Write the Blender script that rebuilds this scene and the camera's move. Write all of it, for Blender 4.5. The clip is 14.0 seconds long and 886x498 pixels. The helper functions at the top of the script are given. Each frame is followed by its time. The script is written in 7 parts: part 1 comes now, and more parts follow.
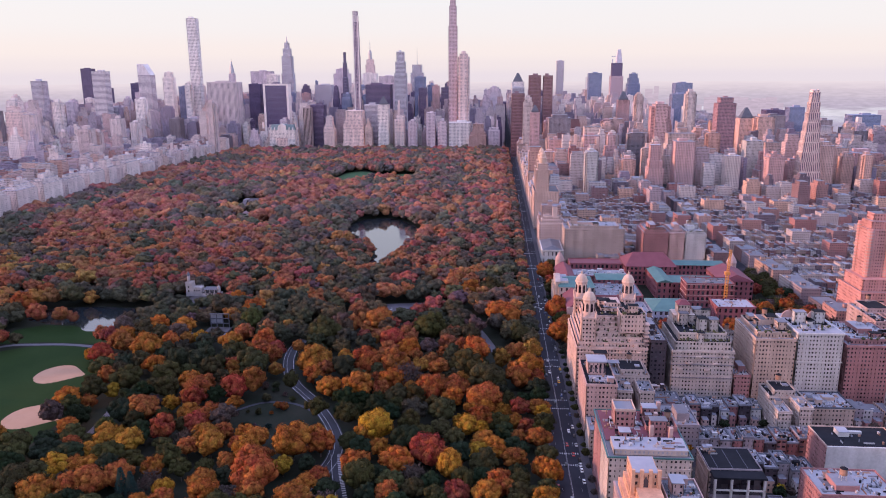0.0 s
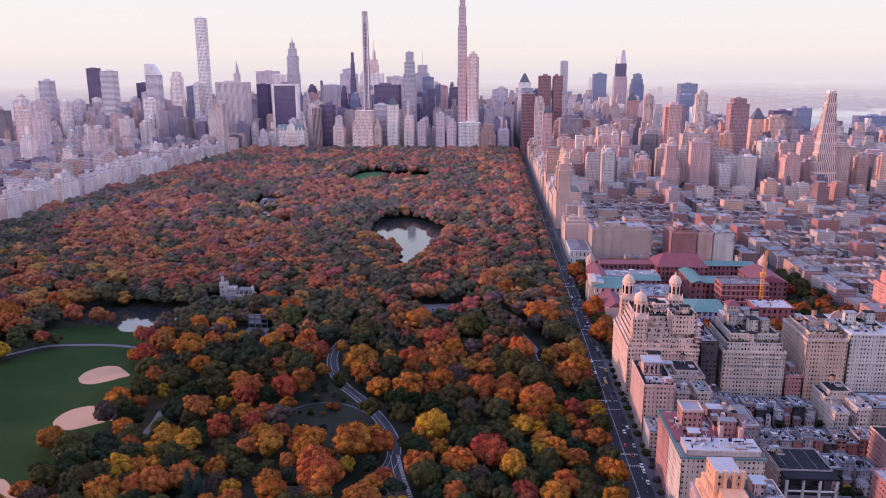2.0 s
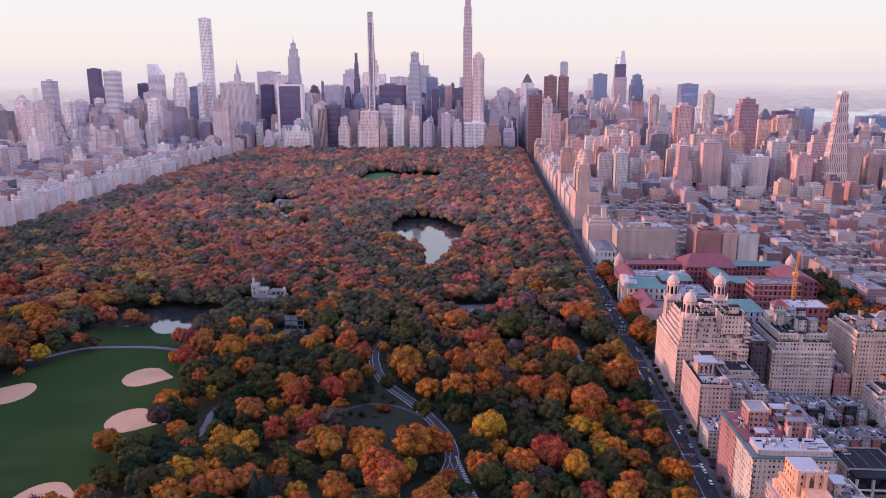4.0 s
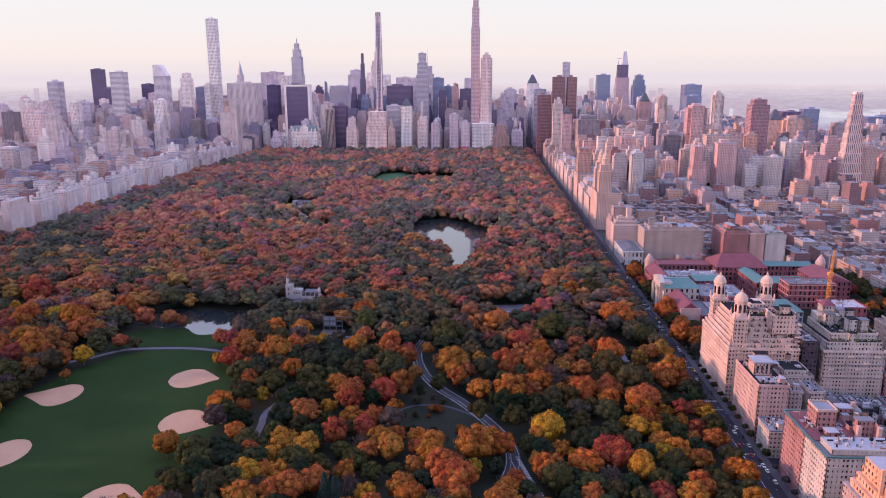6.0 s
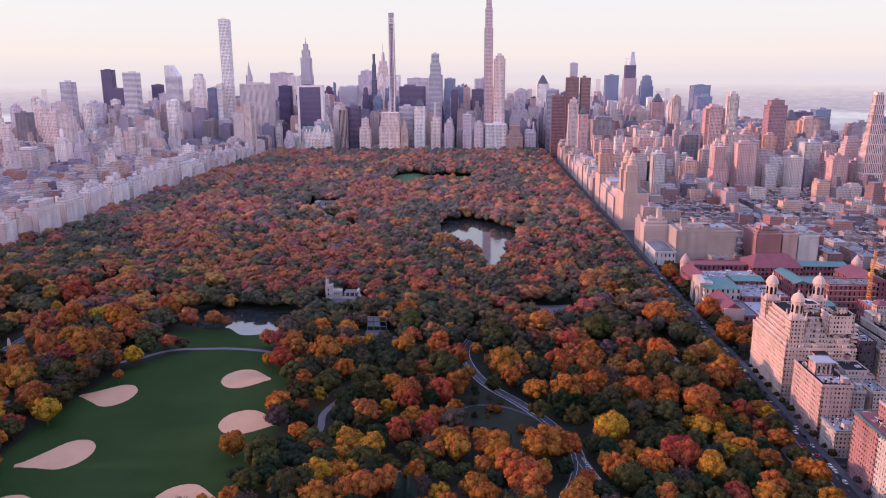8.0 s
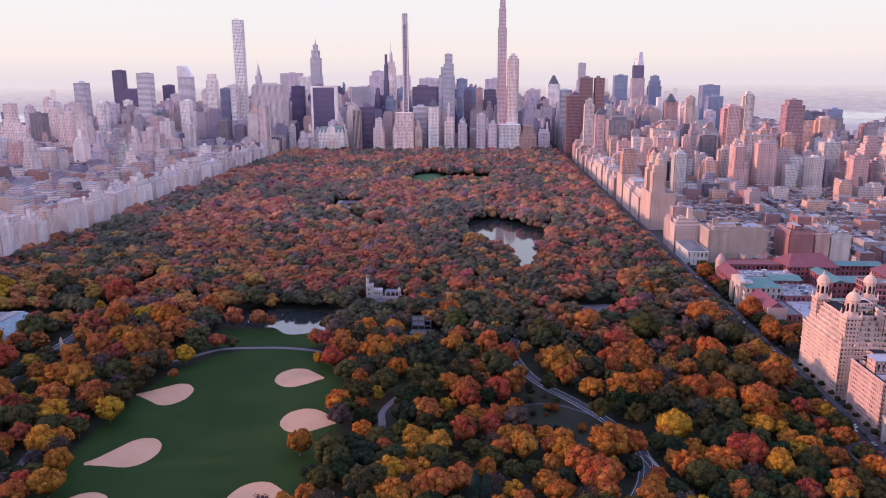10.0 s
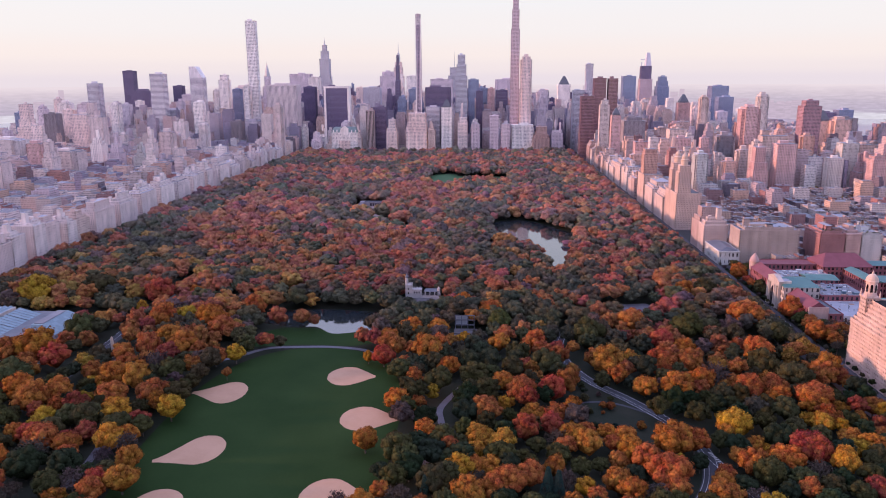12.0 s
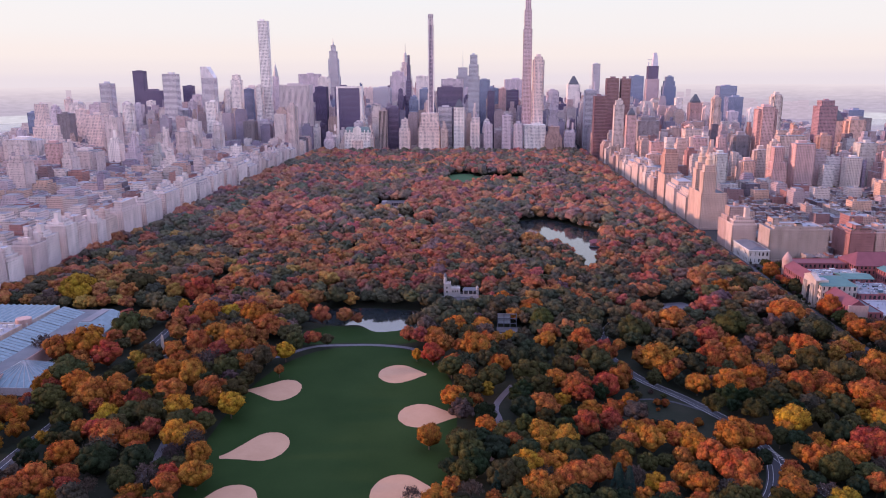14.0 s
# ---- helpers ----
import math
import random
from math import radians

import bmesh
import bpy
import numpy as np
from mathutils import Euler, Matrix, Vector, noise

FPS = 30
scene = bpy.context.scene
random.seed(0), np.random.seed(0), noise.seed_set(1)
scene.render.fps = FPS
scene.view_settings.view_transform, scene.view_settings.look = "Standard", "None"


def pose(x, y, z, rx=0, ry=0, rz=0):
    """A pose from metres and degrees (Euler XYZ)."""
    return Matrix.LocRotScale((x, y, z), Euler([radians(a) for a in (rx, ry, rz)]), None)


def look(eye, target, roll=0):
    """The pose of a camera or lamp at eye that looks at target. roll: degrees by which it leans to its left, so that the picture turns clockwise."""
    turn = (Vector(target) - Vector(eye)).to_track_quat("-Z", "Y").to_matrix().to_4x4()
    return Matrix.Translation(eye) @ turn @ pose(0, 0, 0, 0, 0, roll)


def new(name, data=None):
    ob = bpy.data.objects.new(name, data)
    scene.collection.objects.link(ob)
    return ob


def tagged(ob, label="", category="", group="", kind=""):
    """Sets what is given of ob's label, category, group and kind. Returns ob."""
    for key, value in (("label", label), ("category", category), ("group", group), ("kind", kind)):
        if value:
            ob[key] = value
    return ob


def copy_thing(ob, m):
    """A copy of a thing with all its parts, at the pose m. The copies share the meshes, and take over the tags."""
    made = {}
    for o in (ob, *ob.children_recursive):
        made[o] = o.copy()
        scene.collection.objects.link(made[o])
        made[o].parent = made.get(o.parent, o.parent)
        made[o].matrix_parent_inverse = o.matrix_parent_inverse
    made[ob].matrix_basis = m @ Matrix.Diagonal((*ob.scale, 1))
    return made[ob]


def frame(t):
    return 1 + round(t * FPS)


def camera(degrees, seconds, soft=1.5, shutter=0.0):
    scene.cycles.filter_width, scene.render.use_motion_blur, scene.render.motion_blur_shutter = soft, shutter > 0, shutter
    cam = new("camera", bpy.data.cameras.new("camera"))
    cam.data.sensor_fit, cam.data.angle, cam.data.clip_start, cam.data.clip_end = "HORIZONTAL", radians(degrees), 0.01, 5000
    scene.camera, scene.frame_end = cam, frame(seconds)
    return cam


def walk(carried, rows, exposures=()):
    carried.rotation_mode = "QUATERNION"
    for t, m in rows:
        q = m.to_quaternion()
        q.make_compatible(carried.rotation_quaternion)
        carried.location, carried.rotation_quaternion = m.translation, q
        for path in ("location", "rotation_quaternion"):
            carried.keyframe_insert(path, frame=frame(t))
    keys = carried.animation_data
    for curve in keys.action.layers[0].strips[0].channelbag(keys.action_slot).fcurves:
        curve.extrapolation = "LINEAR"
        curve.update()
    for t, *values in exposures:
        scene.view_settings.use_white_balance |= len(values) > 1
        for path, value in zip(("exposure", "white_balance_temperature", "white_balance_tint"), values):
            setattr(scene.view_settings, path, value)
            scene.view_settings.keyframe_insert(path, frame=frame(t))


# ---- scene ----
# ---- camera ----
cam = camera(62.0, 14.0, 1.0)
METRES, EYE, TILT, LEAN, TURN = 290, 236, 0.0, 0.0, 4.1
ROWS = [
    (0.0, 0.0, 0.0, 0.0, -0.06, -13.23, 0.28),
    (0.5, -0.0313, 0.0004, 0.0002, -0.12, -13.22, 0.24),
    (1.0, -0.0661, 0.0008, 0.0005, -0.17, -13.22, 0.2),
    (1.5, -0.1019, 0.0014, 0.0009, -0.21, -13.22, 0.19),
    (2.0, -0.1378, 0.002, 0.0009, -0.29, -13.21, 0.18),
    (2.5, -0.174, 0.0025, 0.0014, -0.39, -13.21, 0.18),
    (3.0, -0.21, 0.0034, 0.0019, -0.54, -13.2, 0.18),
    (5.5, -0.3885, 0.0073, 0.0024, -1.18, -13.15, 0.16),
    (6.0, -0.4246, 0.0082, 0.0026, -1.23, -13.14, 0.16),
    (6.5, -0.4607, 0.0088, 0.0028, -1.27, -13.13, 0.16),
    (7.0, -0.4966, 0.0097, 0.0029, -1.28, -13.12, 0.17),
    (7.5, -0.5325, 0.0098, 0.0032, -1.26, -13.1, 0.18),
    (8.0, -0.5685, 0.0093, 0.0033, -1.22, -13.1, 0.18),
    (10.5, -0.7478, -0.0019, 0.0047, -1.16, -13.07, 0.23),
    (11.0, -0.7834, -0.005, 0.0049, -1.16, -13.06, 0.22),
    (11.5, -0.8195, -0.0078, 0.005, -1.15, -13.06, 0.21),
    (12.0, -0.8552, -0.0106, 0.0052, -1.14, -13.04, 0.22),
    (12.5, -0.8911, -0.014, 0.0057, -1.15, -13.04, 0.22),
    (13.0, -0.9267, -0.0175, 0.0058, -1.16, -13.04, 0.22),
    (13.5, -0.9626, -0.0212, 0.0061, -1.16, -13.04, 0.22),
    (14.0, -0.9984, -0.0252, 0.0064, -1.16, -13.04, 0.22),
]
walk(cam, [(t, pose(-90, -510, EYE, TILT, LEAN, TURN) @ pose(METRES * x, METRES * y, METRES * z, 90 + pitch, roll, yaw)) for t, x, y, z, yaw, pitch, roll in ROWS], [(0, 0.0, 6250, 12), (14, 0.0, 6250, 12)])

# ---- world, sun, exposure ----
SUN_EL, SUN_AZ = radians(9.5), radians(95)  # height of the sun; degrees to the left of the way ahead
world = bpy.data.worlds.new("world")
scene.world = world
world.use_nodes = True
wn, wl = world.node_tree.nodes, world.node_tree.links
wn.clear()
w_out = wn.new("ShaderNodeOutputWorld")
w_bg = wn.new("ShaderNodeBackground")
w_sky = wn.new("ShaderNodeTexSky")
w_sky.sky_type = "NISHITA"
w_sky.sun_disc = False
w_sky.sun_elevation = SUN_EL
w_sky.sun_rotation = -SUN_AZ
w_sky.air_density, w_sky.dust_density, w_sky.ozone_density = 1.0, 3.0, 1.0
w_co = wn.new("ShaderNodeTexCoord")
w_sep = wn.new("ShaderNodeSeparateXYZ")
wl.new(w_co.outputs["Generated"], w_sep.inputs[0])
w_ramp = wn.new("ShaderNodeValToRGB")  # morning haze: pink along the horizon, pale above
w_ramp.color_ramp.interpolation = "EASE"
stops = ((0.0, (0.85, 0.745, 0.77)), (0.012, (0.91, 0.795, 0.775)), (0.03, (0.96, 0.84, 0.785)), (0.065, (0.93, 0.865, 0.835)), (0.11, (0.90, 0.875, 0.87)), (0.22, (0.93, 0.92, 1.04)), (0.42, (1.02, 1.08, 1.62)), (1.0, (1.06, 1.12, 1.78)))
while len(w_ramp.color_ramp.elements) < len(stops):
    w_ramp.color_ramp.elements.new(0.5)
for el, (pos, col) in zip(w_ramp.color_ramp.elements, stops):
    el.position, el.color = pos, (*col, 1)
wl.new(w_sep.outputs["Z"], w_ramp.inputs[0])
w_bright = wn.new("ShaderNodeVectorMath")
w_bright.operation = "SCALE"
w_bright.inputs["Scale"].default_value = 0.10
wl.new(w_sky.outputs[0], w_bright.inputs[0])
w_mix = wn.new("ShaderNodeMix")
w_mix.data_type = "RGBA"
w_mix.inputs["Factor"].default_value = 0.86
wl.new(w_bright.outputs[0], w_mix.inputs["A"])
wl.new(w_ramp.outputs[0], w_mix.inputs["B"])
wl.new(w_mix.outputs["Result"], w_bg.inputs["Color"])
w_bg.inputs["Strength"].default_value = 1.15
wl.new(w_bg.outputs[0], w_out.inputs["Surface"])

sun = new("sun", bpy.data.lights.new("sun", "SUN"))
sun.data.energy, sun.data.angle, sun.data.color = 5.0, radians(3), (1.0, 0.50, 0.34)
sun.matrix_world = look((-math.sin(SUN_AZ) * 100, math.cos(SUN_AZ) * 100, math.tan(SUN_EL) * 100), (0, 0, 0))

# ---- materials ----
def base(name, rough=0.8, metal=0.0, spec=0.5):
    m = bpy.data.materials.new(name)
    m.use_nodes = True
    b = m.node_tree.nodes["Principled BSDF"]
    b.inputs["Roughness"].default_value, b.inputs["Metallic"].default_value = rough, metal
    b.inputs["Specular IOR Level"].default_value = spec
    return m, m.node_tree.nodes, m.node_tree.links, b


def val(n, l, op, a, b=None, c=None):
    q = n.new("ShaderNodeMath")
    q.operation = op
    for i, v in enumerate((a, b, c)):
        if v is None:
            continue
        if isinstance(v, (int, float)):
            q.inputs[i].default_value = v
        else:
            l.new(v, q.inputs[i])
    return q.outputs[0]


def blend(n, l, f, a, b, how="MIX"):
    q = n.new("ShaderNodeMix")
    q.data_type, q.blend_type = "RGBA", how
    for key, v in (("Factor", f), ("A", a), ("B", b)):
        s = q.inputs[key] if key == "Factor" else [i for i in q.inputs if i.name == key and i.type == "RGBA"][0]
        if isinstance(v, (int, float)):
            s.default_value = v
        elif isinstance(v, tuple):
            s.default_value = (*v, 1)
        else:
            l.new(v, s)
    return [o for o in q.outputs if o.type == "RGBA"][0]


def grain(n, l, scale, detail=3.0, coords="Object", rough=0.55):
    co = n.new("ShaderNodeTexCoord")
    q = n.new("ShaderNodeTexNoise")
    q.inputs["Scale"].default_value, q.inputs["Detail"].default_value, q.inputs["Roughness"].default_value = scale, detail, rough
    l.new(co.outputs[coords], q.inputs["Vector"])
    return q.outputs["Fac"]


def stretch(n, l, v, lo, hi):
    q = n.new("ShaderNodeMapRange")
    l.new(v, q.inputs[0])
    q.inputs[1].default_value, q.inputs[2].default_value = lo, hi
    return q.outputs[0]


def bump(n, l, b, h, strength, dist):
    q = n.new("ShaderNodeBump")
    q.inputs["Strength"].default_value, q.inputs["Distance"].default_value = strength, dist
    l.new(h, q.inputs["Height"])
    l.new(q.outputs[0], b.inputs["Normal"])


def plain(name, c1, c2, coarse, fine, rough=0.85, metal=0.0, relief=0.0, spec=0.5, each=0.0):
    """Two colours mixed by noise at two sizes (cycles per metre)."""
    m, n, l, b = base(name, rough, metal, spec)
    f = val(n, l, "MULTIPLY_ADD", stretch(n, l, grain(n, l, coarse), 0.3, 0.7), 0.6, val(n, l, "MULTIPLY", grain(n, l, fine), 0.4))
    if each:  # every roof has its own age
        f = val(n, l, "MULTIPLY_ADD", n.new("ShaderNodeObjectInfo").outputs["Random"], each, val(n, l, "MULTIPLY", f, 1.0 - each))
    l.new(blend(n, l, f, c1, c2), b.inputs["Base Color"])
    if relief:
        bump(n, l, b, grain(n, l, fine), 0.6, relief)
    return m


def facade(name, c1, c2, wu=3.4, fh=3.3, ww=0.42, wh=0.52, glass=(0.03, 0.03, 0.045), blinds=0.35, rough=0.85, gloss=0.12, tinted=False, metal=0.0, pier=0):
    """A wall with rows of windows: wu window pitch, fh storey height, ww and wh the window's share of them."""
    m, n, l, b = base(name, rough, metal)
    co = n.new("ShaderNodeTexCoord")
    p = n.new("ShaderNodeSeparateXYZ")
    l.new(co.outputs["Object"], p.inputs[0])
    g = n.new("ShaderNodeNewGeometry")
    nn = n.new("ShaderNodeSeparateXYZ")
    l.new(g.outputs["Normal"], nn.inputs[0])
    info = n.new("ShaderNodeObjectInfo")
    facing = val(n, l, "GREATER_THAN", val(n, l, "ABSOLUTE", nn.outputs["Y"]), 0.6)
    upright = val(n, l, "LESS_THAN", val(n, l, "ABSOLUTE", nn.outputs["Z"]), 0.5)
    u = val(n, l, "ADD", val(n, l, "MULTIPLY", p.outputs["X"], facing), val(n, l, "MULTIPLY", p.outputs["Y"], val(n, l, "SUBTRACT", 1.0, facing)))
    u = val(n, l, "ADD", u, val(n, l, "MULTIPLY", info.outputs["Random"], 5.0))
    cu = val(n, l, "DIVIDE", u, wu)
    cz = val(n, l, "DIVIDE", p.outputs["Z"], fh)
    inu = val(n, l, "LESS_THAN", val(n, l, "ABSOLUTE", val(n, l, "SUBTRACT", val(n, l, "FRACT", cu), 0.5)), ww / 2)
    inz = val(n, l, "LESS_THAN", val(n, l, "ABSOLUTE", val(n, l, "SUBTRACT", val(n, l, "FRACT", cz), 0.5)), wh / 2)
    win = val(n, l, "MULTIPLY", val(n, l, "MULTIPLY", inu, inz), upright)
    if pier:  # every so many bays a blank pier
        blank = val(n, l, "GREATER_THAN", val(n, l, "FRACT", val(n, l, "DIVIDE", val(n, l, "FLOOR", cu), float(pier))), 0.5 / pier)
        win = val(n, l, "MULTIPLY", win, blank)
    cell = n.new("ShaderNodeCombineXYZ")
    l.new(val(n, l, "FLOOR", cu), cell.inputs[0])
    l.new(val(n, l, "FLOOR", cz), cell.inputs[1])
    l.new(val(n, l, "MULTIPLY", facing, 7.0), cell.inputs[2])
    wn_ = n.new("ShaderNodeTexWhiteNoise")
    wn_.noise_dimensions = "3D"
    l.new(cell.outputs[0], wn_.inputs["Vector"])
    shade = val(n, l, "POWER", wn_.outputs["Value"], 2.5)
    pane = blend(n, l, val(n, l, "MULTIPLY", shade, blinds), glass, (0.42, 0.38, 0.36))
    if tinted:
        at = n.new("ShaderNodeAttribute")
        at.attribute_name = "tint"
        wall = at.outputs["Color"]
    else:
        wall = blend(n, l, info.outputs["Random"], c1, c2)
    stain = val(n, l, "MULTIPLY_ADD", stretch(n, l, grain(n, l, 0.06), 0.3, 0.7), 0.25, val(n, l, "MULTIPLY_ADD", grain(n, l, 0.9), 0.3, 0.62))
    sc = n.new("ShaderNodeVectorMath")
    sc.operation = "SCALE"
    l.new(wall, sc.inputs[0])
    l.new(stain, sc.inputs["Scale"])
    l.new(blend(n, l, win, sc.outputs[0], pane), b.inputs["Base Color"])
    l.new(val(n, l, "MULTIPLY_ADD", win, gloss - rough, rough), b.inputs["Roughness"])
    return m


def leaves(name, stuff=False):
    """Leaf mass: the tree's own colour, mottled by sprays, dark noise painting shaded gaps between."""
    m, n, l, b = base(name, 0.85, 0.0, 0.05)
    if stuff:
        at = n.new("ShaderNodeAttribute")
        at.attribute_name = "tint"
        col = at.outputs["Color"]
    else:
        col = n.new("ShaderNodeObjectInfo").outputs["Color"]
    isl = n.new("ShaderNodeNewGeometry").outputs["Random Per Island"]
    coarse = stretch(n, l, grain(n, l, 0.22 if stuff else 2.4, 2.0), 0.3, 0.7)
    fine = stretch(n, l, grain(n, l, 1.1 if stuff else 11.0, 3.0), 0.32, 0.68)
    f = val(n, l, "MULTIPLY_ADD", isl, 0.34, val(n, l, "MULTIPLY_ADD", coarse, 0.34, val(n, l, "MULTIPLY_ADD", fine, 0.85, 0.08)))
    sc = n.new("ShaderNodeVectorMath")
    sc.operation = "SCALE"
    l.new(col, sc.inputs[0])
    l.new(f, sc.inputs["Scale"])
    hue = n.new("ShaderNodeHueSaturation")
    l.new(val(n, l, "MULTIPLY_ADD", coarse, 0.035, 0.4825), hue.inputs["Hue"])
    hue.inputs["Saturation"].default_value = 1.0
    l.new(sc.outputs[0], hue.inputs["Color"])
    l.new(hue.outputs[0], b.inputs["Base Color"])
    bump(n, l, b, fine, 1.0, 0.9 if stuff else 0.1)
    return m


MAT = {}
WALLS = {  # wall colours, window pitch, storey, share of the window across and up, glass
    "stone_pale": ((0.42, 0.35, 0.33), (0.52, 0.44, 0.41), 2.45, 3.1, 0.36, 0.46, "pane"),
    "stone_warm": ((0.46, 0.33, 0.28), (0.53, 0.39, 0.34), 2.45, 3.1, 0.36, 0.46, "pane"),
    "stone_rose": ((0.40, 0.26, 0.25), (0.46, 0.33, 0.32), 2.45, 3.1, 0.36, 0.46, "pane"),
    "stone_violet": ((0.22, 0.19, 0.22), (0.34, 0.29, 0.32), 2.45, 3.1, 0.36, 0.46, "pane"),
    "stone_white": ((0.48, 0.45, 0.45), (0.56, 0.53, 0.53), 2.45, 3.1, 0.36, 0.46, "pane"),
    "brick_rose": ((0.30, 0.14, 0.145), (0.38, 0.195, 0.195), 2.45, 3.1, 0.36, 0.46, "pane"),
    "brick_red": ((0.22, 0.088, 0.092), (0.28, 0.12, 0.124), 2.45, 3.1, 0.36, 0.46, "pane"),
    "museum_brick": ((0.23, 0.075, 0.092), (0.27, 0.09, 0.108), 2.7, 3.1, 0.4, 0.5, "pane"),
    "brick_brown": ((0.20, 0.09, 0.10), (0.27, 0.13, 0.13), 3.0, 3.2, 0.7, 0.42, "pane"),
    "brick_orange": ((0.5, 0.29, 0.25), (0.56, 0.34, 0.29), 2.45, 3.1, 0.36, 0.46, "pane"),
    "stone_pink": ((0.60, 0.42, 0.37), (0.60, 0.42, 0.37), 2.45, 3.1, 0.36, 0.46, "pane"),
    "brick_tan": ((0.38, 0.29, 0.27), (0.46, 0.36, 0.33), 2.45, 3.1, 0.36, 0.46, "pane"),
    # Avenue, east and tower walls: far stone and brick with haze paled into them.
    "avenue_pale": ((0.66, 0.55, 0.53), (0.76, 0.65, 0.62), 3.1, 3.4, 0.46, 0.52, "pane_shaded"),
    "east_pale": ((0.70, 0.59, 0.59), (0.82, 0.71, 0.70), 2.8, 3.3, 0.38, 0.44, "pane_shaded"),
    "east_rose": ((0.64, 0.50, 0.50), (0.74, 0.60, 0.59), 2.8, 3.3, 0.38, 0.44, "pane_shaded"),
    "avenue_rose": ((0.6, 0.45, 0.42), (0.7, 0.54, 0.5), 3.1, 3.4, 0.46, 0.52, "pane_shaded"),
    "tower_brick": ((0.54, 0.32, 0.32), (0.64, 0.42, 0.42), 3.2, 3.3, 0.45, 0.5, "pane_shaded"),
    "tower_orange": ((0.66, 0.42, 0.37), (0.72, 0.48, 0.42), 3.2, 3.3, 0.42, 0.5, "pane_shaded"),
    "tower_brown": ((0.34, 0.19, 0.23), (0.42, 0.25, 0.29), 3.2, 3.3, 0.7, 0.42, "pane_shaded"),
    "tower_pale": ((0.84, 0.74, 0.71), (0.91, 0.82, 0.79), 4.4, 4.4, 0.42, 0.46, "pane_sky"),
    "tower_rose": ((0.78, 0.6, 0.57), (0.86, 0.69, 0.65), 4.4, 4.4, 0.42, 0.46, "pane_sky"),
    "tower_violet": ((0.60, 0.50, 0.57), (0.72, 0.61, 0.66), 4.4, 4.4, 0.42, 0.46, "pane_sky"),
    "grid_white": ((0.86, 0.79, 0.77), (0.88, 0.81, 0.79), 4.7, 4.7, 0.52, 0.52, "pane_pale"),
    "band_white": ((0.70, 0.65, 0.68), (0.76, 0.70, 0.72), 40.0, 4.0, 0.97, 0.45, "pane_sky"),
    "rib_white": ((0.62, 0.53, 0.55), (0.64, 0.55, 0.57), 4.0, 200.0, 0.35, 0.96, "pane_pale"),
    "rib_warm": ((0.48, 0.37, 0.37), (0.48, 0.37, 0.37), 4.5, 120.0, 0.5, 0.96, "pane"),
    "glass_violet": ((0.15, 0.12, 0.20), (0.20, 0.155, 0.24), 3.0, 3.9, 0.86, 0.68, "pane_violet"),
    "glass_dark": ((0.09, 0.10, 0.15), (0.12, 0.12, 0.18), 6.0, 12.0, 0.92, 0.85, "pane_violet"),
    "glass_blue": ((0.24, 0.27, 0.40), (0.30, 0.32, 0.45), 3.0, 4.0, 0.88, 0.68, "pane_blue"),
    "glass_pale": ((0.56, 0.53, 0.60), (0.64, 0.60, 0.66), 3.2, 4.0, 0.8, 0.6, "pane_pale"),
    "glass_rose": ((0.58, 0.44, 0.48), (0.58, 0.44, 0.48), 5.0, 4.2, 0.75, 0.6, "pane_rose"),
    "glass_bronze": ((0.22, 0.13, 0.17), (0.28, 0.17, 0.20), 3.6, 4.2, 0.84, 0.74, "pane_bronze"),
    "brick_orange_pink": ((0.56, 0.26, 0.24), (0.58, 0.28, 0.26), 2.45, 3.1, 0.36, 0.46, "pane"),
    "stucco_pink": ((0.45, 0.29, 0.27), (0.49, 0.33, 0.31), 2.45, 3.1, 0.36, 0.46, "pane"),
    "deco_orange": ((0.66, 0.36, 0.24), (0.66, 0.36, 0.24), 3.0, 3.4, 0.36, 0.5, "pane"),
    "dark_brick": ((0.035, 0.026, 0.036), (0.06, 0.042, 0.055), 3.4, 3.3, 0.42, 0.5, "pane"),
}


def wall_mat(name, c1, c2):
    m, n, l, b = base(name, 0.85)
    info = n.new("ShaderNodeObjectInfo")
    co = n.new("ShaderNodeTexCoord")
    mp = n.new("ShaderNodeMapping")
    mp.inputs["Scale"].default_value = (0.22, 0.22, 0.03)  # rain streaks run down the wall
    l.new(co.outputs["Object"], mp.inputs[0])
    streak = n.new("ShaderNodeTexNoise")
    streak.inputs["Scale"].default_value, streak.inputs["Detail"].default_value = 1.0, 4.0
    l.new(mp.outputs[0], streak.inputs["Vector"])
    run = stretch(n, l, streak.outputs["Fac"], 0.35, 0.65)
    stain = val(n, l, "MULTIPLY_ADD", stretch(n, l, grain(n, l, 0.05), 0.3, 0.7), 0.24, val(n, l, "MULTIPLY_ADD", run, 0.16, val(n, l, "MULTIPLY_ADD", grain(n, l, 0.8), 0.4, 0.49)))
    sc = n.new("ShaderNodeVectorMath")
    sc.operation = "SCALE"
    l.new(blend(n, l, info.outputs["Random"], c1, c2), sc.inputs[0])
    l.new(stain, sc.inputs["Scale"])
    l.new(sc.outputs[0], b.inputs["Base Color"])
    return m


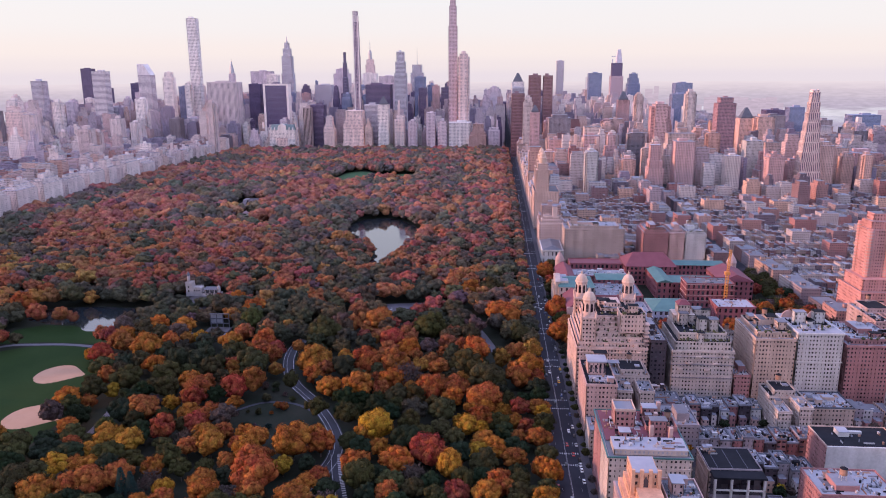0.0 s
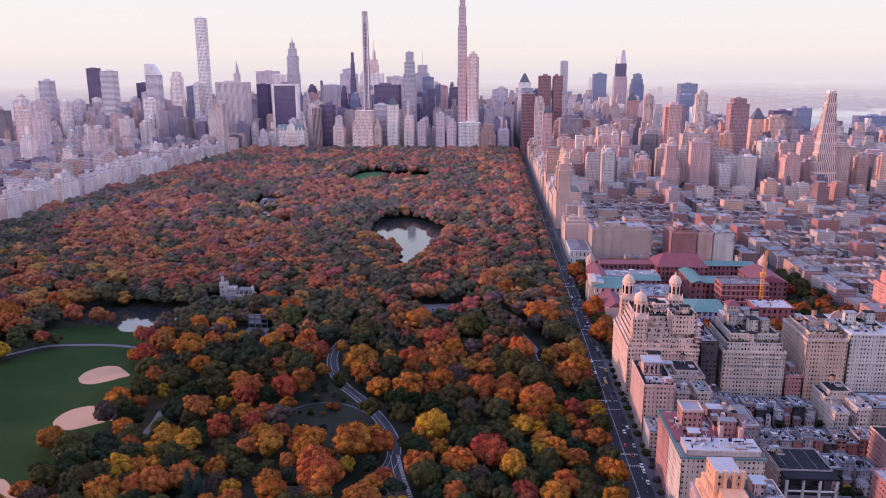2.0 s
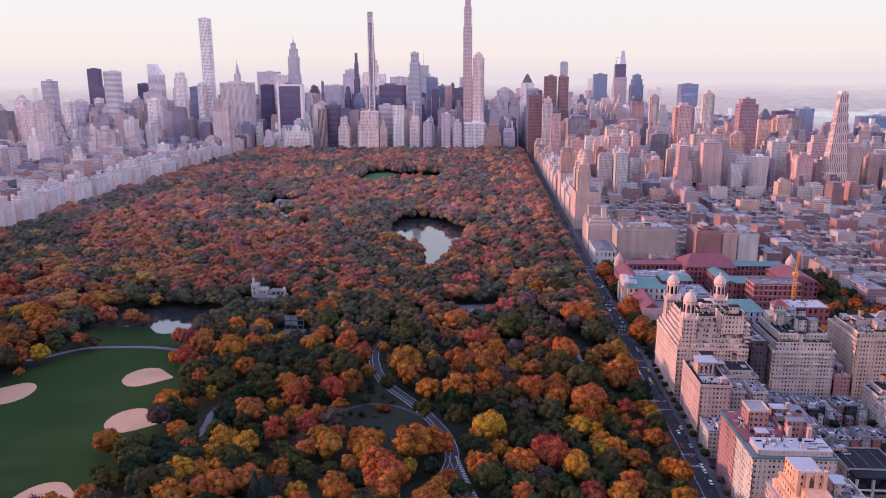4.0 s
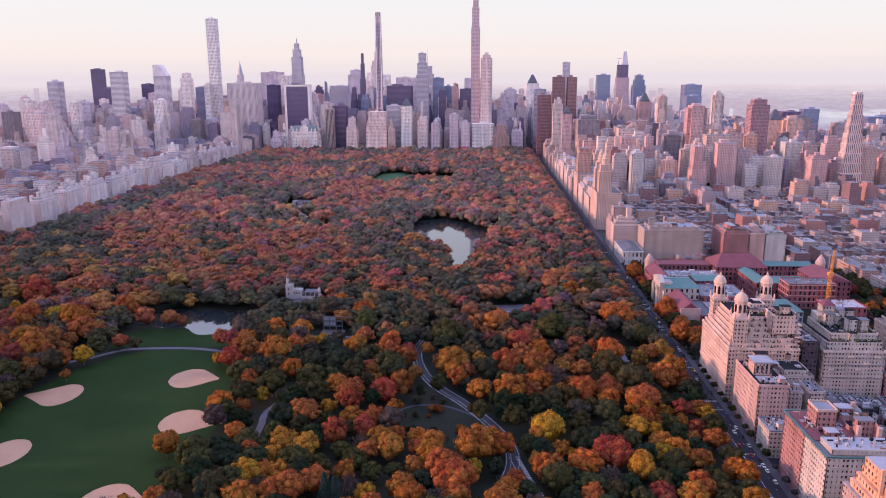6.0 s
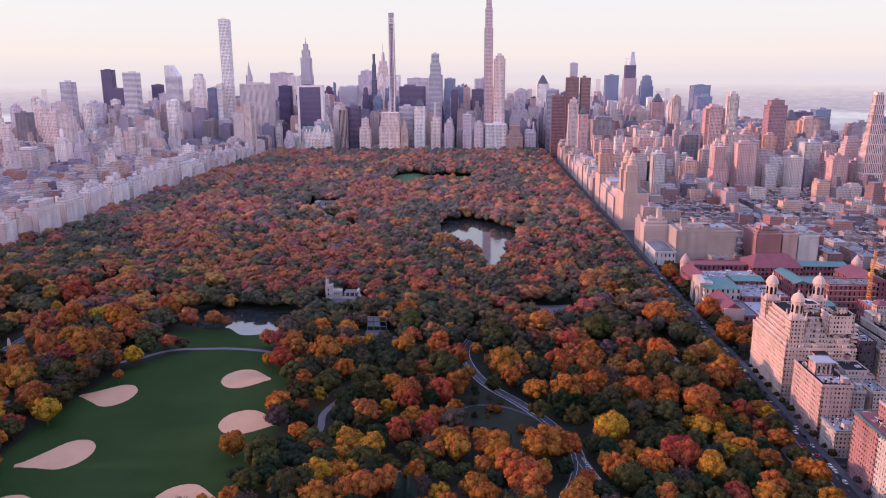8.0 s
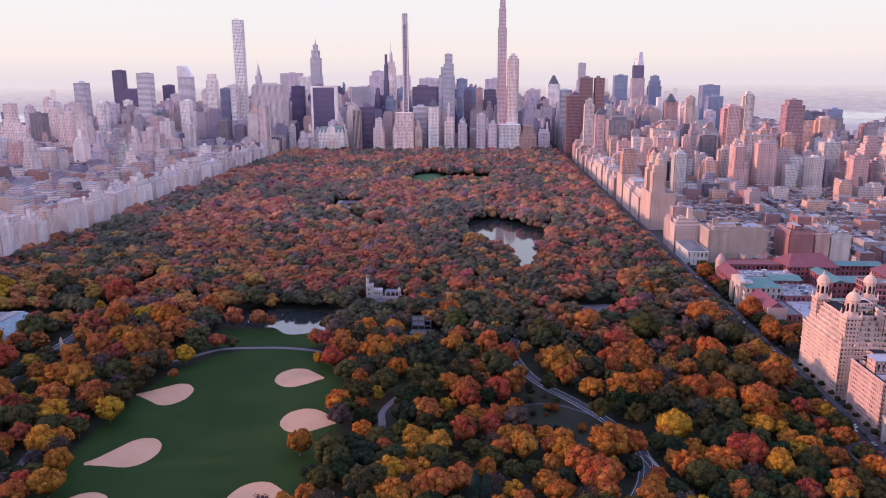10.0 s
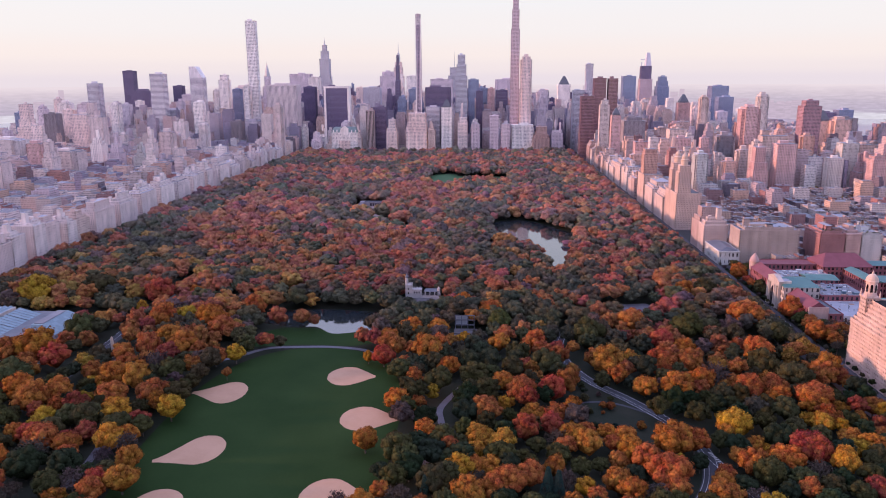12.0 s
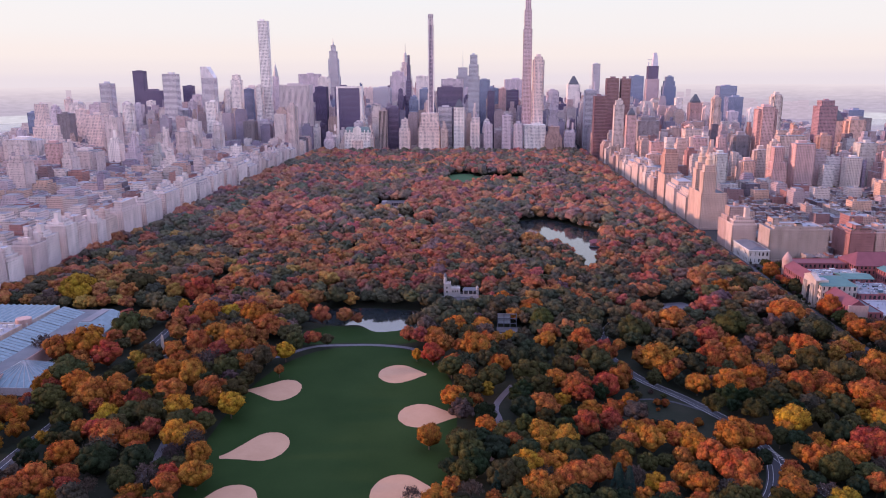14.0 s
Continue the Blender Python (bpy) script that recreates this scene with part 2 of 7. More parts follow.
def pane_mat(name, glass, light, share, rough=0.1, mirror=0.0):
    """Window glass; some panes have pale blinds behind them, cell by cell. mirror: how far a coating reflects."""
    m, n, l, b = base(name, rough, mirror, 0.7)
    co = n.new("ShaderNodeTexCoord")
    q = n.new("ShaderNodeVectorMath")
    q.operation = "DIVIDE"
    l.new(co.outputs["Object"], q.inputs[0])
    q.inputs[1].default_value = (3.4, 3.4, 3.35)
    fl = n.new("ShaderNodeVectorMath")
    fl.operation = "FLOOR"
    l.new(q.outputs[0], fl.inputs[0])
    w = n.new("ShaderNodeTexWhiteNoise")
    l.new(fl.outputs[0], w.inputs["Vector"])
    f = val(n, l, "MULTIPLY", val(n, l, "POWER", w.outputs["Value"], 2.0), share)
    l.new(blend(n, l, f, glass, light), b.inputs["Base Color"])
    return m


for key, spec in WALLS.items():
    MAT[key] = wall_mat(key.replace("_", " "), spec[0], spec[1])
MAT["pane"] = pane_mat("window glass", (0.010, 0.009, 0.016), (0.22, 0.19, 0.21), 0.4)
# Far office and apartment panes: haze is mixed into the glass colour.
MAT["pane_sky"] = pane_mat("haze-paled coated office glass", (0.30, 0.26, 0.36), (0.46, 0.41, 0.48), 0.5, 0.25, 0.5)
MAT["pane_shaded"] = pane_mat("paled far window glass with blinds", (0.055, 0.045, 0.065), (0.36, 0.31, 0.32), 0.7, 0.2)
MAT["pane_violet"] = pane_mat("dark coated glass", (0.13, 0.10, 0.21), (0.28, 0.23, 0.36), 0.5, 0.15, 0.6)
MAT["pane_blue"] = pane_mat("blue coated glass", (0.20, 0.24, 0.40), (0.4, 0.42, 0.56), 0.5, 0.15, 0.6)
MAT["pane_pale"] = pane_mat("pale coated glass", (0.36, 0.31, 0.39), (0.50, 0.45, 0.51), 0.3, 0.2, 0.6)
MAT["pane_rose"] = pane_mat("rose coated glass", (0.46, 0.33, 0.42), (0.62, 0.47, 0.53), 0.5, 0.2, 0.6)
MAT["pane_bronze"] = pane_mat("bronze coated glass", (0.22, 0.12, 0.15), (0.5, 0.3, 0.24), 0.5, 0.15, 0.6)
MAT["skylight"] = pane_mat("skylight glass", (0.075, 0.135, 0.185), (0.15, 0.225, 0.29), 0.6, 0.35)
MAT["town"] = facade("town wall", (0.4, 0.3, 0.3), (0.4, 0.3, 0.3), wu=2.6, fh=3.3, ww=0.38, wh=0.46, glass=(0.03, 0.026, 0.04), blinds=0.45, tinted=True)
MAT["roof"] = plain("roof felt", (0.045, 0.048, 0.066), (0.27, 0.275, 0.33), 0.05, 0.5, each=0.6)
MAT["roof_white"] = plain("silver roof coating", (0.14, 0.145, 0.19), (0.38, 0.38, 0.44), 0.07, 0.6, each=0.5)
MAT["roof_black"] = plain("black roof felt", (0.007, 0.008, 0.012), (0.024, 0.024, 0.032), 0.08, 0.6, spec=0.1)
MAT["roof_red"] = plain("red tile roof", (0.12, 0.032, 0.05), (0.17, 0.052, 0.075), 0.1, 1.0)
MAT["copper"] = plain("green copper roof", (0.03, 0.10, 0.105), (0.07, 0.165, 0.17), 0.1, 1.0, 0.6)
MAT["mansard"] = plain("weathered mansard copper", (0.12, 0.16, 0.17), (0.20, 0.25, 0.25), 0.1, 1.0, 0.6)
MAT["slate"] = plain("slate roof", (0.055, 0.06, 0.085), (0.115, 0.118, 0.15), 0.1, 1.0, 0.6)
MAT["metal"] = plain("grey metal plant", (0.34, 0.33, 0.36), (0.5, 0.48, 0.5), 0.3, 2.0, 0.5)
MAT["tank"] = plain("weathered tank wood", (0.20, 0.11, 0.08), (0.34, 0.2, 0.15), 0.3, 2.0)
MAT["asphalt"] = plain("asphalt", (0.02, 0.021, 0.03), (0.04, 0.04, 0.053), 0.05, 0.9, spec=0.1)
MAT["pavement"] = plain("paving", (0.06, 0.056, 0.068), (0.10, 0.092, 0.108), 0.1, 0.8, spec=0.1)
MAT["city_ground"] = plain("city ground", (0.012, 0.012, 0.014), (0.035, 0.032, 0.034), 0.01, 0.1)
MAT["park_ground"] = plain("park grass and leaf litter", (0.012, 0.019, 0.013), (0.034, 0.032, 0.025), 0.03, 0.4, relief=0.3, spec=0.05)
MAT["lawn"] = plain("mown lawn", (0.012, 0.028, 0.0075), (0.024, 0.045, 0.014), 0.02, 0.5, spec=0.05)
# Meadow green is raised in its colour to stand in for haze and light.
MAT["meadow"] = plain("brightened far meadow", (0.05, 0.10, 0.05), (0.07, 0.125, 0.065), 0.02, 0.5, spec=0.05)
MAT["sand"] = plain("clay infield", (0.33, 0.185, 0.115), (0.42, 0.245, 0.16), 0.06, 0.5)
MAT["path"] = plain("path asphalt", (0.065, 0.063, 0.082), (0.115, 0.105, 0.13), 0.1, 0.8)
MAT["asphalt_park"] = plain("park drive asphalt", (0.020, 0.022, 0.033), (0.040, 0.041, 0.058), 0.05, 0.9)
MAT["brick_paving"] = plain("red-brown brick paving", (0.20, 0.125, 0.135), (0.30, 0.20, 0.21), 0.1, 0.8)
MAT["paint"] = plain("road paint", (0.34, 0.34, 0.36), (0.5, 0.5, 0.52), 0.4, 2.0)
MAT["bark"] = plain("bark", (0.05, 0.035, 0.03), (0.12, 0.09, 0.075), 0.5, 3.0)
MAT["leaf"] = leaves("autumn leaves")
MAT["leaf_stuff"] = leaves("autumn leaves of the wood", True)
MAT["granite"] = plain("grey granite", (0.24, 0.225, 0.24), (0.38, 0.35, 0.36), 0.2, 1.5)


def water_mat(name, col):
    m, n, l, b = base(name, 0.06, 0.0, 0.6)
    b.inputs["Base Color"].default_value = (*col, 1)
    b.inputs["IOR"].default_value = 2.0
    bump(n, l, b, grain(n, l, 0.25, 3.0), 0.03, 0.3)
    return m


MAT["water"] = water_mat("still water", (0.02, 0.025, 0.03))


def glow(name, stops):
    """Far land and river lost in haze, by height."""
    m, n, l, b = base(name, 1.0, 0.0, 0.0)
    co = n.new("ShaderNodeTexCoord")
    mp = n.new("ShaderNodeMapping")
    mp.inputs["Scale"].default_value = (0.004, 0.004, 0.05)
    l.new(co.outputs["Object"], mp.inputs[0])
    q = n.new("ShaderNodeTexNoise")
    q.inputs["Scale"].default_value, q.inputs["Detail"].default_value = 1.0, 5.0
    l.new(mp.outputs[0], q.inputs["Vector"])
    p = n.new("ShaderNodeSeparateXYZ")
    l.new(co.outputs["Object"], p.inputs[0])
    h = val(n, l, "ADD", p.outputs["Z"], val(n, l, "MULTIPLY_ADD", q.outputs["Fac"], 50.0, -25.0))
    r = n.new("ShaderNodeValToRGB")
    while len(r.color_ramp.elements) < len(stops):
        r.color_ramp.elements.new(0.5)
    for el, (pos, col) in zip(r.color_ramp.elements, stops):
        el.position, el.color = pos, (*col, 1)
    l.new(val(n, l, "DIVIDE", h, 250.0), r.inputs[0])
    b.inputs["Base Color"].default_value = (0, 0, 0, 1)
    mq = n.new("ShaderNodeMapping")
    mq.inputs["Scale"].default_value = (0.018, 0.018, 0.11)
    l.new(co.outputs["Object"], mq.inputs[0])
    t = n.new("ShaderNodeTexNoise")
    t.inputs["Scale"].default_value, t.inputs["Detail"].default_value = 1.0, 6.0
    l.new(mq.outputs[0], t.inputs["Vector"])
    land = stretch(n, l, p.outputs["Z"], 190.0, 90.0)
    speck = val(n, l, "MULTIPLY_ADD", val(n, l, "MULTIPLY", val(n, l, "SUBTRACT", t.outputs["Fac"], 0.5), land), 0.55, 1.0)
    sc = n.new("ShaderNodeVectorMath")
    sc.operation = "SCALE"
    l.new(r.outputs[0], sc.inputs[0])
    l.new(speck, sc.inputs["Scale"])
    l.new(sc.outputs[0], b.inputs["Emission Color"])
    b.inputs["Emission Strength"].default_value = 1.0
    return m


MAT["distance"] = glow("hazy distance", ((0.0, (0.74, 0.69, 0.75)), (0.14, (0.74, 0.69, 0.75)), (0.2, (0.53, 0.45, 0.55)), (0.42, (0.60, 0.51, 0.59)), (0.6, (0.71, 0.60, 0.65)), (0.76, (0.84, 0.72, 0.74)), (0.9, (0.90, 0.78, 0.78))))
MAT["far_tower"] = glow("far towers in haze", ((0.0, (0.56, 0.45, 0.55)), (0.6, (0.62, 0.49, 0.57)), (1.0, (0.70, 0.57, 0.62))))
MAT["river"] = water_mat("river water", (0.25, 0.24, 0.29))

MAT["dome_stone"] = plain("buff dome stone", (0.44, 0.31, 0.25), (0.56, 0.41, 0.34), 0.3, 2.0)
MAT["shrub"] = plain("terrace shrubs", (0.03, 0.05, 0.02), (0.10, 0.09, 0.04), 0.8, 3.0)
MAT["rock"] = plain("dark schist", (0.05, 0.046, 0.056), (0.11, 0.10, 0.115), 0.15, 1.2, relief=0.5)
MAT["obelisk_stone"] = plain("buff obelisk granite", (0.30, 0.235, 0.20), (0.40, 0.32, 0.28), 0.3, 2.0)
MAT["metal_pale"] = plain("pale metal", (0.16, 0.17, 0.20), (0.27, 0.28, 0.32), 0.2, 1.5, 0.45)
MAT["crane_orange"] = plain("orange crane paint", (0.60, 0.24, 0.05), (0.68, 0.29, 0.08), 0.3, 2.0, 0.5)
MAT["rubber"] = plain("tyre rubber", (0.015, 0.015, 0.015), (0.03, 0.03, 0.03), 2.0, 9.0)

# ---- building helpers ----
def mesh_object(name, verts, faces, materials, parent=None, slots=None, smooth=False):
    me = bpy.data.meshes.new(name)
    me.from_pydata([tuple(v) for v in verts], [], [tuple(f) for f in faces])
    for m in materials if isinstance(materials, (list, tuple)) else [materials]:
        me.materials.append(MAT[m] if isinstance(m, str) else m)
    if slots is not None:
        me.polygons.foreach_set("material_index", list(slots))
    if smooth:
        me.polygons.foreach_set("use_smooth", [True] * len(me.polygons))
    me.update()
    ob = new(name, me)
    if parent:
        ob.parent = parent
    return ob


def part(name, shape, material, parent, label=""):
    ob = mesh_object(name, shape[0], shape[1], material, parent)
    return tagged(ob, label)


def thing(name, place, label, category, group=""):
    e = new(name)
    e.location = place
    e.empty_display_size = 5
    return tagged(e, label, category, group)


def box(x0, x1, y0, y1, z0, z1, top=(0, 0)):
    """A box; top draws its upper edges in by so much on each side."""
    a, b = top
    v = [(x0, y0, z0), (x1, y0, z0), (x1, y1, z0), (x0, y1, z0), (x0 + a, y0 + b, z1), (x1 - a, y0 + b, z1), (x1 - a, y1 - b, z1), (x0 + a, y1 - b, z1)]
    return v, [(0, 1, 5, 4), (1, 2, 6, 5), (2, 3, 7, 6), (3, 0, 4, 7), (4, 5, 6, 7), (3, 2, 1, 0)]


def join(*shapes):
    vs, fs = [], []
    for v, f in shapes:
        k = len(vs)
        vs += v
        fs += [tuple(i + k for i in q) for q in f]
    return vs, fs


def drum(x, y, z0, z1, r0, r1, sides=12):
    v = [(x + r * math.cos(2 * math.pi * i / sides), y + r * math.sin(2 * math.pi * i / sides), z) for z, r in ((z0, r0), (z1, r1)) for i in range(sides)]
    f = [(i, (i + 1) % sides, sides + (i + 1) % sides, sides + i) for i in range(sides)] + [tuple(range(sides, 2 * sides)), tuple(reversed(range(sides)))]
    return v, f


def lathe(x, y, profile, sides=12):
    return join(*[drum(x, y, a[1], b[1], max(a[0], 0.01), max(b[0], 0.01), sides) for a, b in zip(profile, profile[1:])])


def rim(x0, x1, y0, y1, z, h=1.1, w=0.5):
    return join(box(x0, x1, y0, y0 + w, z, z + h), box(x0, x1, y1 - w, y1, z, z + h), box(x0, x0 + w, y0 + w, y1 - w, z, z + h), box(x1 - w, x1, y0 + w, y1 - w, z, z + h))


def sheet(name, outline, z, material, kind="structure", label="", category="ground", thick=0.0):
    n = len(outline)
    v = [(x, y, z) for x, y in outline]
    f = [tuple(range(n))]
    area = sum(outline[i - 1][0] * outline[i][1] - outline[i][0] * outline[i - 1][1] for i in range(n))
    if area < 0:
        f = [tuple(reversed(range(n)))]
    ob = mesh_object(name, v, f, material)
    return tagged(ob, label or name.replace("_", " "), category, "", kind)


def smooth_line(pts, step=6):
    """A Catmull-Rom line through the points."""
    out = []
    p = [pts[0]] + list(pts) + [pts[-1]]
    for i in range(1, len(p) - 2):
        a, b, c, d = (Vector(q) for q in p[i - 1:i + 3])
        k = max(2, int((c - b).length / step))
        for j in range(k):
            t = j / k
            out.append(0.5 * ((2 * b) + (c - a) * t + (2 * a - 5 * b + 4 * c - d) * t * t + (3 * b - a - 3 * c + d) * t ** 3))
    return out + [Vector(pts[-1])]


def ribbon(pts, width, z, shift=0.0, dash=0, step=6):
    line = smooth_line(pts, step)
    v, f = [], []
    for i, q in enumerate(line):
        d = (line[min(i + 1, len(line) - 1)] - line[max(i - 1, 0)]).normalized()
        s = Vector((d.y, -d.x))
        for k in (-0.5, 0.5):
            w = q + s * (shift + k * width)
            v.append((w.x, w.y, z))
        if i and (not dash or i % (2 * dash) < dash):
            f.append((2 * i - 2, 2 * i, 2 * i + 1, 2 * i - 1))
    if f:
        a, b, c = (Vector(v[k]) for k in f[0][:3])
        if (b - a).cross(c - a).z < 0:
            f = [tuple(reversed(q)) for q in f]
    return v, f


def inside(x, y, poly):
    hit = False
    for (ax, ay), (bx, by) in zip(poly, poly[1:] + poly[:1]):
        if (ay > y) != (by > y) and x < (bx - ax) * (y - ay) / (by - ay) + ax:
            hit = not hit
    return hit


def near_line(x, y, pts, d):
    for (ax, ay), (bx, by) in zip(pts, pts[1:]):
        t = max(0, min(1, ((x - ax) * (bx - ax) + (y - ay) * (by - ay)) / max(1e-6, (bx - ax) ** 2 + (by - ay) ** 2)))
        if (ax + t * (bx - ax) - x) ** 2 + (ay + t * (by - ay) - y) ** 2 < d * d:
            return True
    return False


class Batch:
    """Many boxes in one mesh, each with a tint."""

    def __init__(self):
        self.v, self.f, self.s, self.t = [], [], [], []

    def box(self, x0, x1, y0, y1, z0, z1, tint, side=0, top=1):
        k = len(self.v)
        v, f = box(x0, x1, y0, y1, z0, z1)
        self.v += v
        self.f += [tuple(i + k for i in q) for q in f[:5]]
        self.s += [side] * 4 + [top]
        self.t += [tint] * 5

    def build(self, name, materials, label, category):
        ob = mesh_object(name, self.v, self.f, materials, None, self.s)
        at = ob.data.attributes.new("tint", "FLOAT_COLOR", "FACE")
        at.data.foreach_set("color", np.array([(*c, 1) for c in self.t], dtype=np.float32).ravel())
        return tagged(ob, label, category, "", "stuff")


def street(n):
    """The middle of a cross street by its number, along y."""
    return 77 + (81 - n) * 80.0


def storeys(e, x0, x1, y0, y1, z0, z1, wall, spec=None, sill=0.28):
    """A storeyed block: a glazed core behind floor bands and piers, so that every window is a recess."""
    _, _, pitch, st, ww, wh, glass = spec or WALLS[wall]
    inset = 0.35
    shapes = []
    n = max(1, round((z1 - z0) / st))
    sh = (z1 - z0) / n
    if wh > 0.9:
        sill = 0.02
    lo = z0
    for i in range(n + 1):
        hi = z0 + (i + sill) * sh if i < n else z1
        shapes.append(box(x0, x1, y0, y1, min(lo, hi - 0.2), hi))
        lo = hi + wh * sh
    out = 0.04
    for (a, b, fixed, along) in ((x0, x1, (y0, y1), "x"), (y0, y1, (x0, x1), "y")):
        k = max(1, round((b - a) / pitch))
        w = (b - a) / k
        pw = w * (1 - ww) / 2
        for i in range(k + 1):
            c = a + i * w
            q = pw * (1.0, 0.72, 1.3, 0.8, 1.15)[(i * 7 + k) % 5] if y1 < 500 and ww < 0.5 else pw
            p0, p1 = max(a - out, c - q), min(b + out, c + q)
            for j, f in enumerate(fixed):
                q0, q1 = (f - out, f + inset) if j == 0 else (f - inset, f + out)
                shapes.append(box(p0, p1, q0, q1, z0, z1 - 0.05) if along == "x" else box(q0, q1, p0, p1, z0, z1 - 0.05))
    if n >= 6 and y1 < 2000:  # string courses and a cornice
        for z in (z0 + (2 + sill - 0.12) * sh, z1 - (2 - sill + 0.12) * sh):
            shapes.append(box(x0 - 0.22, x1 + 0.22, y0 - 0.22, y1 + 0.22, z, z + 0.3))
        shapes.append(box(x0 - 0.45, x1 + 0.45, y0 - 0.45, y1 + 0.45, z1 - 0.62, z1 - 0.12))
    part("wall", join(*shapes), wall, e)["kind"] = "stuff"
    core = part("window_glass", box(x0 + inset, x1 - inset, y0 + inset, y1 - inset, z0 + 0.02, z1 - 0.1), glass, e)
    core["kind"] = "stuff"


def gable(x0, x1, y0, y1, z, h, along="x", hip=0.0):
    """A pitched roof with its ridge along x or y; hip draws the ridge's ends in."""
    if along == "x":
        m = (y0 + y1) / 2
        v = [(x0, y0, z), (x1, y0, z), (x1, y1, z), (x0, y1, z), (x0 + hip, m, z + h), (x1 - hip, m, z + h)]
        return v, [(0, 1, 5, 4), (2, 3, 4, 5), (1, 2, 5), (3, 0, 4), (3, 2, 1, 0)]
    m = (x0 + x1) / 2
    v = [(x0, y0, z), (x1, y0, z), (x1, y1, z), (x0, y1, z), (m, y0 + hip, z + h), (m, y1 - hip, z + h)]
    return v, [(1, 2, 5, 4), (3, 0, 4, 5), (0, 1, 4), (2, 3, 5), (3, 2, 1, 0)]

# ---- the large structure: ground, streets, park, water ----
CPW_W, CPW_E = -34.0, -52.0          # kerbs of the avenue along the park's west side
PARK_W, PARK_E, PARK_S, PARK_N = -58.0, -905.0, 1812.0, -1500.0
FACE_W, FACE_E = -29.0, -935.0       # building lines that face the park
WEST_AVES = [(-28, 203), (227, 458), (482, 700), (726, 900), (926, 1090)]
EAST_AVES = [(-1048, -935), (-1186, -1072), (-1318, -1216), (-1440, -1342), (-1625, -1464), (-1815, -1650), (-1990, -1840), (-2150, -2015)]

sheet("ground", [(-4900, -1600), (4900, -1600), (4900, 4950), (-4900, 4950)], 0.0, "city_ground", label="grey city ground and far land")
sheet("river_hudson_side", [(1130, -1500), (1120, 1500), (1140, 2600), (1160, 4940), (1950, 4940), (1950, -1500)], 0.06, "river", label="pale wide river beside the city", category="river")
sheet("river_east_side", [(-2230, -1500), (-2230, 1600), (-2330, 2600), (-2700, 4940), (-3500, 4940), (-3100, 2400), (-2900, -1500)], 0.06, "river", label="pale river past the far towers", category="river")

# the park
sheet("park_ground", [(PARK_W, PARK_N), (PARK_W, PARK_S), (PARK_E, PARK_S), (PARK_E, PARK_N)], 0.2, "park_ground", label="park ground of dark grass and fallen leaves")
road_w = mesh_object("road_west_avenue", *box(CPW_E, CPW_W, -1500, 3600, -0.5, 0.03), "asphalt")
tagged(road_w, "dark asphalt avenue along the park", "road", "", "structure")
road_e = mesh_object("road_east_avenue", *box(-929, -909, -1500, 3600, -0.5, 0.03), "asphalt")
tagged(road_e, "dark asphalt avenue behind the trees", "road", "", "structure")
tagged(mesh_object("pavement_park_side", *box(-58, CPW_E, -1500, 1812, -0.3, 0.24), "pavement"), "paved footway under the park trees", "pavement", "", "structure")
tagged(mesh_object("pavement_house_side", *box(CPW_W, FACE_W, -1500, 3600, -0.3, 0.16), "pavement"), "paved footway before the apartment houses", "pavement", "", "structure")
tagged(mesh_object("road_south_of_park", *box(-935, 250, 1814, 1836, -0.3, 0.04), "asphalt"), "asphalt street at the park's end", "road", "", "structure")
for n in range(58, 93):
    y = street(n)
    if y > -700:
        tagged(mesh_object("road_cross_street", *box(CPW_W + 0.1, 1100, y - 5, y + 5, -0.3, 0.035), "asphalt"), "narrow asphalt cross street", "road", "", "structure")
for x0, x1 in ((205, 225), (460, 480), (702, 724), (902, 924)):
    tagged(mesh_object("road_avenue", *box(x0, x1, -1500, 3600, -0.3, 0.025), "asphalt"), "asphalt avenue between apartment blocks", "road", "", "structure")
# markings of the avenue
lines = []
for x, step, long in ((-48.6, 14, 3), (-43.2, 6, 6), (-42.8, 6, 6), (-37.4, 14, 3)):
    for y in range(-260, 1000, step):
        lines.append(box(x - 0.06, x + 0.06, y, y + long, 0.0, 0.036))
for n in range(59, 87):
    y = street(n)
    for side in (-8.2, 6.2):
        for k in range(12):
            lines.append(box(CPW_E + 1 + k * 1.4, CPW_E + 1.5 + k * 1.4, y + side, y + side + 2.0, 0.0, 0.037))
tagged(mesh_object("trim_road_markings", *join(*lines), "paint"), "white lane dashes and zebra crossings on the avenue", "road markings", "", "structure")

LAWN_C, LAWN_R = (-478, -70), (84, 162)
LAWN = [(LAWN_C[0] + LAWN_R[0] * math.copysign(abs(math.cos(a)) ** 0.8, math.cos(a)), LAWN_C[1] + LAWN_R[1] * math.copysign(abs(math.sin(a)) ** 0.8, math.sin(a))) for a in [i * math.pi / 40 for i in range(80)]]
sheet("lawn", LAWN, 0.26, "lawn", label="wide mown green ballfield lawn", category="lawn")
POND_LAWN = [(-545, 92), (-500, 100), (-450, 98), (-432, 108), (-436, 140), (-470, 132), (-500, 146), (-530, 146), (-548, 130)]
sheet("lawn_by_pond", POND_LAWN, 0.27, "lawn", label="green grass bank beside the pond", category="lawn")
SHEEP = [tuple(q) for q in smooth_line([(-456, 1075), (-425, 1050), (-398, 1085), (-372, 1140), (-310, 1135), (-272, 1165), (-268, 1262), (-310, 1292), (-385, 1288), (-405, 1330), (-452, 1325), (-466, 1220), (-456, 1075)])][:-1]
sheet("lawn_far", SHEEP, 0.27, "meadow", label="distant green meadow among the trees", category="lawn")
POND = [tuple(q) for q in smooth_line([(-556, 160), (-552, 192), (-505, 206), (-440, 196), (-425, 178), (-436, 146), (-452, 138), (-478, 131), (-498, 150), (-520, 148), (-556, 160)])][:-1]
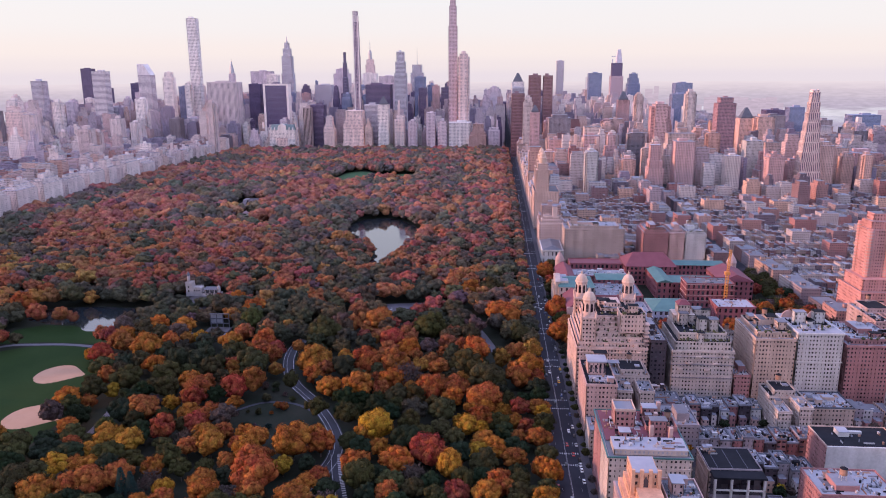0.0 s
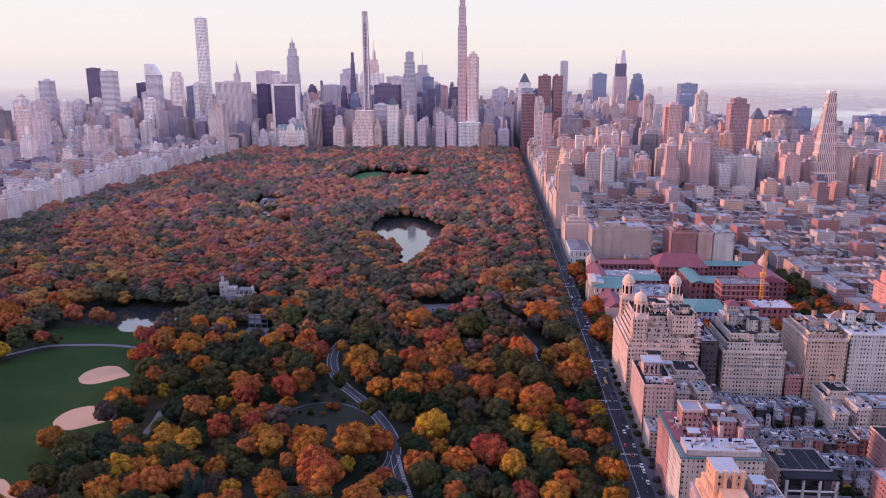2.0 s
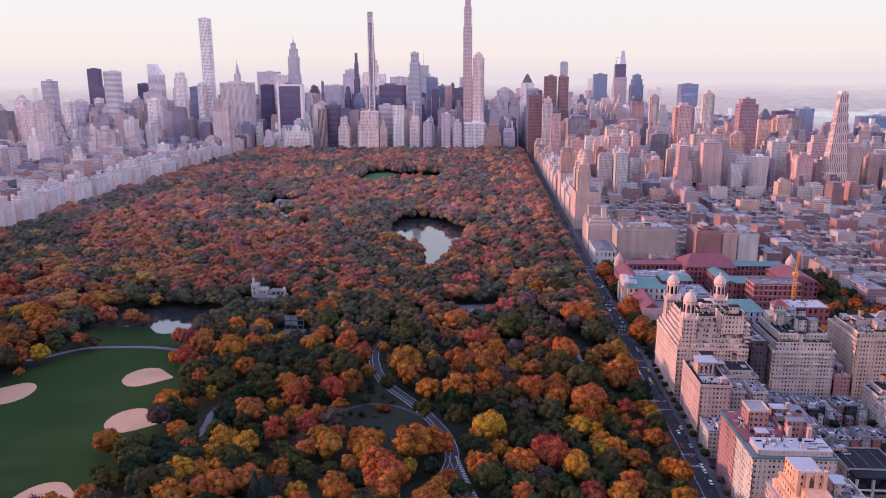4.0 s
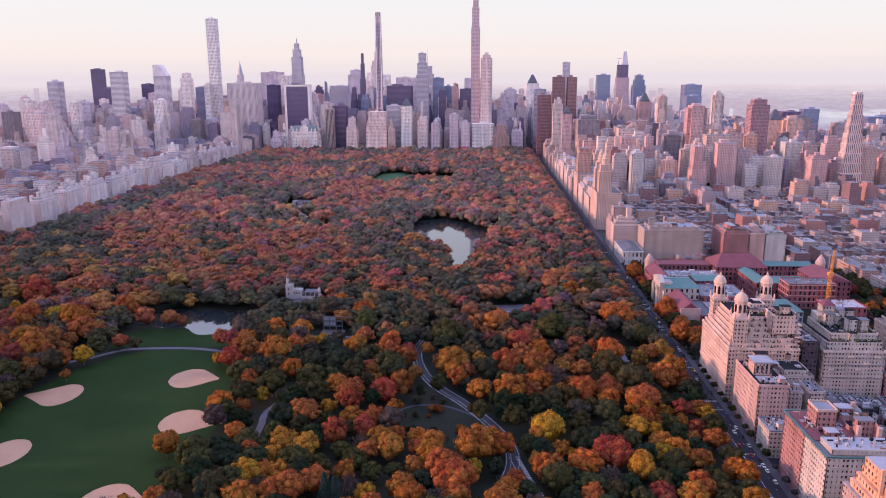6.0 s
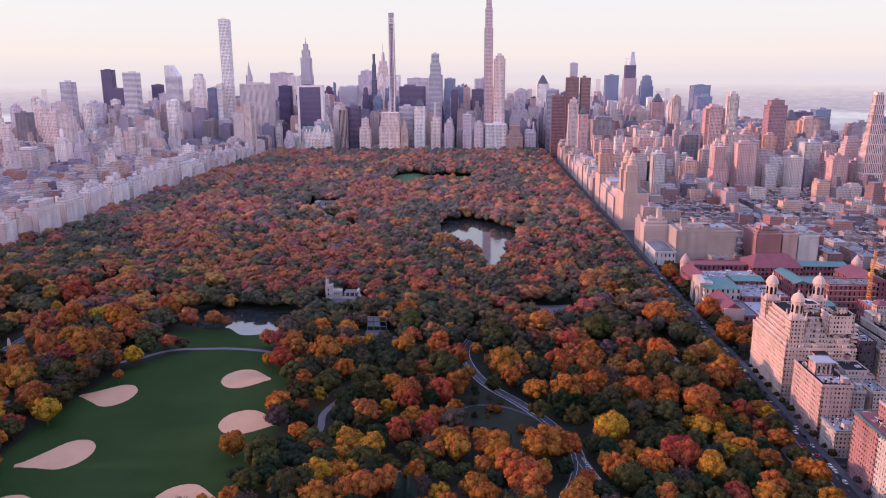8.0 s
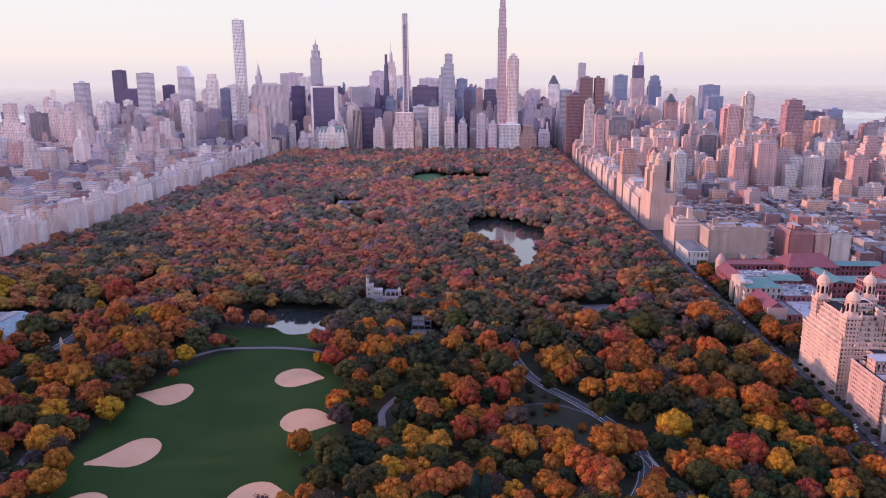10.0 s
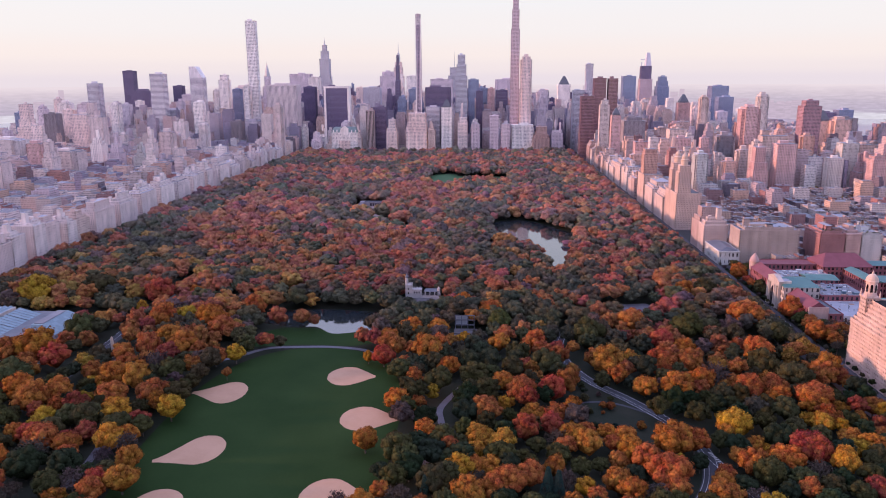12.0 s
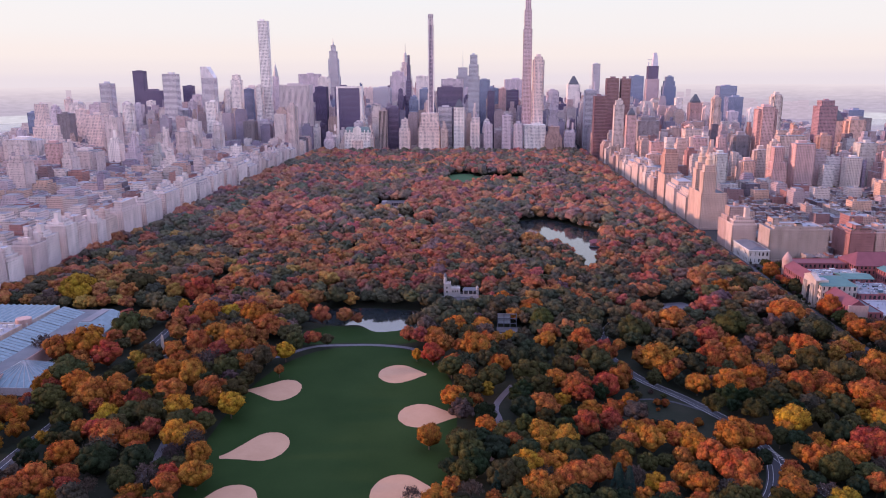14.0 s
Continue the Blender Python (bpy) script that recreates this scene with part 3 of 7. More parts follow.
sheet("water_pond", POND, 0.30, "water", label="small dark pond below the stone castle", category="pond")
LAKE = [tuple(q) for q in smooth_line([(-308, 545), (-320, 600), (-322, 660), (-312, 696), (-288, 712), (-258, 708), (-234, 676), (-214, 640), (-194, 606), (-199, 560), (-209, 500), (-217, 440), (-226, 380), (-240, 352), (-254, 372), (-252, 440), (-258, 480), (-284, 515), (-308, 545)])][:-1]
sheet("water_lake", LAKE, 0.30, "water", label="still lake that mirrors sky and trees", category="lake")
BETH = [(-578, 745), (-512, 745), (-510, 880), (-576, 880)]
sheet("plaza", BETH, 0.28, "brick_paving", label="paved terrace in the wood", category="terrace")
COVE = [(-536, 645), (-480, 640), (-482, 735), (-524, 742)]
sheet("water_cove", COVE, 0.32, "water", label="pale cove of the lake by the terrace", category="lake")
LOT = [(-225, 190), (-160, 185), (-140, 215), (-160, 240), (-210, 232)]
sheet("car_park", LOT, 0.28, "path", label="small asphalt car park among the trees", category="car park")

DRIVE_W = [(-236, 190), (-258, 140), (-267, 98), (-261, 58), (-247, 24), (-224, -8), (-205, -40), (-194, -66), (-190.5, -90), (-195, -114), (-205, -138), (-230, -180), (-255, -260)]
DRIVE_FORK = [(-190, -86), (-184, -110), (-176, -136), (-160, -190), (-150, -260)]
DRIVE_E = [(-690, 330), (-684, 200), (-678, 82), (-678, -70), (-678, -133), (-672, -260)]
DRIVE_T = [(-190, 212), (-148, 223), (-114, 180), (-92, 115), (-86, 80)]
PATH_A = [(-352, 10), (-366, -28), (-364, -52), (-364, -80), (-372, -110)]
PATH_B = [(-600, 60), (-560, 60), (-530, 88), (-500, 94), (-470, 95), (-440, 88), (-425, 70)]
PATH_C = [(-285, -40), (-262, -15), (-237, -14), (-215, -30)]
PATH_D = [(-610, -20), (-590, -90), (-585, -150), (-600, -220)]
for nm, pts, w, lab in (("road_west_drive", DRIVE_W, 10, "curving park drive with painted lanes"), ("road_drive_fork", DRIVE_FORK, 7, "park drive that forks off"), ("road_east_drive", DRIVE_E, 10.5, "straight park drive past the museum"), ("road_bridle", DRIVE_T, 6, "narrow curving park road")):
    tagged(mesh_object(nm, *ribbon(pts, w, 0.305 if w == 7 else 0.32), "path" if w < 7 else "asphalt_park"), lab, "road", "", "structure")
for pts in (PATH_A, PATH_B, PATH_C, PATH_D):
    tagged(mesh_object("path", *ribbon(pts, 2.6 if pts is PATH_C else 5, 0.30), "asphalt_park" if pts is PATH_C else "path"), "pale asphalt footpath through the park", "path", "", "structure")
marks = [ribbon(DRIVE_W, 0.3, 0.335, s) for s in (-4.0, 4.0)] + [ribbon(DRIVE_W, 0.25, 0.335, 1.2), ribbon(DRIVE_E, 0.3, 0.335, 0.3), ribbon(DRIVE_E, 0.3, 0.335, 4.8), ribbon(DRIVE_FORK, 0.3, 0.335, 3)]
marks += [ribbon([DRIVE_FORK[0], DRIVE_FORK[1], DRIVE_FORK[2], DRIVE_FORK[3]], 2.4, 0.336, -2.0, 1, 1.0)]
tagged(mesh_object("trim_drive_markings", *join(*marks), "paint"), "white lane lines on the park drives", "road markings", "", "structure")

# infields: a round clay patch drawn out to a home plate
def infield(x, y, rx, ry, tip, turn):
    pts = []
    ux, uy = math.cos(turn), math.sin(turn)
    for i in range(48):
        a = i * math.pi / 24
        d = abs((a - turn + math.pi) % (2 * math.pi) - math.pi)
        px, py = rx * math.cos(a), ry * math.sin(a)
        if d < 0.95:  # foul lines draw in to the blunt corner behind the plate
            k = min(1.0, (1 - d / 0.95) * 1.25)
            side = math.copysign(1, math.sin(a - turn)) * 3.2 * (1 - k * 0.4)
            px, py = px * (1 - k) + k * (ux * tip - uy * side), py * (1 - k) + k * (uy * tip + ux * side)
        pts.append((x + px + 0.5 * noise.noise(Vector((px * 0.3, py * 0.3, x))), y + py + 0.5 * noise.noise(Vector((py * 0.3, px * 0.3, y)))))
    return sheet("infield", pts, 0.285, "sand", "", "pale pink clay baseball infield on the lawn", "infield")


INFIELDS = [(-446, 29, 15.5, 19, 24, 0.0), (-421, -47, 16, 19, 28, 0.0), (-532, -7, 14, 20, 28, 3.2), (-519, -97, 14.5, 19.5, 31, 3.7), (-426, -150, 16, 21, 30, -0.1), (-522, -166, 16, 21, 33, 3.7)]
for q in INFIELDS:
    infield(*q)["group"] = "baseball infields"

NOTED = []  # colour and (x, y, crown radius) of the trees that stand out
NOTED += [("rust", [(-642, -176, 11.6), (-635, -166, 13.6), (-622, -155, 8.7), (-620, -107, 12.5), (-600, -112, 10.2), (-738, 40, 13.8), (-699, 1, 12.8), (-607, -42, 12.5), (-627, 22, 11.3), (-578, -35, 13.5), (-624, 59, 14.4), (-644, 131, 15.9), (-560, 44, 10.5), (-541, 16, 5.2), (-578, 112, 14.0), (-565, 170, 14.7), (-372, 84, 10.1), (-332, -52, 13.6), (-306, -21, 13.1), (-328, -151, 10.7), (-327, 176, 13.2), (-290, 87, 12.8), (-258, 8, 5.5), (-251, -92, 7.1), (-307, -137, 10.7), (-271, -158, 8.0), (-226, -135, 15.3), (-220, -152, 10.2), (-181, -118, 11.1), (-117, -5, 12.2)])]
NOTED += [("rust", [(-136, -6, 12.0), (-171, 38, 15.0), (-190, 38, 14.9), (-105, 67, 16.1), (-96, -24, 14.5), (-196, 137, 17.5), (-83, 159, 18.8), (-77, -99, 9.0), (-85, -130, 9.5), (-59, -33, 9.3), (-60, -74, 9.4), (-127, 1, 9.0), (-143, 16, 7.9), (-69, 21, 13.3), (-76, 163, 12.5), (-28, 190, 13.0), (-31, 121, 11.9), (-30, 337, 12.1), (-319, -145, 12.3)])]
NOTED += [("amber", [(-637, -133, 11.2), (-644, -97, 8.6), (-662, -51, 14.0), (-682, -32, 14.5), (-625, -2, 13.3), (-602, -10, 13.7), (-554, -126, 9.6), (-546, -152, 10.1), (-594, 60, 16.0), (-617, 88, 13.6), (-594, 133, 17.6), (-648, 229, 11.3), (-419, 96, 11.6), (-402, 119, 13.3), (-377, 122, 12.3), (-383, 58, 15.9), (-362, 30, 10.6), (-398, -35, 11.0), (-411, -97, 9.1), (-331, -127, 9.9), (-319, -3, 11.2), (-300, -52, 9.6), (-342, -163, 10.1), (-402, -166, 6.7), (-356, 204, 12.5), (-320, 86, 11.7), (-233, 38, 16.1), (-215, -7, 10.6), (-190, -8, 13.0), (-268, -97, 12.1)])]
NOTED += [("amber", [(-256, -139, 9.5), (-215, -96, 15.2), (-200, -77, 8.8), (-199, -154, 11.4), (-147, -110, 11.5), (-162, 78, 12.2), (-62, 31, 14.8), (-60, -110, 8.1), (-99, -31, 12.2), (-119, -18, 10.4), (-75, -47, 6.3), (-93, -142, 9.9), (-60, -148, 9.8), (-165, 10, 12.3), (-110, 47, 12.9), (-117, 257, 12.9), (-172, -72, 9.6), (-150, -109, 10.0), (-178, -106, 7.2), (-341, -127, 9.0), (-343, -158, 11.2)])]
NOTED += [("dark_green", [(-612, -139, 12.2), (-588, -138, 11.6), (-606, -77, 14.0), (-367, -111, 10.4), (-346, -54, 10.7), (-323, -161, 8.4)])]
NOTED += [("olive", [(-587, -158, 10.3), (-690, -56, 14.7), (-702, -8, 15.2), (-708, 100, 15.9), (-562, -32, 11.2), (-582, 9, 12.5), (-751, 225, 20.9), (-401, 22, 12.0), (-369, -3, 13.8), (-392, -100, 9.4), (-388, -141, 9.8), (-359, -146, 8.7), (-361, -91, 9.6), (-342, 8, 12.7), (-318, 141, 13.8), (-306, 58, 12.3), (-283, 34, 14.3), (-300, -94, 7.0), (-148, -132, 9.9), (-160, -17, 10.7), (-112, 37, 15.5), (-94, 11, 15.2), (-124, -44, 11.5), (-240, 104, 16.0), (-148, 123, 16.9), (-124, -63, 8.8), (-74, -141, 8.3), (-91, 14, 13.1), (-67, 116, 10.7), (-93, 258, 14.1)])]
NOTED += [("olive", [(-386, -115, 12.5), (-364, -146, 11.7), (-356, -138, 10.2)])]
NOTED += [("gold", [(-638, -76, 9.9), (-592, -67, 12.6), (-646, 30, 5.6), (-641, -8, 6.3), (-577, -105, 11.1), (-556, -58, 11.8), (-686, 181, 8.1), (-625, 150, 11.7), (-545, 51, 10.0), (-808, 201, 21.0), (-432, 56, 5.9), (-352, 99, 8.3), (-349, -131, 10.7), (-337, -90, 11.6), (-322, -95, 10.7), (-167, -68, 13.4), (-154, -91, 5.1), (-107, -61, 9.6), (-115, -113, 9.8), (-99, -95, 8.3)])]
NOTED += [("crimson", [(-651, -36, 13.7), (-719, 47, 19.1), (-692, 32, 14.5), (-680, 212, 18.7), (-418, 50, 11.6), (-372, 203, 10.7), (-282, -12, 11.6), (-127, -100, 10.6), (-178, 92, 12.3), (-131, -94, 12.0)])]
NOTED += [("brown", [(-758, 53, 12.7), (-602, 23, 12.4), (-416, -166, 6.7), (-156, 15, 12.2)])]
NOTED += [("evergreen", [(-368, -154, 6.8), (-292, -151, 8.8), (-298, -150, 9.1)])]

# ---- trees ----
TREE_COLOURS = {"dark_green": (0.020, 0.030, 0.016), "olive": (0.049, 0.046, 0.019), "gold": (0.275, 0.145, 0.020), "amber": (0.265, 0.096, 0.020), "rust": (0.242, 0.077, 0.024), "crimson": (0.222, 0.050, 0.031), "brown": (0.080, 0.060, 0.055), "evergreen": (0.018, 0.036, 0.030)}
rng = random.Random(7)


def ico_arrays(sub):
    bm = bmesh.new()
    bmesh.ops.create_icosphere(bm, subdivisions=sub, radius=1.0)
    v = np.array([q.co[:] for q in bm.verts])
    f = np.array([[q.index for q in t.verts] for t in bm.faces])
    bm.free()
    return v, f


ICO1, BALL = ico_arrays(1), ico_arrays(2)


def crown_arrays(seed, clumps, leaves_n, ball, leaf=0.07, tall=0.8, core=0.62, small=(0.24, 0.38)):
    """A crown of radius about one: a dome of billowing heads of foliage of several sizes, with sprays of leaves over them."""
    g = np.random.default_rng(seed)
    lean = g.uniform(-0.1, 0.1, 2)
    heads = [(np.array([0, 0, 0.0]), core)]
    for i in range(clumps - 1):
        a = i * 2.399 + g.uniform(-0.45, 0.45)
        up = 1 - (i + g.uniform(0, 0.9)) / (clumps - 1) * 1.3
        side = math.sqrt(max(0.0, 1 - up * up))
        out = g.uniform(0.55, 0.74)
        heads.append((np.array([math.cos(a) * side * out + lean[0] * up, math.sin(a) * side * out + lean[1] * up, up * out * tall]), g.uniform(*small)))
    V, Fc, k = [], [], 0
    bv, bf = ball
    mids = np.array([h[0] for h in heads])
    rads = np.array([h[1] for h in heads])
    for c, r in heads:
        off = Vector(g.uniform(0, 50, 3))
        n = np.array([noise.noise(Vector(q) * 1.6 + off) + 0.6 * noise.noise(Vector(q) * 4.0 + off) for q in bv])
        V.append(c + bv * (r * 0.98 * (1 + 0.36 * n))[:, None] * np.array([1, 1, 0.9]))
        Fc.append(bf + k)
        k += len(bv)
    if leaves_n:
        w = rads ** 2
        w[0] *= 0.25
        pick_head = g.choice(len(heads), leaves_n, p=w / w.sum())
        d = g.normal(size=(leaves_n, 3))
        d /= np.linalg.norm(d, axis=1)[:, None]
        d[:, 2] = np.where(d[:, 2] < -0.2, -d[:, 2], d[:, 2])
        p = mids[pick_head] + d * (rads[pick_head] * g.uniform(0.86, 1.2, leaves_n))[:, None] * np.array([1, 1, 0.9])
        t = np.cross(d, g.normal(size=(leaves_n, 3)))
        t /= np.linalg.norm(t, axis=1)[:, None] + 1e-9
        b = np.cross(d + g.normal(size=(leaves_n, 3)) * 0.3, t)
        b /= np.linalg.norm(b, axis=1)[:, None] + 1e-9
        s = (leaf * g.uniform(0.6, 1.35, leaves_n))[:, None]
        q = np.stack([p - t * s, p + t * s, p + b * s * 1.3], 1).reshape(-1, 3)
        V.append(q)
        Fc.append(np.arange(len(q)).reshape(-1, 3) + k)
    return np.concatenate(V), np.concatenate(Fc)


def thin_crown_arrays(seed):
    """A half-bare crown: loose tufts of leaves along the ends of the limbs, with air between."""
    g = np.random.default_rng(seed)
    n = 900
    d = g.normal(size=(n, 3))
    d /= np.linalg.norm(d, axis=1)[:, None]
    d[:, 2] = np.abs(d[:, 2]) * 0.95 - 0.12
    p = d * g.uniform(0.45, 0.98, (n, 1)) * np.array([1, 1, 0.9])
    p += 0.12 * np.sin(p[:, [1, 2, 0]] * 9.0)
    t = g.normal(size=(n, 3)) * 0.05
    b = g.normal(size=(n, 3)) * 0.05
    q = np.stack([p - t, p + t, p + b], 1).reshape(-1, 3)
    return q, np.arange(len(q)).reshape(-1, 3)


def fast_mesh(name, v, f, material):
    me = bpy.data.meshes.new(name)
    me.vertices.add(len(v))
    me.vertices.foreach_set("co", np.asarray(v, dtype=np.float32).ravel())
    me.loops.add(f.size)
    me.loops.foreach_set("vertex_index", np.asarray(f, dtype=np.int32).ravel())
    me.polygons.add(len(f))
    me.polygons.foreach_set("loop_start", np.arange(0, f.size, 3, dtype=np.int32))
    me.polygons.foreach_set("use_smooth", [True] * len(f))
    me.materials.append(material)
    me.update(calc_edges=True)
    me.validate()
    return me


def trunk_shape(seed):
    g = random.Random(seed)
    s = [drum(0, 0, -0.75, 0.1, 0.055, 0.035, 7)]
    for i in range(5):
        a, b = i * 1.26 + g.uniform(-0.3, 0.3), g.uniform(0.3, 0.5)
        x, y, z = math.cos(a) * b, math.sin(a) * b, g.uniform(0.15, 0.4)
        lv, lf = drum(0, 0, 0, 1, 0.028, 0.008, 5)
        lv = [(vx + x * vz, vy + y * vz, -0.3 + vz * (z + 0.3)) for vx, vy, vz in lv]
        s.append((lv, lf))
    return join(*s)


CROWNS = [fast_mesh("crown", *crown_arrays(i, 26, 1000, ICO1, 0.055, 0.9, 0.74, (0.16, 0.33)), MAT["leaf"]) for i in range(9)]
THIN = [fast_mesh("crown", *thin_crown_arrays(i), MAT["leaf"]) for i in range(3)]
TRUNKS = []
for i in range(3):
    me = bpy.data.meshes.new("trunk")
    tv, tf = trunk_shape(i)
    me.from_pydata(tv, [], tf)
    me.materials.append(MAT["bark"])
    TRUNKS.append(me)


def spruce_arrays(seed):
    g = np.random.default_rng(seed)
    q = []
    for i in range(700):
        h = g.uniform(0, 1) ** 0.8
        a, r = g.uniform(0, 6.283), (1 - h) * 0.62 * g.uniform(0.75, 1.1) + 0.03
        p = np.array([math.cos(a) * r, math.sin(a) * r, h * 2.1 - 0.8 - r * 0.25])
        o = np.array([math.cos(a), math.sin(a), -0.3]) * 0.12
        t = np.array([-math.sin(a), math.cos(a), 0]) * 0.07
        q += [p - t, p + t, p + o]
    v = np.array(q)
    return v, np.arange(len(v)).reshape(-1, 3)


SPRUCE = fast_mesh("crown", *spruce_arrays(3), MAT["leaf"])
TREE_LABELS = {"dark_green": "broad tree still in dark green leaf", "olive": "broad tree turning olive and brown", "gold": "broad tree in golden yellow autumn leaf", "amber": "broad tree in orange autumn leaf", "rust": "broad tree in rust red autumn leaf", "crimson": "broad tree in deep crimson autumn leaf", "brown": "half-bare brown tree with thin crown", "evergreen": "dark blue-green spruce with pointed crown"}


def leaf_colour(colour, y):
    """Further south the leaf colours take in painted haze: paler, browner, less vivid."""
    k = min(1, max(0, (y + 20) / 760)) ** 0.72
    haze_tint = (0.130, 0.104, 0.082 + 0.018 * k) if colour in ("dark_green", "olive", "evergreen") else (0.164, 0.091, 0.086 + 0.014 * k)
    return tuple(a * (1 - 0.15 * k) + b * k for a, b in zip(TREE_COLOURS[colour], haze_tint))


def vary(c, g=rng):
    k = g.uniform(0.84, 1.14)
    return tuple(max(0.005, q * k * g.uniform(0.88, 1.12)) for q in c)


def tree(x, y, r, colour, name="park_tree", group="trees of the park"):
    conifer = colour == "evergreen"
    e = thing("spruce_tree" if conifer else name, (x, y, 0.2), TREE_LABELS[colour], "tree", group)
    r *= rng.uniform(0.97, 1.05)
    mid = r * 0.6 + rng.uniform(2.5, 4.5)
    c = new("crown", SPRUCE if conifer else rng.choice(THIN) if colour == "brown" else rng.choice(CROWNS))
    c.parent, c.location = e, (0, 0, mid)
    c.rotation_euler = (0, 0, rng.uniform(0, 6.28))
    c.scale = (r, r * rng.uniform(0.88, 1.1), r * rng.uniform(0.9, 1.2)) if not conifer else (r, r, r * 1.2)
    c.color = (*vary(TREE_COLOURS[colour]), 1)
    t = new("trunk", rng.choice(TRUNKS))
    t.parent, t.location = e, (0, 0, mid)
    t.scale = (r, r, mid / 0.75 if mid < r else mid / 0.75)
    return e


GLADE = [(-262, 34), (-240, -2), (-214, -45), (-203, -72), (-222, -88), (-252, -76), (-274, -30)]
BARE = [(GLADE, 0), (LAWN, 2), (POND_LAWN, 0), (SHEEP, 0), (POND, 2), (LAKE, 2), (BETH, 0), (COVE, 0), (LOT, 0)]
WAYS = [(DRIVE_W, 5), (DRIVE_FORK, 5), (DRIVE_E, 8), (DRIVE_T, 8), (PATH_A, 7), (PATH_B, 4), (PATH_D, 4), (PATH_C, 5)]
CLEAR = [(-185, 172, 12), (-398, 226, 24), (-396, 204, 12), (-658, 62, 20), (-355, 127, 24), (-790, 130, 0)]


def free(x, y, r):
    if not (PARK_E + 5 < x < PARK_W - 2 and y < PARK_S - 6):
        return False
    if -905 < x < -700 and -260 < y < 185:  # museum and its ground
        if x < -716 or y > 150:
            return y > 178
    for cx, cy, cr in CLEAR:
        if (x - cx) ** 2 + (y - cy) ** 2 < (cr + r * 0.6) ** 2:
            return False
    for poly, _ in BARE:
        if inside(x, y, poly):
            return False
    for pts, d in WAYS:
        if y < 400 and near_line(x, y, pts, d + r * 0.25):
            return False
    return True


placed = []
for colour, spots in NOTED:
    for x, y, r in spots:
        if inside(x, y, POND) or inside(x, y, LAKE):
            continue
        if inside(x, y, GLADE):
            continue
        for _ in range(6):  # crowns stand back from the drive
            if near_line(x, y, DRIVE_W, 4 + r * 0.75) or near_line(x, y, DRIVE_FORK, 3 + r * 0.6):
                q = min((Vector(p) for p in smooth_line(DRIVE_W) + smooth_line(DRIVE_FORK)), key=lambda p: (p - Vector((x, y))).length)
                d = Vector((x, y)) - q
                d = d.normalized() if d.length > 0.1 else Vector((1, 0))
                x, y = x + d.x * 2.5, y + d.y * 2.5
        if x < -560 and colour in ("crimson", "dark_green") and rng.random() < 0.55:
            tree(x, y, r, "amber" if colour == "crimson" else "olive")
        else:
            tree(x, y, r, colour)
        placed.append((x, y, r))


def weights(x, y):
    far = min(1, max(0, (y - 50) / 500))
    wide = 1 + 1.2 * far
    n1 = (1.3 + 0.7 * far) * noise.noise(Vector((x / 60 / wide, y / 90 / wide, 3.1)))
    n2 = 1.3 * noise.noise(Vector((x / 40 / wide, y / 60 / wide, 9.7)))
    w = {"dark_green": 0.31 - 0.14 * far + 0.45 * n1, "olive": 0.38 - 0.08 * far + 0.3 * n1, "gold": 0.07 - 0.02 * far + 0.15 * n2, "amber": 0.12 + 0.08 * far - 0.25 * n1 + 0.1 * n2, "rust": 0.12 + 0.14 * far - 0.4 * n1, "crimson": 0.03 + 0.05 * far - 0.25 * n2, "brown": 0.04 + 0.08 * far}
    if x < -560 and y < 420:  # the east side has turned further
        w["amber"], w["gold"], w["dark_green"], w["brown"] = w["amber"] + 0.16, w["gold"] + 0.12, w["dark_green"] * 0.5, w["brown"] + 0.1
    return {k: max(0.01, v) for k, v in w.items()}


def pick(x, y):
    w = weights(x, y)
    return rng.choices(list(w), list(w.values()))[0]


grid = {}


def crowded(x, y, r, k):
    gx, gy = int(x // 28), int(y // 28)
    for i in (-1, 0, 1):
        for j in (-1, 0, 1):
            for a, b, c in grid.get((gx + i, gy + j), ()):
                if (a - x) ** 2 + (b - y) ** 2 < ((r + c) * k) ** 2:
                    return True
    return False


for q in placed:
    grid.setdefault((int(q[0] // 28), int(q[1] // 28)), []).append(q)
wood = []
ey = -245.0
while ey < 1780:  # the row of old trees along the park wall, leaning over the avenue
    ex, er = rng.uniform(-58.5, -55), rng.uniform(7.5, 10)
    if not crowded(ex, ey, er, 0.4):
        grid.setdefault((int(ex // 28), int(ey // 28)), []).append((ex, ey, er))
        wood.append((ex, ey, er, rng.choice(["olive", "amber", "olive", "rust", "dark_green", "gold", "amber"])))
    ey += rng.uniform(9, 15)
tries = [(rng.uniform(PARK_E, PARK_W), rng.uniform(-330, 120)) for _ in range(9000)]
tries += [(rng.uniform(PARK_E, PARK_W), rng.uniform(120, 620)) for _ in range(26000)]
tries += [(rng.uniform(PARK_E, PARK_W), rng.uniform(620, PARK_S)) for _ in range(52000)]
for x, y in tries:
    r = rng.uniform(6.5, 11.5) if y < 150 else rng.uniform(8.5, 15) if y < 620 else rng.uniform(11, 18)
    if y > 380 and near_line(x, y, LAKE, 9):
        r *= 0.6
    if crowded(x, y, r, 0.62 if y < 120 else 0.56) or not free(x, y, r):
        continue
    grid.setdefault((int(x // 28), int(y // 28)), []).append((x, y, r))
    wood.append((x, y, r, pick(x, y)))
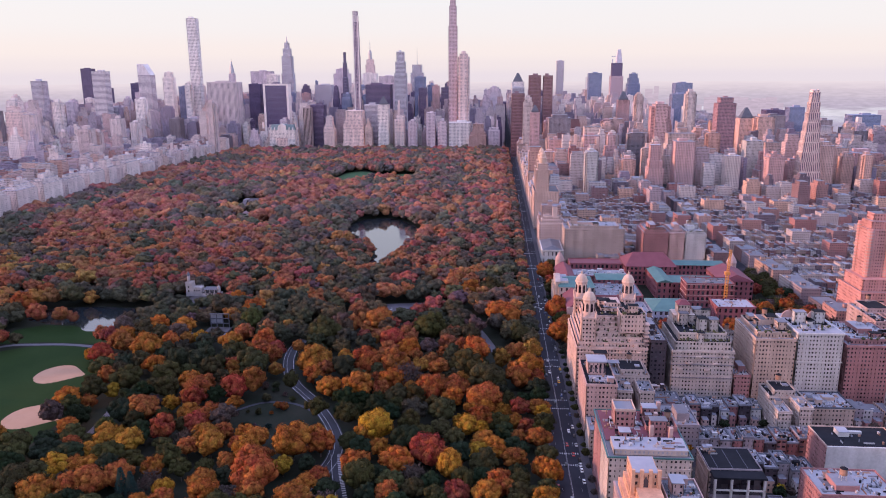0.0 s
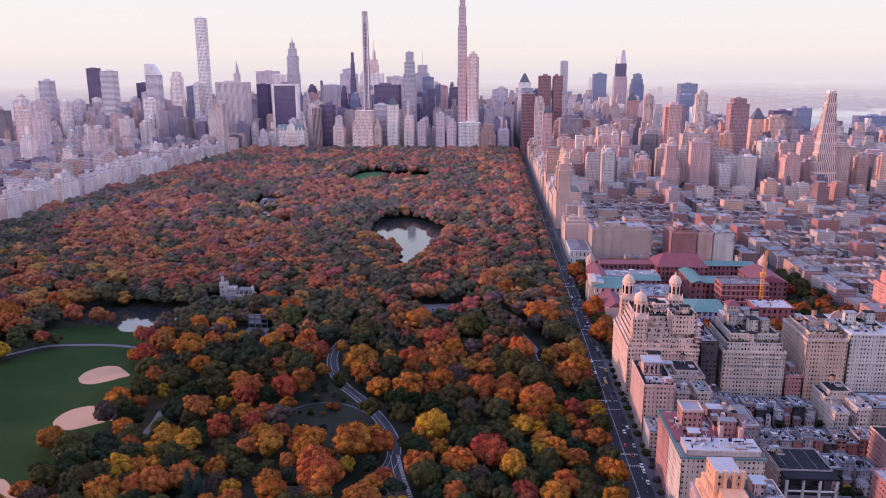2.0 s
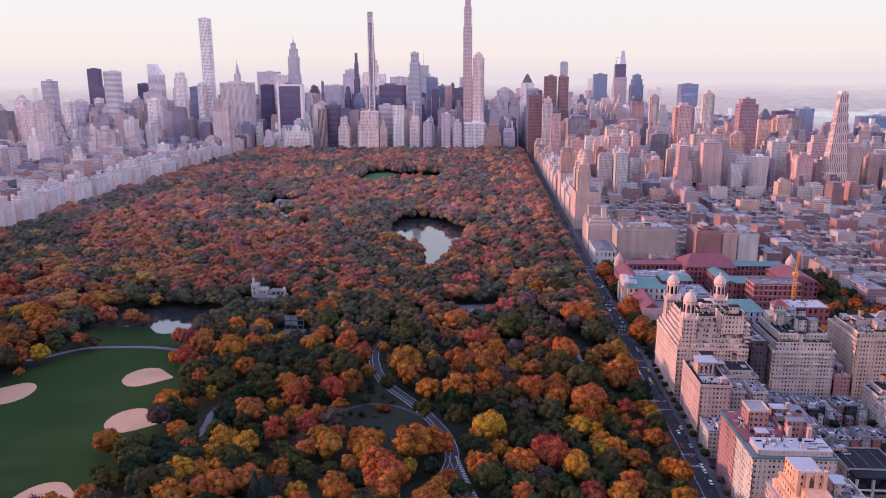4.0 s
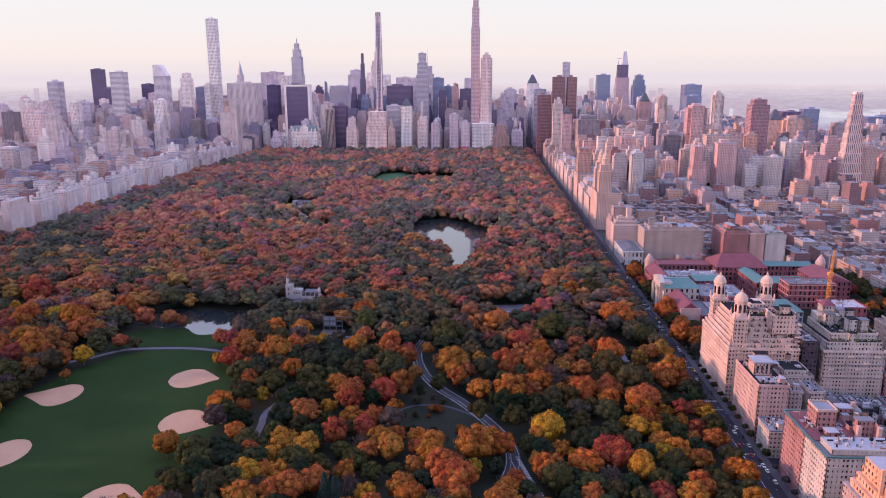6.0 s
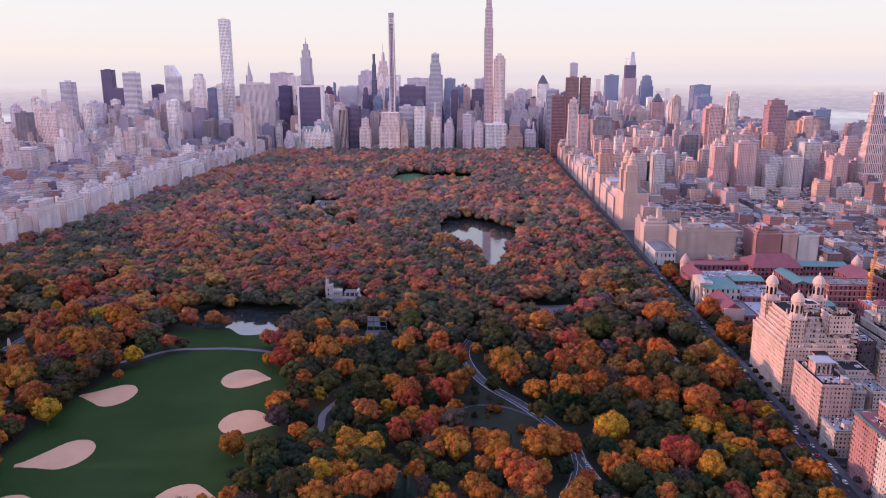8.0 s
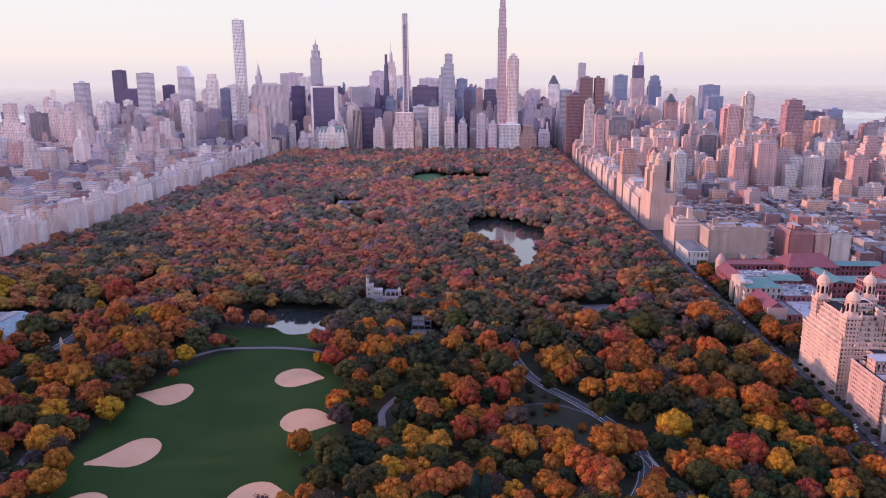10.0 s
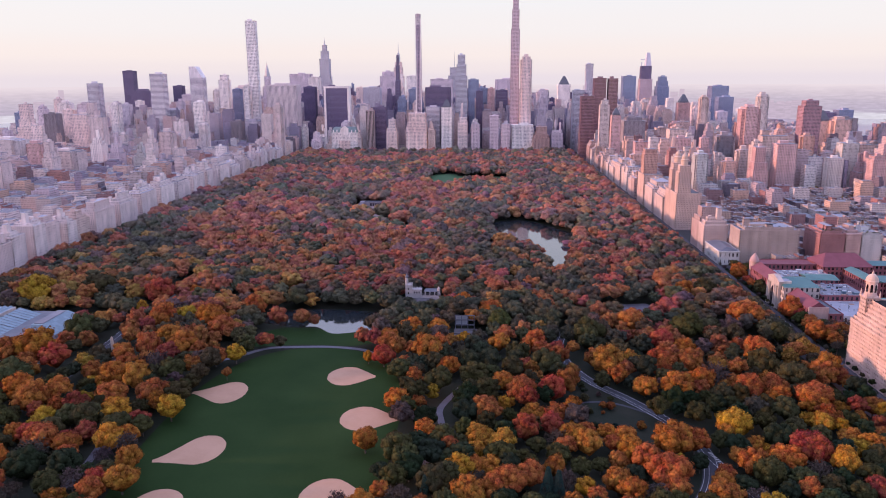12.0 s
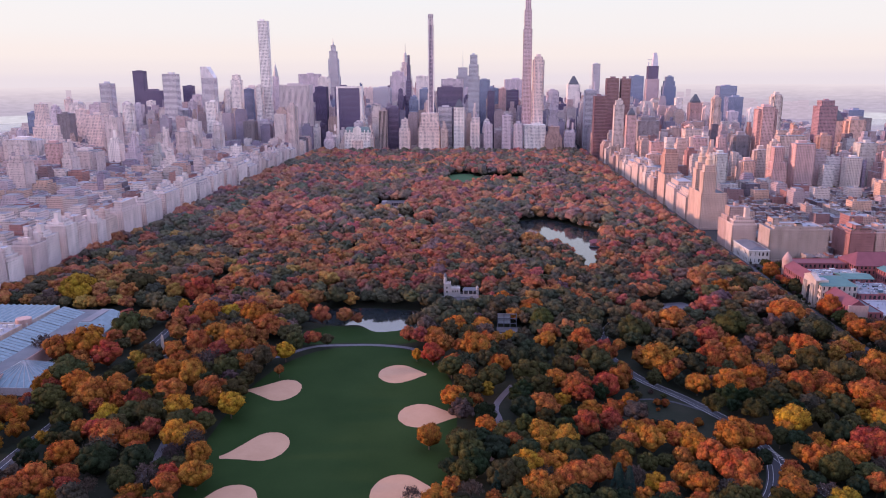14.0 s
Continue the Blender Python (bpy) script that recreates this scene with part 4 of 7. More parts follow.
for _ in range(60):  # shrubs and saplings of the glade
    x, y, r = rng.uniform(-275, -203), rng.uniform(-88, 34), rng.uniform(1.6, 4.2)
    if inside(x, y, GLADE) and not near_line(x, y, DRIVE_W, 7 + r) and not crowded(x, y, r, 0.7):
        grid.setdefault((int(x // 28), int(y // 28)), []).append((x, y, r))
        wood.append((x, y, r, rng.choice(["dark_green", "olive", "brown", "dark_green", "evergreen", "rust"])))
wood.sort(key=lambda q: q[1])
singles = [q for q in wood if -170 < q[1] < 0 and -640 < q[0]][: max(0, 296 - len(placed))]
chosen = set(singles)
for q in singles:
    tree(*q)

# the rest of the wood, one sheet of crowns
SETS = [[crown_arrays(20 + i, 15, 300, ICO1, 0.08, 0.9, 0.7, (0.2, 0.36)) for i in range(8)], [crown_arrays(40 + i, 11, 90, ICO1, 0.09, 0.9, 0.76, (0.22, 0.38)) for i in range(8)], [crown_arrays(60 + i, 8, 24, ICO1, 0.12, 0.85, 0.8, (0.28, 0.44)) for i in range(8)]]
WV, WF, WT, wk = [], [], [], 0
for x, y, r, colour in wood:
    if (x, y, r, colour) in chosen:
        continue
    kind = SETS[0] if y < 110 else SETS[1] if y < 560 else SETS[2]
    v, f = kind[rng.randrange(len(kind))]
    a = rng.uniform(0, 6.28)
    ca, sa = math.cos(a), math.sin(a)
    tall = rng.uniform(0.9, 1.2) if y < 150 else rng.uniform(0.75, 1.0)
    w = np.stack([(v[:, 0] * ca - v[:, 1] * sa) * r + x, (v[:, 0] * sa + v[:, 1] * ca) * r + y, v[:, 2] * r * tall + r * 0.62 + (rng.uniform(2.0, 7.5 if y < 300 else 5.5) if r > 5 else 0.6)], 1)
    WV.append(w)
    WF.append(f + wk)
    wk += len(v)
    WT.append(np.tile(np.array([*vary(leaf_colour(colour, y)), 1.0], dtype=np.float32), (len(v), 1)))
woods_me = fast_mesh("woods", np.concatenate(WV), np.concatenate(WF), MAT["leaf_stuff"])
at = woods_me.attributes.new("tint", "FLOAT_COLOR", "POINT")
at.data.foreach_set("color", np.concatenate(WT).ravel())
tagged(new("woods", woods_me), "dense park wood in mixed autumn colours", "wood", "", "stuff")

print("trees", len(wood), len(placed), "triangles", len(woods_me.polygons))

TOWERS = []  # name, west-east extent, front, height, wall, top
TOWERS += [
    ("glass_slab", -1677, -1638, 1965, 225, "glass_pale", "flat"),
    ("dark_tower", -1859, -1815, 2605, 273, "glass_violet", "flat"),
    ("dark_tower", -1763, -1676, 2460, 193, "glass_violet", "flat"),
    ("striped_tower", -1450, -1406, 1950, 256, "band_white", "flat"),
    ("dark_tower", -1657, -1617, 2630, 211, "glass_violet", "flat"),
    ("slant_tower", -1414, -1367, 2205, 283, "band_white", "slant"),
    ("brick_tower", -1255, -1221, 2060, 252, "stone_pale", "crown"),
    ("grid_tower", -1132, -1100, 2007, 428, "grid_white", "flat"),
    ("stone_tower", -1143, -1120, 1975, 216, "stone_pale", "crown"),
    ("stone_slab", -1055, -954, 1950, 219, "rib_white", "flat"),
    ("hotel_tower", -968, -938, 1700, 160, "stone_warm", "crown"),
    ("office_slab", -1227, -1132, 2930, 260, "stone_violet", "flat"),
    ("office_tower", -1101, -1053, 2764, 244, "stone_pale", "flat"),
    ("dark_tower", -976, -935, 2140, 210, "glass_violet", "flat"),
    ("dark_tower", -899, -850, 2110, 210, "glass_violet", "flat"),
    ("slim_tower", -710, -684, 1862, 139, "rib_warm", "flat"),
    ("dark_tower", -696, -650, 1900, 146, "glass_violet", "flat"),
    ("stone_tower", -646, -610, 1866, 114, "stone_warm", "stepped"),
    ("stone_tower", -754, -691, 2543, 265, "stone_violet", "crown"),
    ("dark_tower", -658, -613, 2180, 136, "glass_violet", "flat"),
]
TOWERS += [
    ("dark_tower", -610, -573, 2260, 199, "glass_blue", "flat"),
    ("hotel_tower", -582, -513, 1862, 133, "stone_warm", "stepped"),
    ("dark_tower", -528, -444, 1995, 208, "glass_violet", "flat"),
    ("brown_tower", -532, -448, 2320, 235, "stone_violet", "flat"),
    ("glass_tower", -425, -386, 1961, 313, "glass_pale", "notch"),
    ("hotel_tower", -468, -433, 1864, 147, "stone_pale", "pyramid"),
    ("hotel_tower", -415, -383, 1866, 160, "stone_warm", "stepped"),
    ("glass_tower", -388, -349, 2234, 233, "glass_blue", "flat"),
    ("office_tower", -282, -206, 2670, 232, "stone_violet", "flat"),
    ("dark_tower", -288, -245, 2200, 195, "glass_dark", "flat"),
    ("glass_tower", -342, -303, 2300, 197, "glass_blue", "flat"),
    ("slim_tower", -245, -217, 1940, 501, "glass_rose", "notch"),
    ("stone_tower", -214, -177, 1920, 304, "stone_warm", "crown"),
    ("stone_block", -241, -172, 1868, 90, "stone_pale", "flat"),
    ("stone_tower", -174, -120, 1850, 91, "stone_rose", "stepped"),
    ("stone_tower", -312, -283, 1862, 121, "stone_violet", "flat"),
    ("stone_tower", -371, -342, 1862, 96, "stone_violet", "flat"),
    ("pyramid_tower", -28, 22, 2560, 211, "stone_pale", "pyramid"),
    ("glass_tower", 244, 284, 3752, 314, "glass_pale", "flat"),
    ("twin_tower", 10, 47, 1830, 236, "glass_bronze", "flat"),
]
TOWERS += [
    ("twin_tower", 54, 83, 1830, 235, "glass_bronze", "flat"),
    ("bronze_tower", -45, -7, 1700, 185, "glass_bronze", "flat"),
    ("lattice_tower", -36, 2, 1980, 197, "glass_pale", "flat"),
    ("apartment_tower", -17, 9, 1520, 178, "stone_pale", "crown"),
    ("apartment_tower", -2, 22, 1420, 143, "brick_rose", "pyramid"),
    ("office_slab", 369, 433, 3300, 245, "glass_blue", "flat"),
    ("glass_tower", 629, 696, 3700, 242, "glass_blue", "notch"),
    ("glass_slab", 744, 822, 3080, 198, "glass_blue", "flat"),
    ("apartment_tower", 430, 461, 1600, 190, "stone_pale", "crown"),
    ("apartment_tower", 436, 478, 1313, 182, "brick_brown", "crown"),
    ("apartment_tower", 267, 311, 1240, 170, "brick_rose", "crown"),
    ("apartment_tower", 302, 340, 1950, 157, "brick_rose", "pyramid"),
    ("apartment_tower", 328, 355, 1800, 179, "stone_warm", "crown"),
    ("apartment_slab", 56, 115, 1560, 130, "stone_violet", "crown"),
    ("apartment_tower", 123, 175, 1330, 117, "stone_warm", "stepped"),
    ("apartment_tower", 115, 150, 1230, 99, "brick_rose", "flat"),
    ("apartment_tower", 600, 658, 2500, 161, "glass_blue", "flat"),
    ("apartment_tower", 574, 627, 1460, 129, "brick_orange", "crown"),
    ("apartment_tower", 543, 587, 1020, 103, "brick_orange", "crown"),
    ("apartment_tower", 446, 480, 1330, 175, "brick_brown", "crown"),
]
TOWERS += [
    ("apartment_tower", 151, 190, 1180, 109, "brick_rose", "stepped"),
    ("apartment_tower", 218, 257, 1250, 104, "stone_violet", "flat"),
    ("apartment_tower", 283, 357, 1150, 114, "stone_warm", "stepped"),
    ("apartment_tower", 281, 321, 1050, 101, "brick_rose", "flat"),
    ("apartment_tower", 542, 581, 1480, 124, "brick_orange", "pyramid"),
    ("apartment_tower", 446, 481, 1120, 97, "stone_white", "flat"),
    ("apartment_tower", 451, 490, 1050, 85, "brick_red", "stepped"),
    ("apartment_tower", 634, 686, 1560, 127, "stone_violet", "flat"),
    ("apartment_tower", 837, 871, 1700, 107, "stone_violet", "flat"),
    ("apartment_tower", 847, 883, 1600, 99, "stone_violet", "stepped"),
    ("apartment_tower", 852, 888, 1500, 94, "stone_violet", "stepped"),
    ("apartment_tower", 700, 776, 1200, 63, "brick_rose", "flat"),
    ("office_slab", 976, 1030, 2300, 118, "glass_blue", "flat"),
    ("office_slab", 1109, 1201, 2100, 100, "glass_blue", "flat"),
    ("office_slab", 860, 923, 2200, 113, "glass_violet", "flat"),
    ("office_slab", 746, 824, 3100, 195, "glass_blue", "flat"),
    ("apartment_tower", -1562, -1513, 1640, 136, "brick_rose", "flat"),
    ("apartment_tower", -1473, -1436, 1580, 131, "brick_orange", "flat"),
    ("apartment_tower", -1647, -1599, 1500, 176, "brick_rose", "stepped"),
    ("apartment_tower", -1574, -1542, 1900, 156, "stone_white", "flat"),
]
TOWERS += [
    ("apartment_tower", -1583, -1553, 2000, 154, "stone_violet", "flat"),
    ("apartment_tower", -1870, -1824, 2100, 157, "stone_pale", "flat"),
    ("apartment_tower", -1770, -1723, 2050, 153, "stone_violet", "flat"),
    ("apartment_tower", -1445, -1386, 2000, 135, "glass_pale", "flat"),
    ("apartment_tower", -1298, -1262, 1750, 110, "stone_pale", "flat"),
    ("apartment_tower", -1309, -1276, 1950, 164, "stone_pale", "flat"),
    ("apartment_tower", -1528, -1491, 2400, 178, "stone_violet", "flat"),
    ("apartment_tower", -1344, -1293, 2100, 110, "glass_violet", "flat"),
    ("apartment_tower", -1366, -1338, 2300, 196, "stone_pale", "flat"),
    ("apartment_tower", -1151, -1114, 1850, 104, "stone_violet", "flat"),
    ("office_slab", -1353, -1294, 2500, 204, "stone_rose", "flat"),
    ("office_slab", -1187, -1149, 2350, 210, "stone_violet", "flat"),
    ("office_slab", -1145, -1083, 1950, 99, "stone_violet", "flat"),
    ("office_slab", -811, -744, 2450, 203, "glass_pale", "flat"),
    ("office_slab", -661, -603, 2700, 247, "stone_pale", "flat"),
    ("office_slab", -522, -476, 1930, 145, "glass_pale", "flat"),
    ("office_slab", -122, -73, 2450, 190, "stone_violet", "flat"),
    ("office_slab", -87, -53, 2300, 141, "glass_violet", "flat"),
    ("apartment_tower", -1589, -1541, 1450, 120, "brick_rose", "stepped"),
    ("apartment_tower", -1742, -1701, 1800, 131, "stone_violet", "flat"),
]
TOWERS += [
    ("apartment_tower", -1401, -1366, 1150, 92, "brick_red", "flat"),
    ("apartment_tower", -1194, -1165, 1250, 87, "stone_white", "stepped"),
    ("apartment_block", -1346, -1274, 1130, 76, "stone_warm", "flat"),
    ("apartment_block", -1607, -1518, 1300, 89, "stone_pale", "flat"),
]

# ---- the city ----
WALL_TINTS = [(0.50, 0.42, 0.42), (0.60, 0.51, 0.50), (0.42, 0.22, 0.20), (0.34, 0.16, 0.16), (0.50, 0.33, 0.30), (0.62, 0.56, 0.57), (0.25, 0.15, 0.165), (0.42, 0.33, 0.37), (0.17, 0.13, 0.165), (0.58, 0.38, 0.31)]
ROOF_MATS = ["roof", "roof_white"]
crng = random.Random(21)


def water_tank(e, x, y, z):
    t = part("water_tank", drum(x, y, z + 3, z + 6.4, 1.9, 1.8), "tank", e, "wooden rooftop water tank on legs")
    part("tank_lid", drum(x, y, z + 6.402, z + 7.6, 2.0, 0.1), "roof_black", t, "dark conical lid")
    part("leg_frame", join(*[box(x + a - 0.15, x + a + 0.15, y + b - 0.15, y + b + 0.15, z, z + 3) for a in (-1.2, 1.2) for b in (-1.2, 1.2)], box(x - 1.4, x + 1.4, y - 1.4, y + 1.4, z + 2.7, z + 2.98)), "metal", t)
    return t


def terraced(e, a, b, h, wall, roof, y, g, low=(0.72, 0.8)):
    """Upper storeys that step back unevenly, side by side, with a tank house and plant above."""
    x0, x1, y0, y1, z = -a, a, -b, b, 0
    top = h * g.uniform(*low)
    n = g.randint(3, 4)
    for i in range(n):
        storeys(e, x0, x1, y0, y1, z, top, wall)
        if y < 1850:
            part("terrace", box(x0 + 0.5, x1 - 0.5, y0 + 0.5, y1 - 0.5, top + 0.004, top + 0.2), roof, e)
        if y < 700:
            part("parapet", rim(x0 - 0.1, x1 + 0.1, y0 - 0.1, y1 + 0.1, top + 0.002), wall, e)
        z = top
        top += (h - top) / (n - i) if i < n - 2 else (h - top)
        x0, x1 = x0 + g.choice((1.2, 3, 5)), x1 - g.choice((1.2, 3, 5))
        y0, y1 = y0 + g.choice((1.2, 3, 6)), y1 - g.choice((1.2, 3, 6))
        if x1 - x0 < 5 or y1 - y0 < 5:
            break
    cx, cy = g.uniform(-0.3, 0.3) * a, g.uniform(-0.4, 0.4) * b
    part("tank_house", box(cx - 3, cx + 3, cy - 3.5, cy + 3.5, h * 0.8, h + 5), wall, e)
    if y < 1000:
        part("tank_house_roof", box(cx - 3.2, cx + 3.2, cy - 3.7, cy + 3.7, h + 5.004, h + 5.4), "roof_white", e)
    for _ in range(2 if y < 900 else 1):
        px, py = g.uniform(-0.8, 0.5) * a, g.uniform(-0.8, 0.6) * b
        part("penthouse", box(px, px + g.uniform(3, 7), py, py + g.uniform(3, 8), h * 0.7, h * g.uniform(0.86, 0.98)), wall, e)
    return e


def building(name, x0, x1, y0, y1, h, wall, label, style="flat", roof=None, tank=False, group="", category="building", g=crng):
    cx, cy = (x0 + x1) / 2, (y0 + y1) / 2
    e = thing(name, (cx, cy, 0), label, category, group)
    a, b = (x1 - x0) / 2, (y1 - y0) / 2
    roof = roof or g.choice(ROOF_MATS)
    rim_mat = wall if h > 20 else "roof"
    if style == "stepped":
        cuts = [(0.72, 1.0), (0.86, 0.78), (0.94, 0.56), (1.0, 0.36)]
    elif style == "crown":
        cuts = [(0.93, 1.0), (1.0, 0.72)]
    elif style == "notch":
        cuts = [(0.78, 1.0), (0.9, 0.82), (1.0, 0.62)]
    elif style == "tall":
        cuts = [(0.93, 1.0), (1.0, 0.82)]
    else:
        cuts = [(1.0, 1.0)]
    if style == "penthouse":
        return terraced(e, a, b, h, wall, roof, y0, g, (0.64, 0.8))
    if style == "stepped" and a > 7 and b > 7:
        return terraced(e, a, b, h - 5, wall, roof, y0, g, (0.5, 0.68))
    z = 0
    if style == "slant":
        storeys(e, -a, a, -b, b, 0, h * 0.86, wall)
        part("roof", ([(-a, -b, h * 0.86), (a, -b, h * 0.86), (a, b, h * 0.86), (-a, b, h * 0.86), (-a, -b, h), (-a, b, h), (0, -b, h), (0, b, h)], [(0, 1, 6, 4), (1, 2, 7, 6), (2, 3, 5, 7), (3, 0, 4, 5), (4, 6, 7, 5)]), wall, e, "slanting top")
        return e
    if h > 55 and y0 < 2750 and style in ("flat", "crown") and min(a, b) > 8 and wall.split("_")[0] not in ("glass", "grid", "band", "rib") and g.random() < 0.6:  # cross-shaped plan
        i, j = g.uniform(0.62, 0.78), g.uniform(0.6, 0.8)
        storeys(e, -a, a, -b * j, b * j, 0, h * 0.97, wall)
        storeys(e, -a * i, a * i, -b, b, 0, h, wall)
        part("roof", join(box(-a + 0.5, a - 0.5, -b * j + 0.5, b * j - 0.5, h * 0.97 + 0.004, h * 0.97 + 0.2), box(-a * i + 0.5, a * i - 0.5, -b + 0.5, b - 0.5, h + 0.004, h + 0.2)), roof, e)
        part("bulkhead", box(-a * 0.4, a * 0.35, -b * 0.4, b * 0.5, h + 0.1, h + g.uniform(4, 9)), wall, e)
        return e
    for top, k in cuts:
        storeys(e, -a * k, a * k, -b * k, b * k, z, top * h, wall)
        z = top * h
        if k == cuts[-1][1] and style == "pyramid":
            continue
        if y0 < 1850:
            part("roof", box(-a * k + 0.5, a * k - 0.5, -b * k + 0.5, b * k - 0.5, z + 0.004, z + 0.2), roof, e)
        if y0 < 900:
            part("parapet", rim(-a * k - 0.1, a * k + 0.1, -b * k - 0.1, b * k + 0.1, z + 0.002), rim_mat, e)
    k = cuts[-1][1]
    if style == "pyramid":
        part("spire", join(box(-a * 0.75, a * 0.75, -b * 0.75, b * 0.75, h, h + 4), box(-a * 0.75, a * 0.75, -b * 0.75, b * 0.75, h + 4, h + 4 + a * 1.2, (a * 0.6, b * 0.6))), "slate", e, "pyramid roof")
        return e
    if min(a, b) * k > (2.4 if y0 < 60 else 4):
        w, d = a * k * g.uniform(0.3, 0.5), b * k * g.uniform(0.3, 0.5)
        ox, oy = g.uniform(-0.25, 0.25) * a * k, g.uniform(-0.2, 0.3) * b * k
        hh = g.uniform(3, 6.5)
        if h < 20:
            w, d, hh = w * 0.6, d * 0.5, g.uniform(1.2, 2.6)
        part("bulkhead", box(ox - w, ox + w, oy - d, oy + d, z + 0.1, z + hh), wall, e)
        if y0 > 700:
            return e
        part("bulkhead_roof", box(ox - w + 0.3, ox + w - 0.3, oy - d + 0.3, oy + d - 0.3, z + hh, z + hh + 0.2), roof, e)
        if tank:
            water_tank(e, ox, oy, z + hh)
        if y0 < 60 and x0 < 240:
            fittings(e, -a * k + 1, a * k - 1, -b * k + 1, b * k - 1, z + 0.15, int(a * b / 5) + 6, g)
        for _ in range(2 if y0 < 700 else 1):
            px, py = g.uniform(-0.75, 0.7) * a * k, g.uniform(-0.75, 0.7) * b * k
            s = g.uniform(0.7, 2.3)
            part("roof_unit", box(px, px + s * g.uniform(0.8, 2), py, py + s, z + 0.15, z + 0.2 + s * g.uniform(0.5, 1.2)), g.choice(["metal", "roof_black", "metal", "roof_white", "tank"]), e)
    return e


def roof_clutter(e, x0, x1, y0, y1, z, n, wall, g=crng):
    """Bulkheads, plant, ducts and felt patches on a flat roof."""
    w, d = x1 - x0, y1 - y0
    if w < 5 or d < 5:
        return
    fittings(e, x0, x1, y0, y1, z + 0.15, n * 3, g)
    for i in range((n + 1) // 2):
        k = g.random()
        x, y = g.uniform(x0 + 1, x1 - 3), g.uniform(y0 + 1, y1 - 3)
        if k < 0.18:
            a, b, c = g.uniform(2.2, 4.2), g.uniform(2.2, 4.2), g.uniform(2.4, 4.4)
            a, b = min(a, x1 - x), min(b, y1 - y)
            part("bulkhead", box(x, x + a, y, y + b, z + 0.1, z + c), wall, e)
            part("bulkhead_roof", box(x - 0.15, x + a + 0.15, y - 0.15, y + b + 0.15, z + c + 0.003, z + c + 0.2), g.choice(["roof", "roof_black", "roof_white"]), e)
        elif k < 0.55:
            s = g.uniform(0.6, 1.7)
            part("roof_unit", box(x, x + s, y, y + s * g.uniform(0.7, 1.3), z + 0.15, z + 0.3 + s), g.choice(["metal", "metal", "roof_white", "roof_black"]), e)
        elif k < 0.72:
            a, b = (g.uniform(3, w * 0.5), 0.5) if g.random() < 0.5 else (0.5, g.uniform(3, d * 0.5))
            part("duct", box(x, min(x + a, x1), y, min(y + b, y1), z + 0.3, z + 0.85), "metal", e)
        elif k < 0.9:
            a, b = g.uniform(2, w * 0.4), g.uniform(2, d * 0.4)
            part("roof_patch", box(x, min(x + a, x1 - 0.6), y, min(y + b, y1 - 0.6), z + 0.18, z + 0.215 + 0.004 * i), g.choice(["roof", "roof_black", "roof_white", "roof_red"]), e)
        elif k < 0.96:
            part("chimney", box(x, x + 0.9, y, y + 1.3, z + 0.1, z + g.uniform(2, 4)), "brick_rose", e)
        else:
            part("planter_shrub", lathe(x, y, [(0.3, z + 0.2), (0.9, z + 0.9), (0.7, z + 1.7), (0.1, z + 2.1)], 6), "shrub", e)


def fittings(e, x0, x1, y0, y1, z, n, g=crng):
    """Vents, pipes, hatches, rails and skylights, too small to lift off singly."""
    bits = {"metal": [], "roof_black": [], "roof_white": [], "tank": [], "roof": []}
    for _ in range(n):
        x, y, k = g.uniform(x0, x1 - 1), g.uniform(y0, y1 - 1), g.random()
        m = g.choice(list(bits))
        if k < 0.5:
            s, t = g.uniform(0.4, 1.3), g.uniform(0.4, 1.5)
            b = box(x, x + s, y, y + t, z, z + g.uniform(0.5, 1.6))
        elif k < 0.72:
            s = g.uniform(2, 7)
            b = box(x, min(x1, x + s), y, y + 0.3, z, z + 0.8) if g.random() < 0.5 else box(x, x + 0.3, y, min(y1, y + s), z, z + 0.8)
        elif k < 0.88:
            b = box(x, min(x1, x + g.uniform(1.5, 5)), y, min(y1, y + g.uniform(1.5, 5)), z, z + 0.06 + 0.02 * g.random())
        else:
            b = drum(x, y, z, z + g.uniform(1.2, 3), 0.3, 0.25, 6)
        bits[m].append(b)
    for m, shapes in bits.items():
        if shapes:
            part("roof_equipment", join(*shapes), m, e)["kind"] = "stuff"


def penthouses(e, x0, x1, y0, y1, z, n, wall, g=crng):
    """A heap of set-back penthouses, stair heads and tank houses with planted terraces."""
    for i in range(n):
        w, d, h = g.uniform(4, 9), g.uniform(4, 9), g.choice((3.1, 3.1, 6.2, 6.2, 9.3))
        x, y = g.uniform(x0, max(x0 + 0.1, x1 - w)), g.uniform(y0, max(y0 + 0.1, y1 - d))
        storeys(e, x, x + w, y, y + d, z - 0.3, z + h, wall)
        part("penthouse_roof", box(x - 0.35, x + w + 0.35, y - 0.35, y + d + 0.35, z + h + 0.004 + i * 0.003, z + h + 0.35), g.choice(["roof_black", "roof_black", "roof", "roof_white"]), e)
        if i % 2:
            part("rail", rim(x - 1.6, x + w + 1.6, y - 1.6, y + d + 1.6, z + 0.1, 1.1, 0.12), "roof_black", e)
    shrubs = []
    for _ in range(n * 4):
        x, y = g.uniform(x0 - 1, x1 + 1), g.choice((y0 - 0.8, y0 + 0.4, g.uniform(y0, y1)))
        s = g.uniform(0.5, 1.3)
        shrubs.append(lathe(x, y, [(0.4 * s, z), (0.9 * s, z + 0.8 * s), (0.7 * s, z + 1.5 * s), (0.1, z + 2 * s)], 6))
    part("terrace_planting", join(*shrubs), "shrub", e)["kind"] = "stuff"
    fittings(e, x0, x1, y0, y1, z + 0.15, n * 7, g)


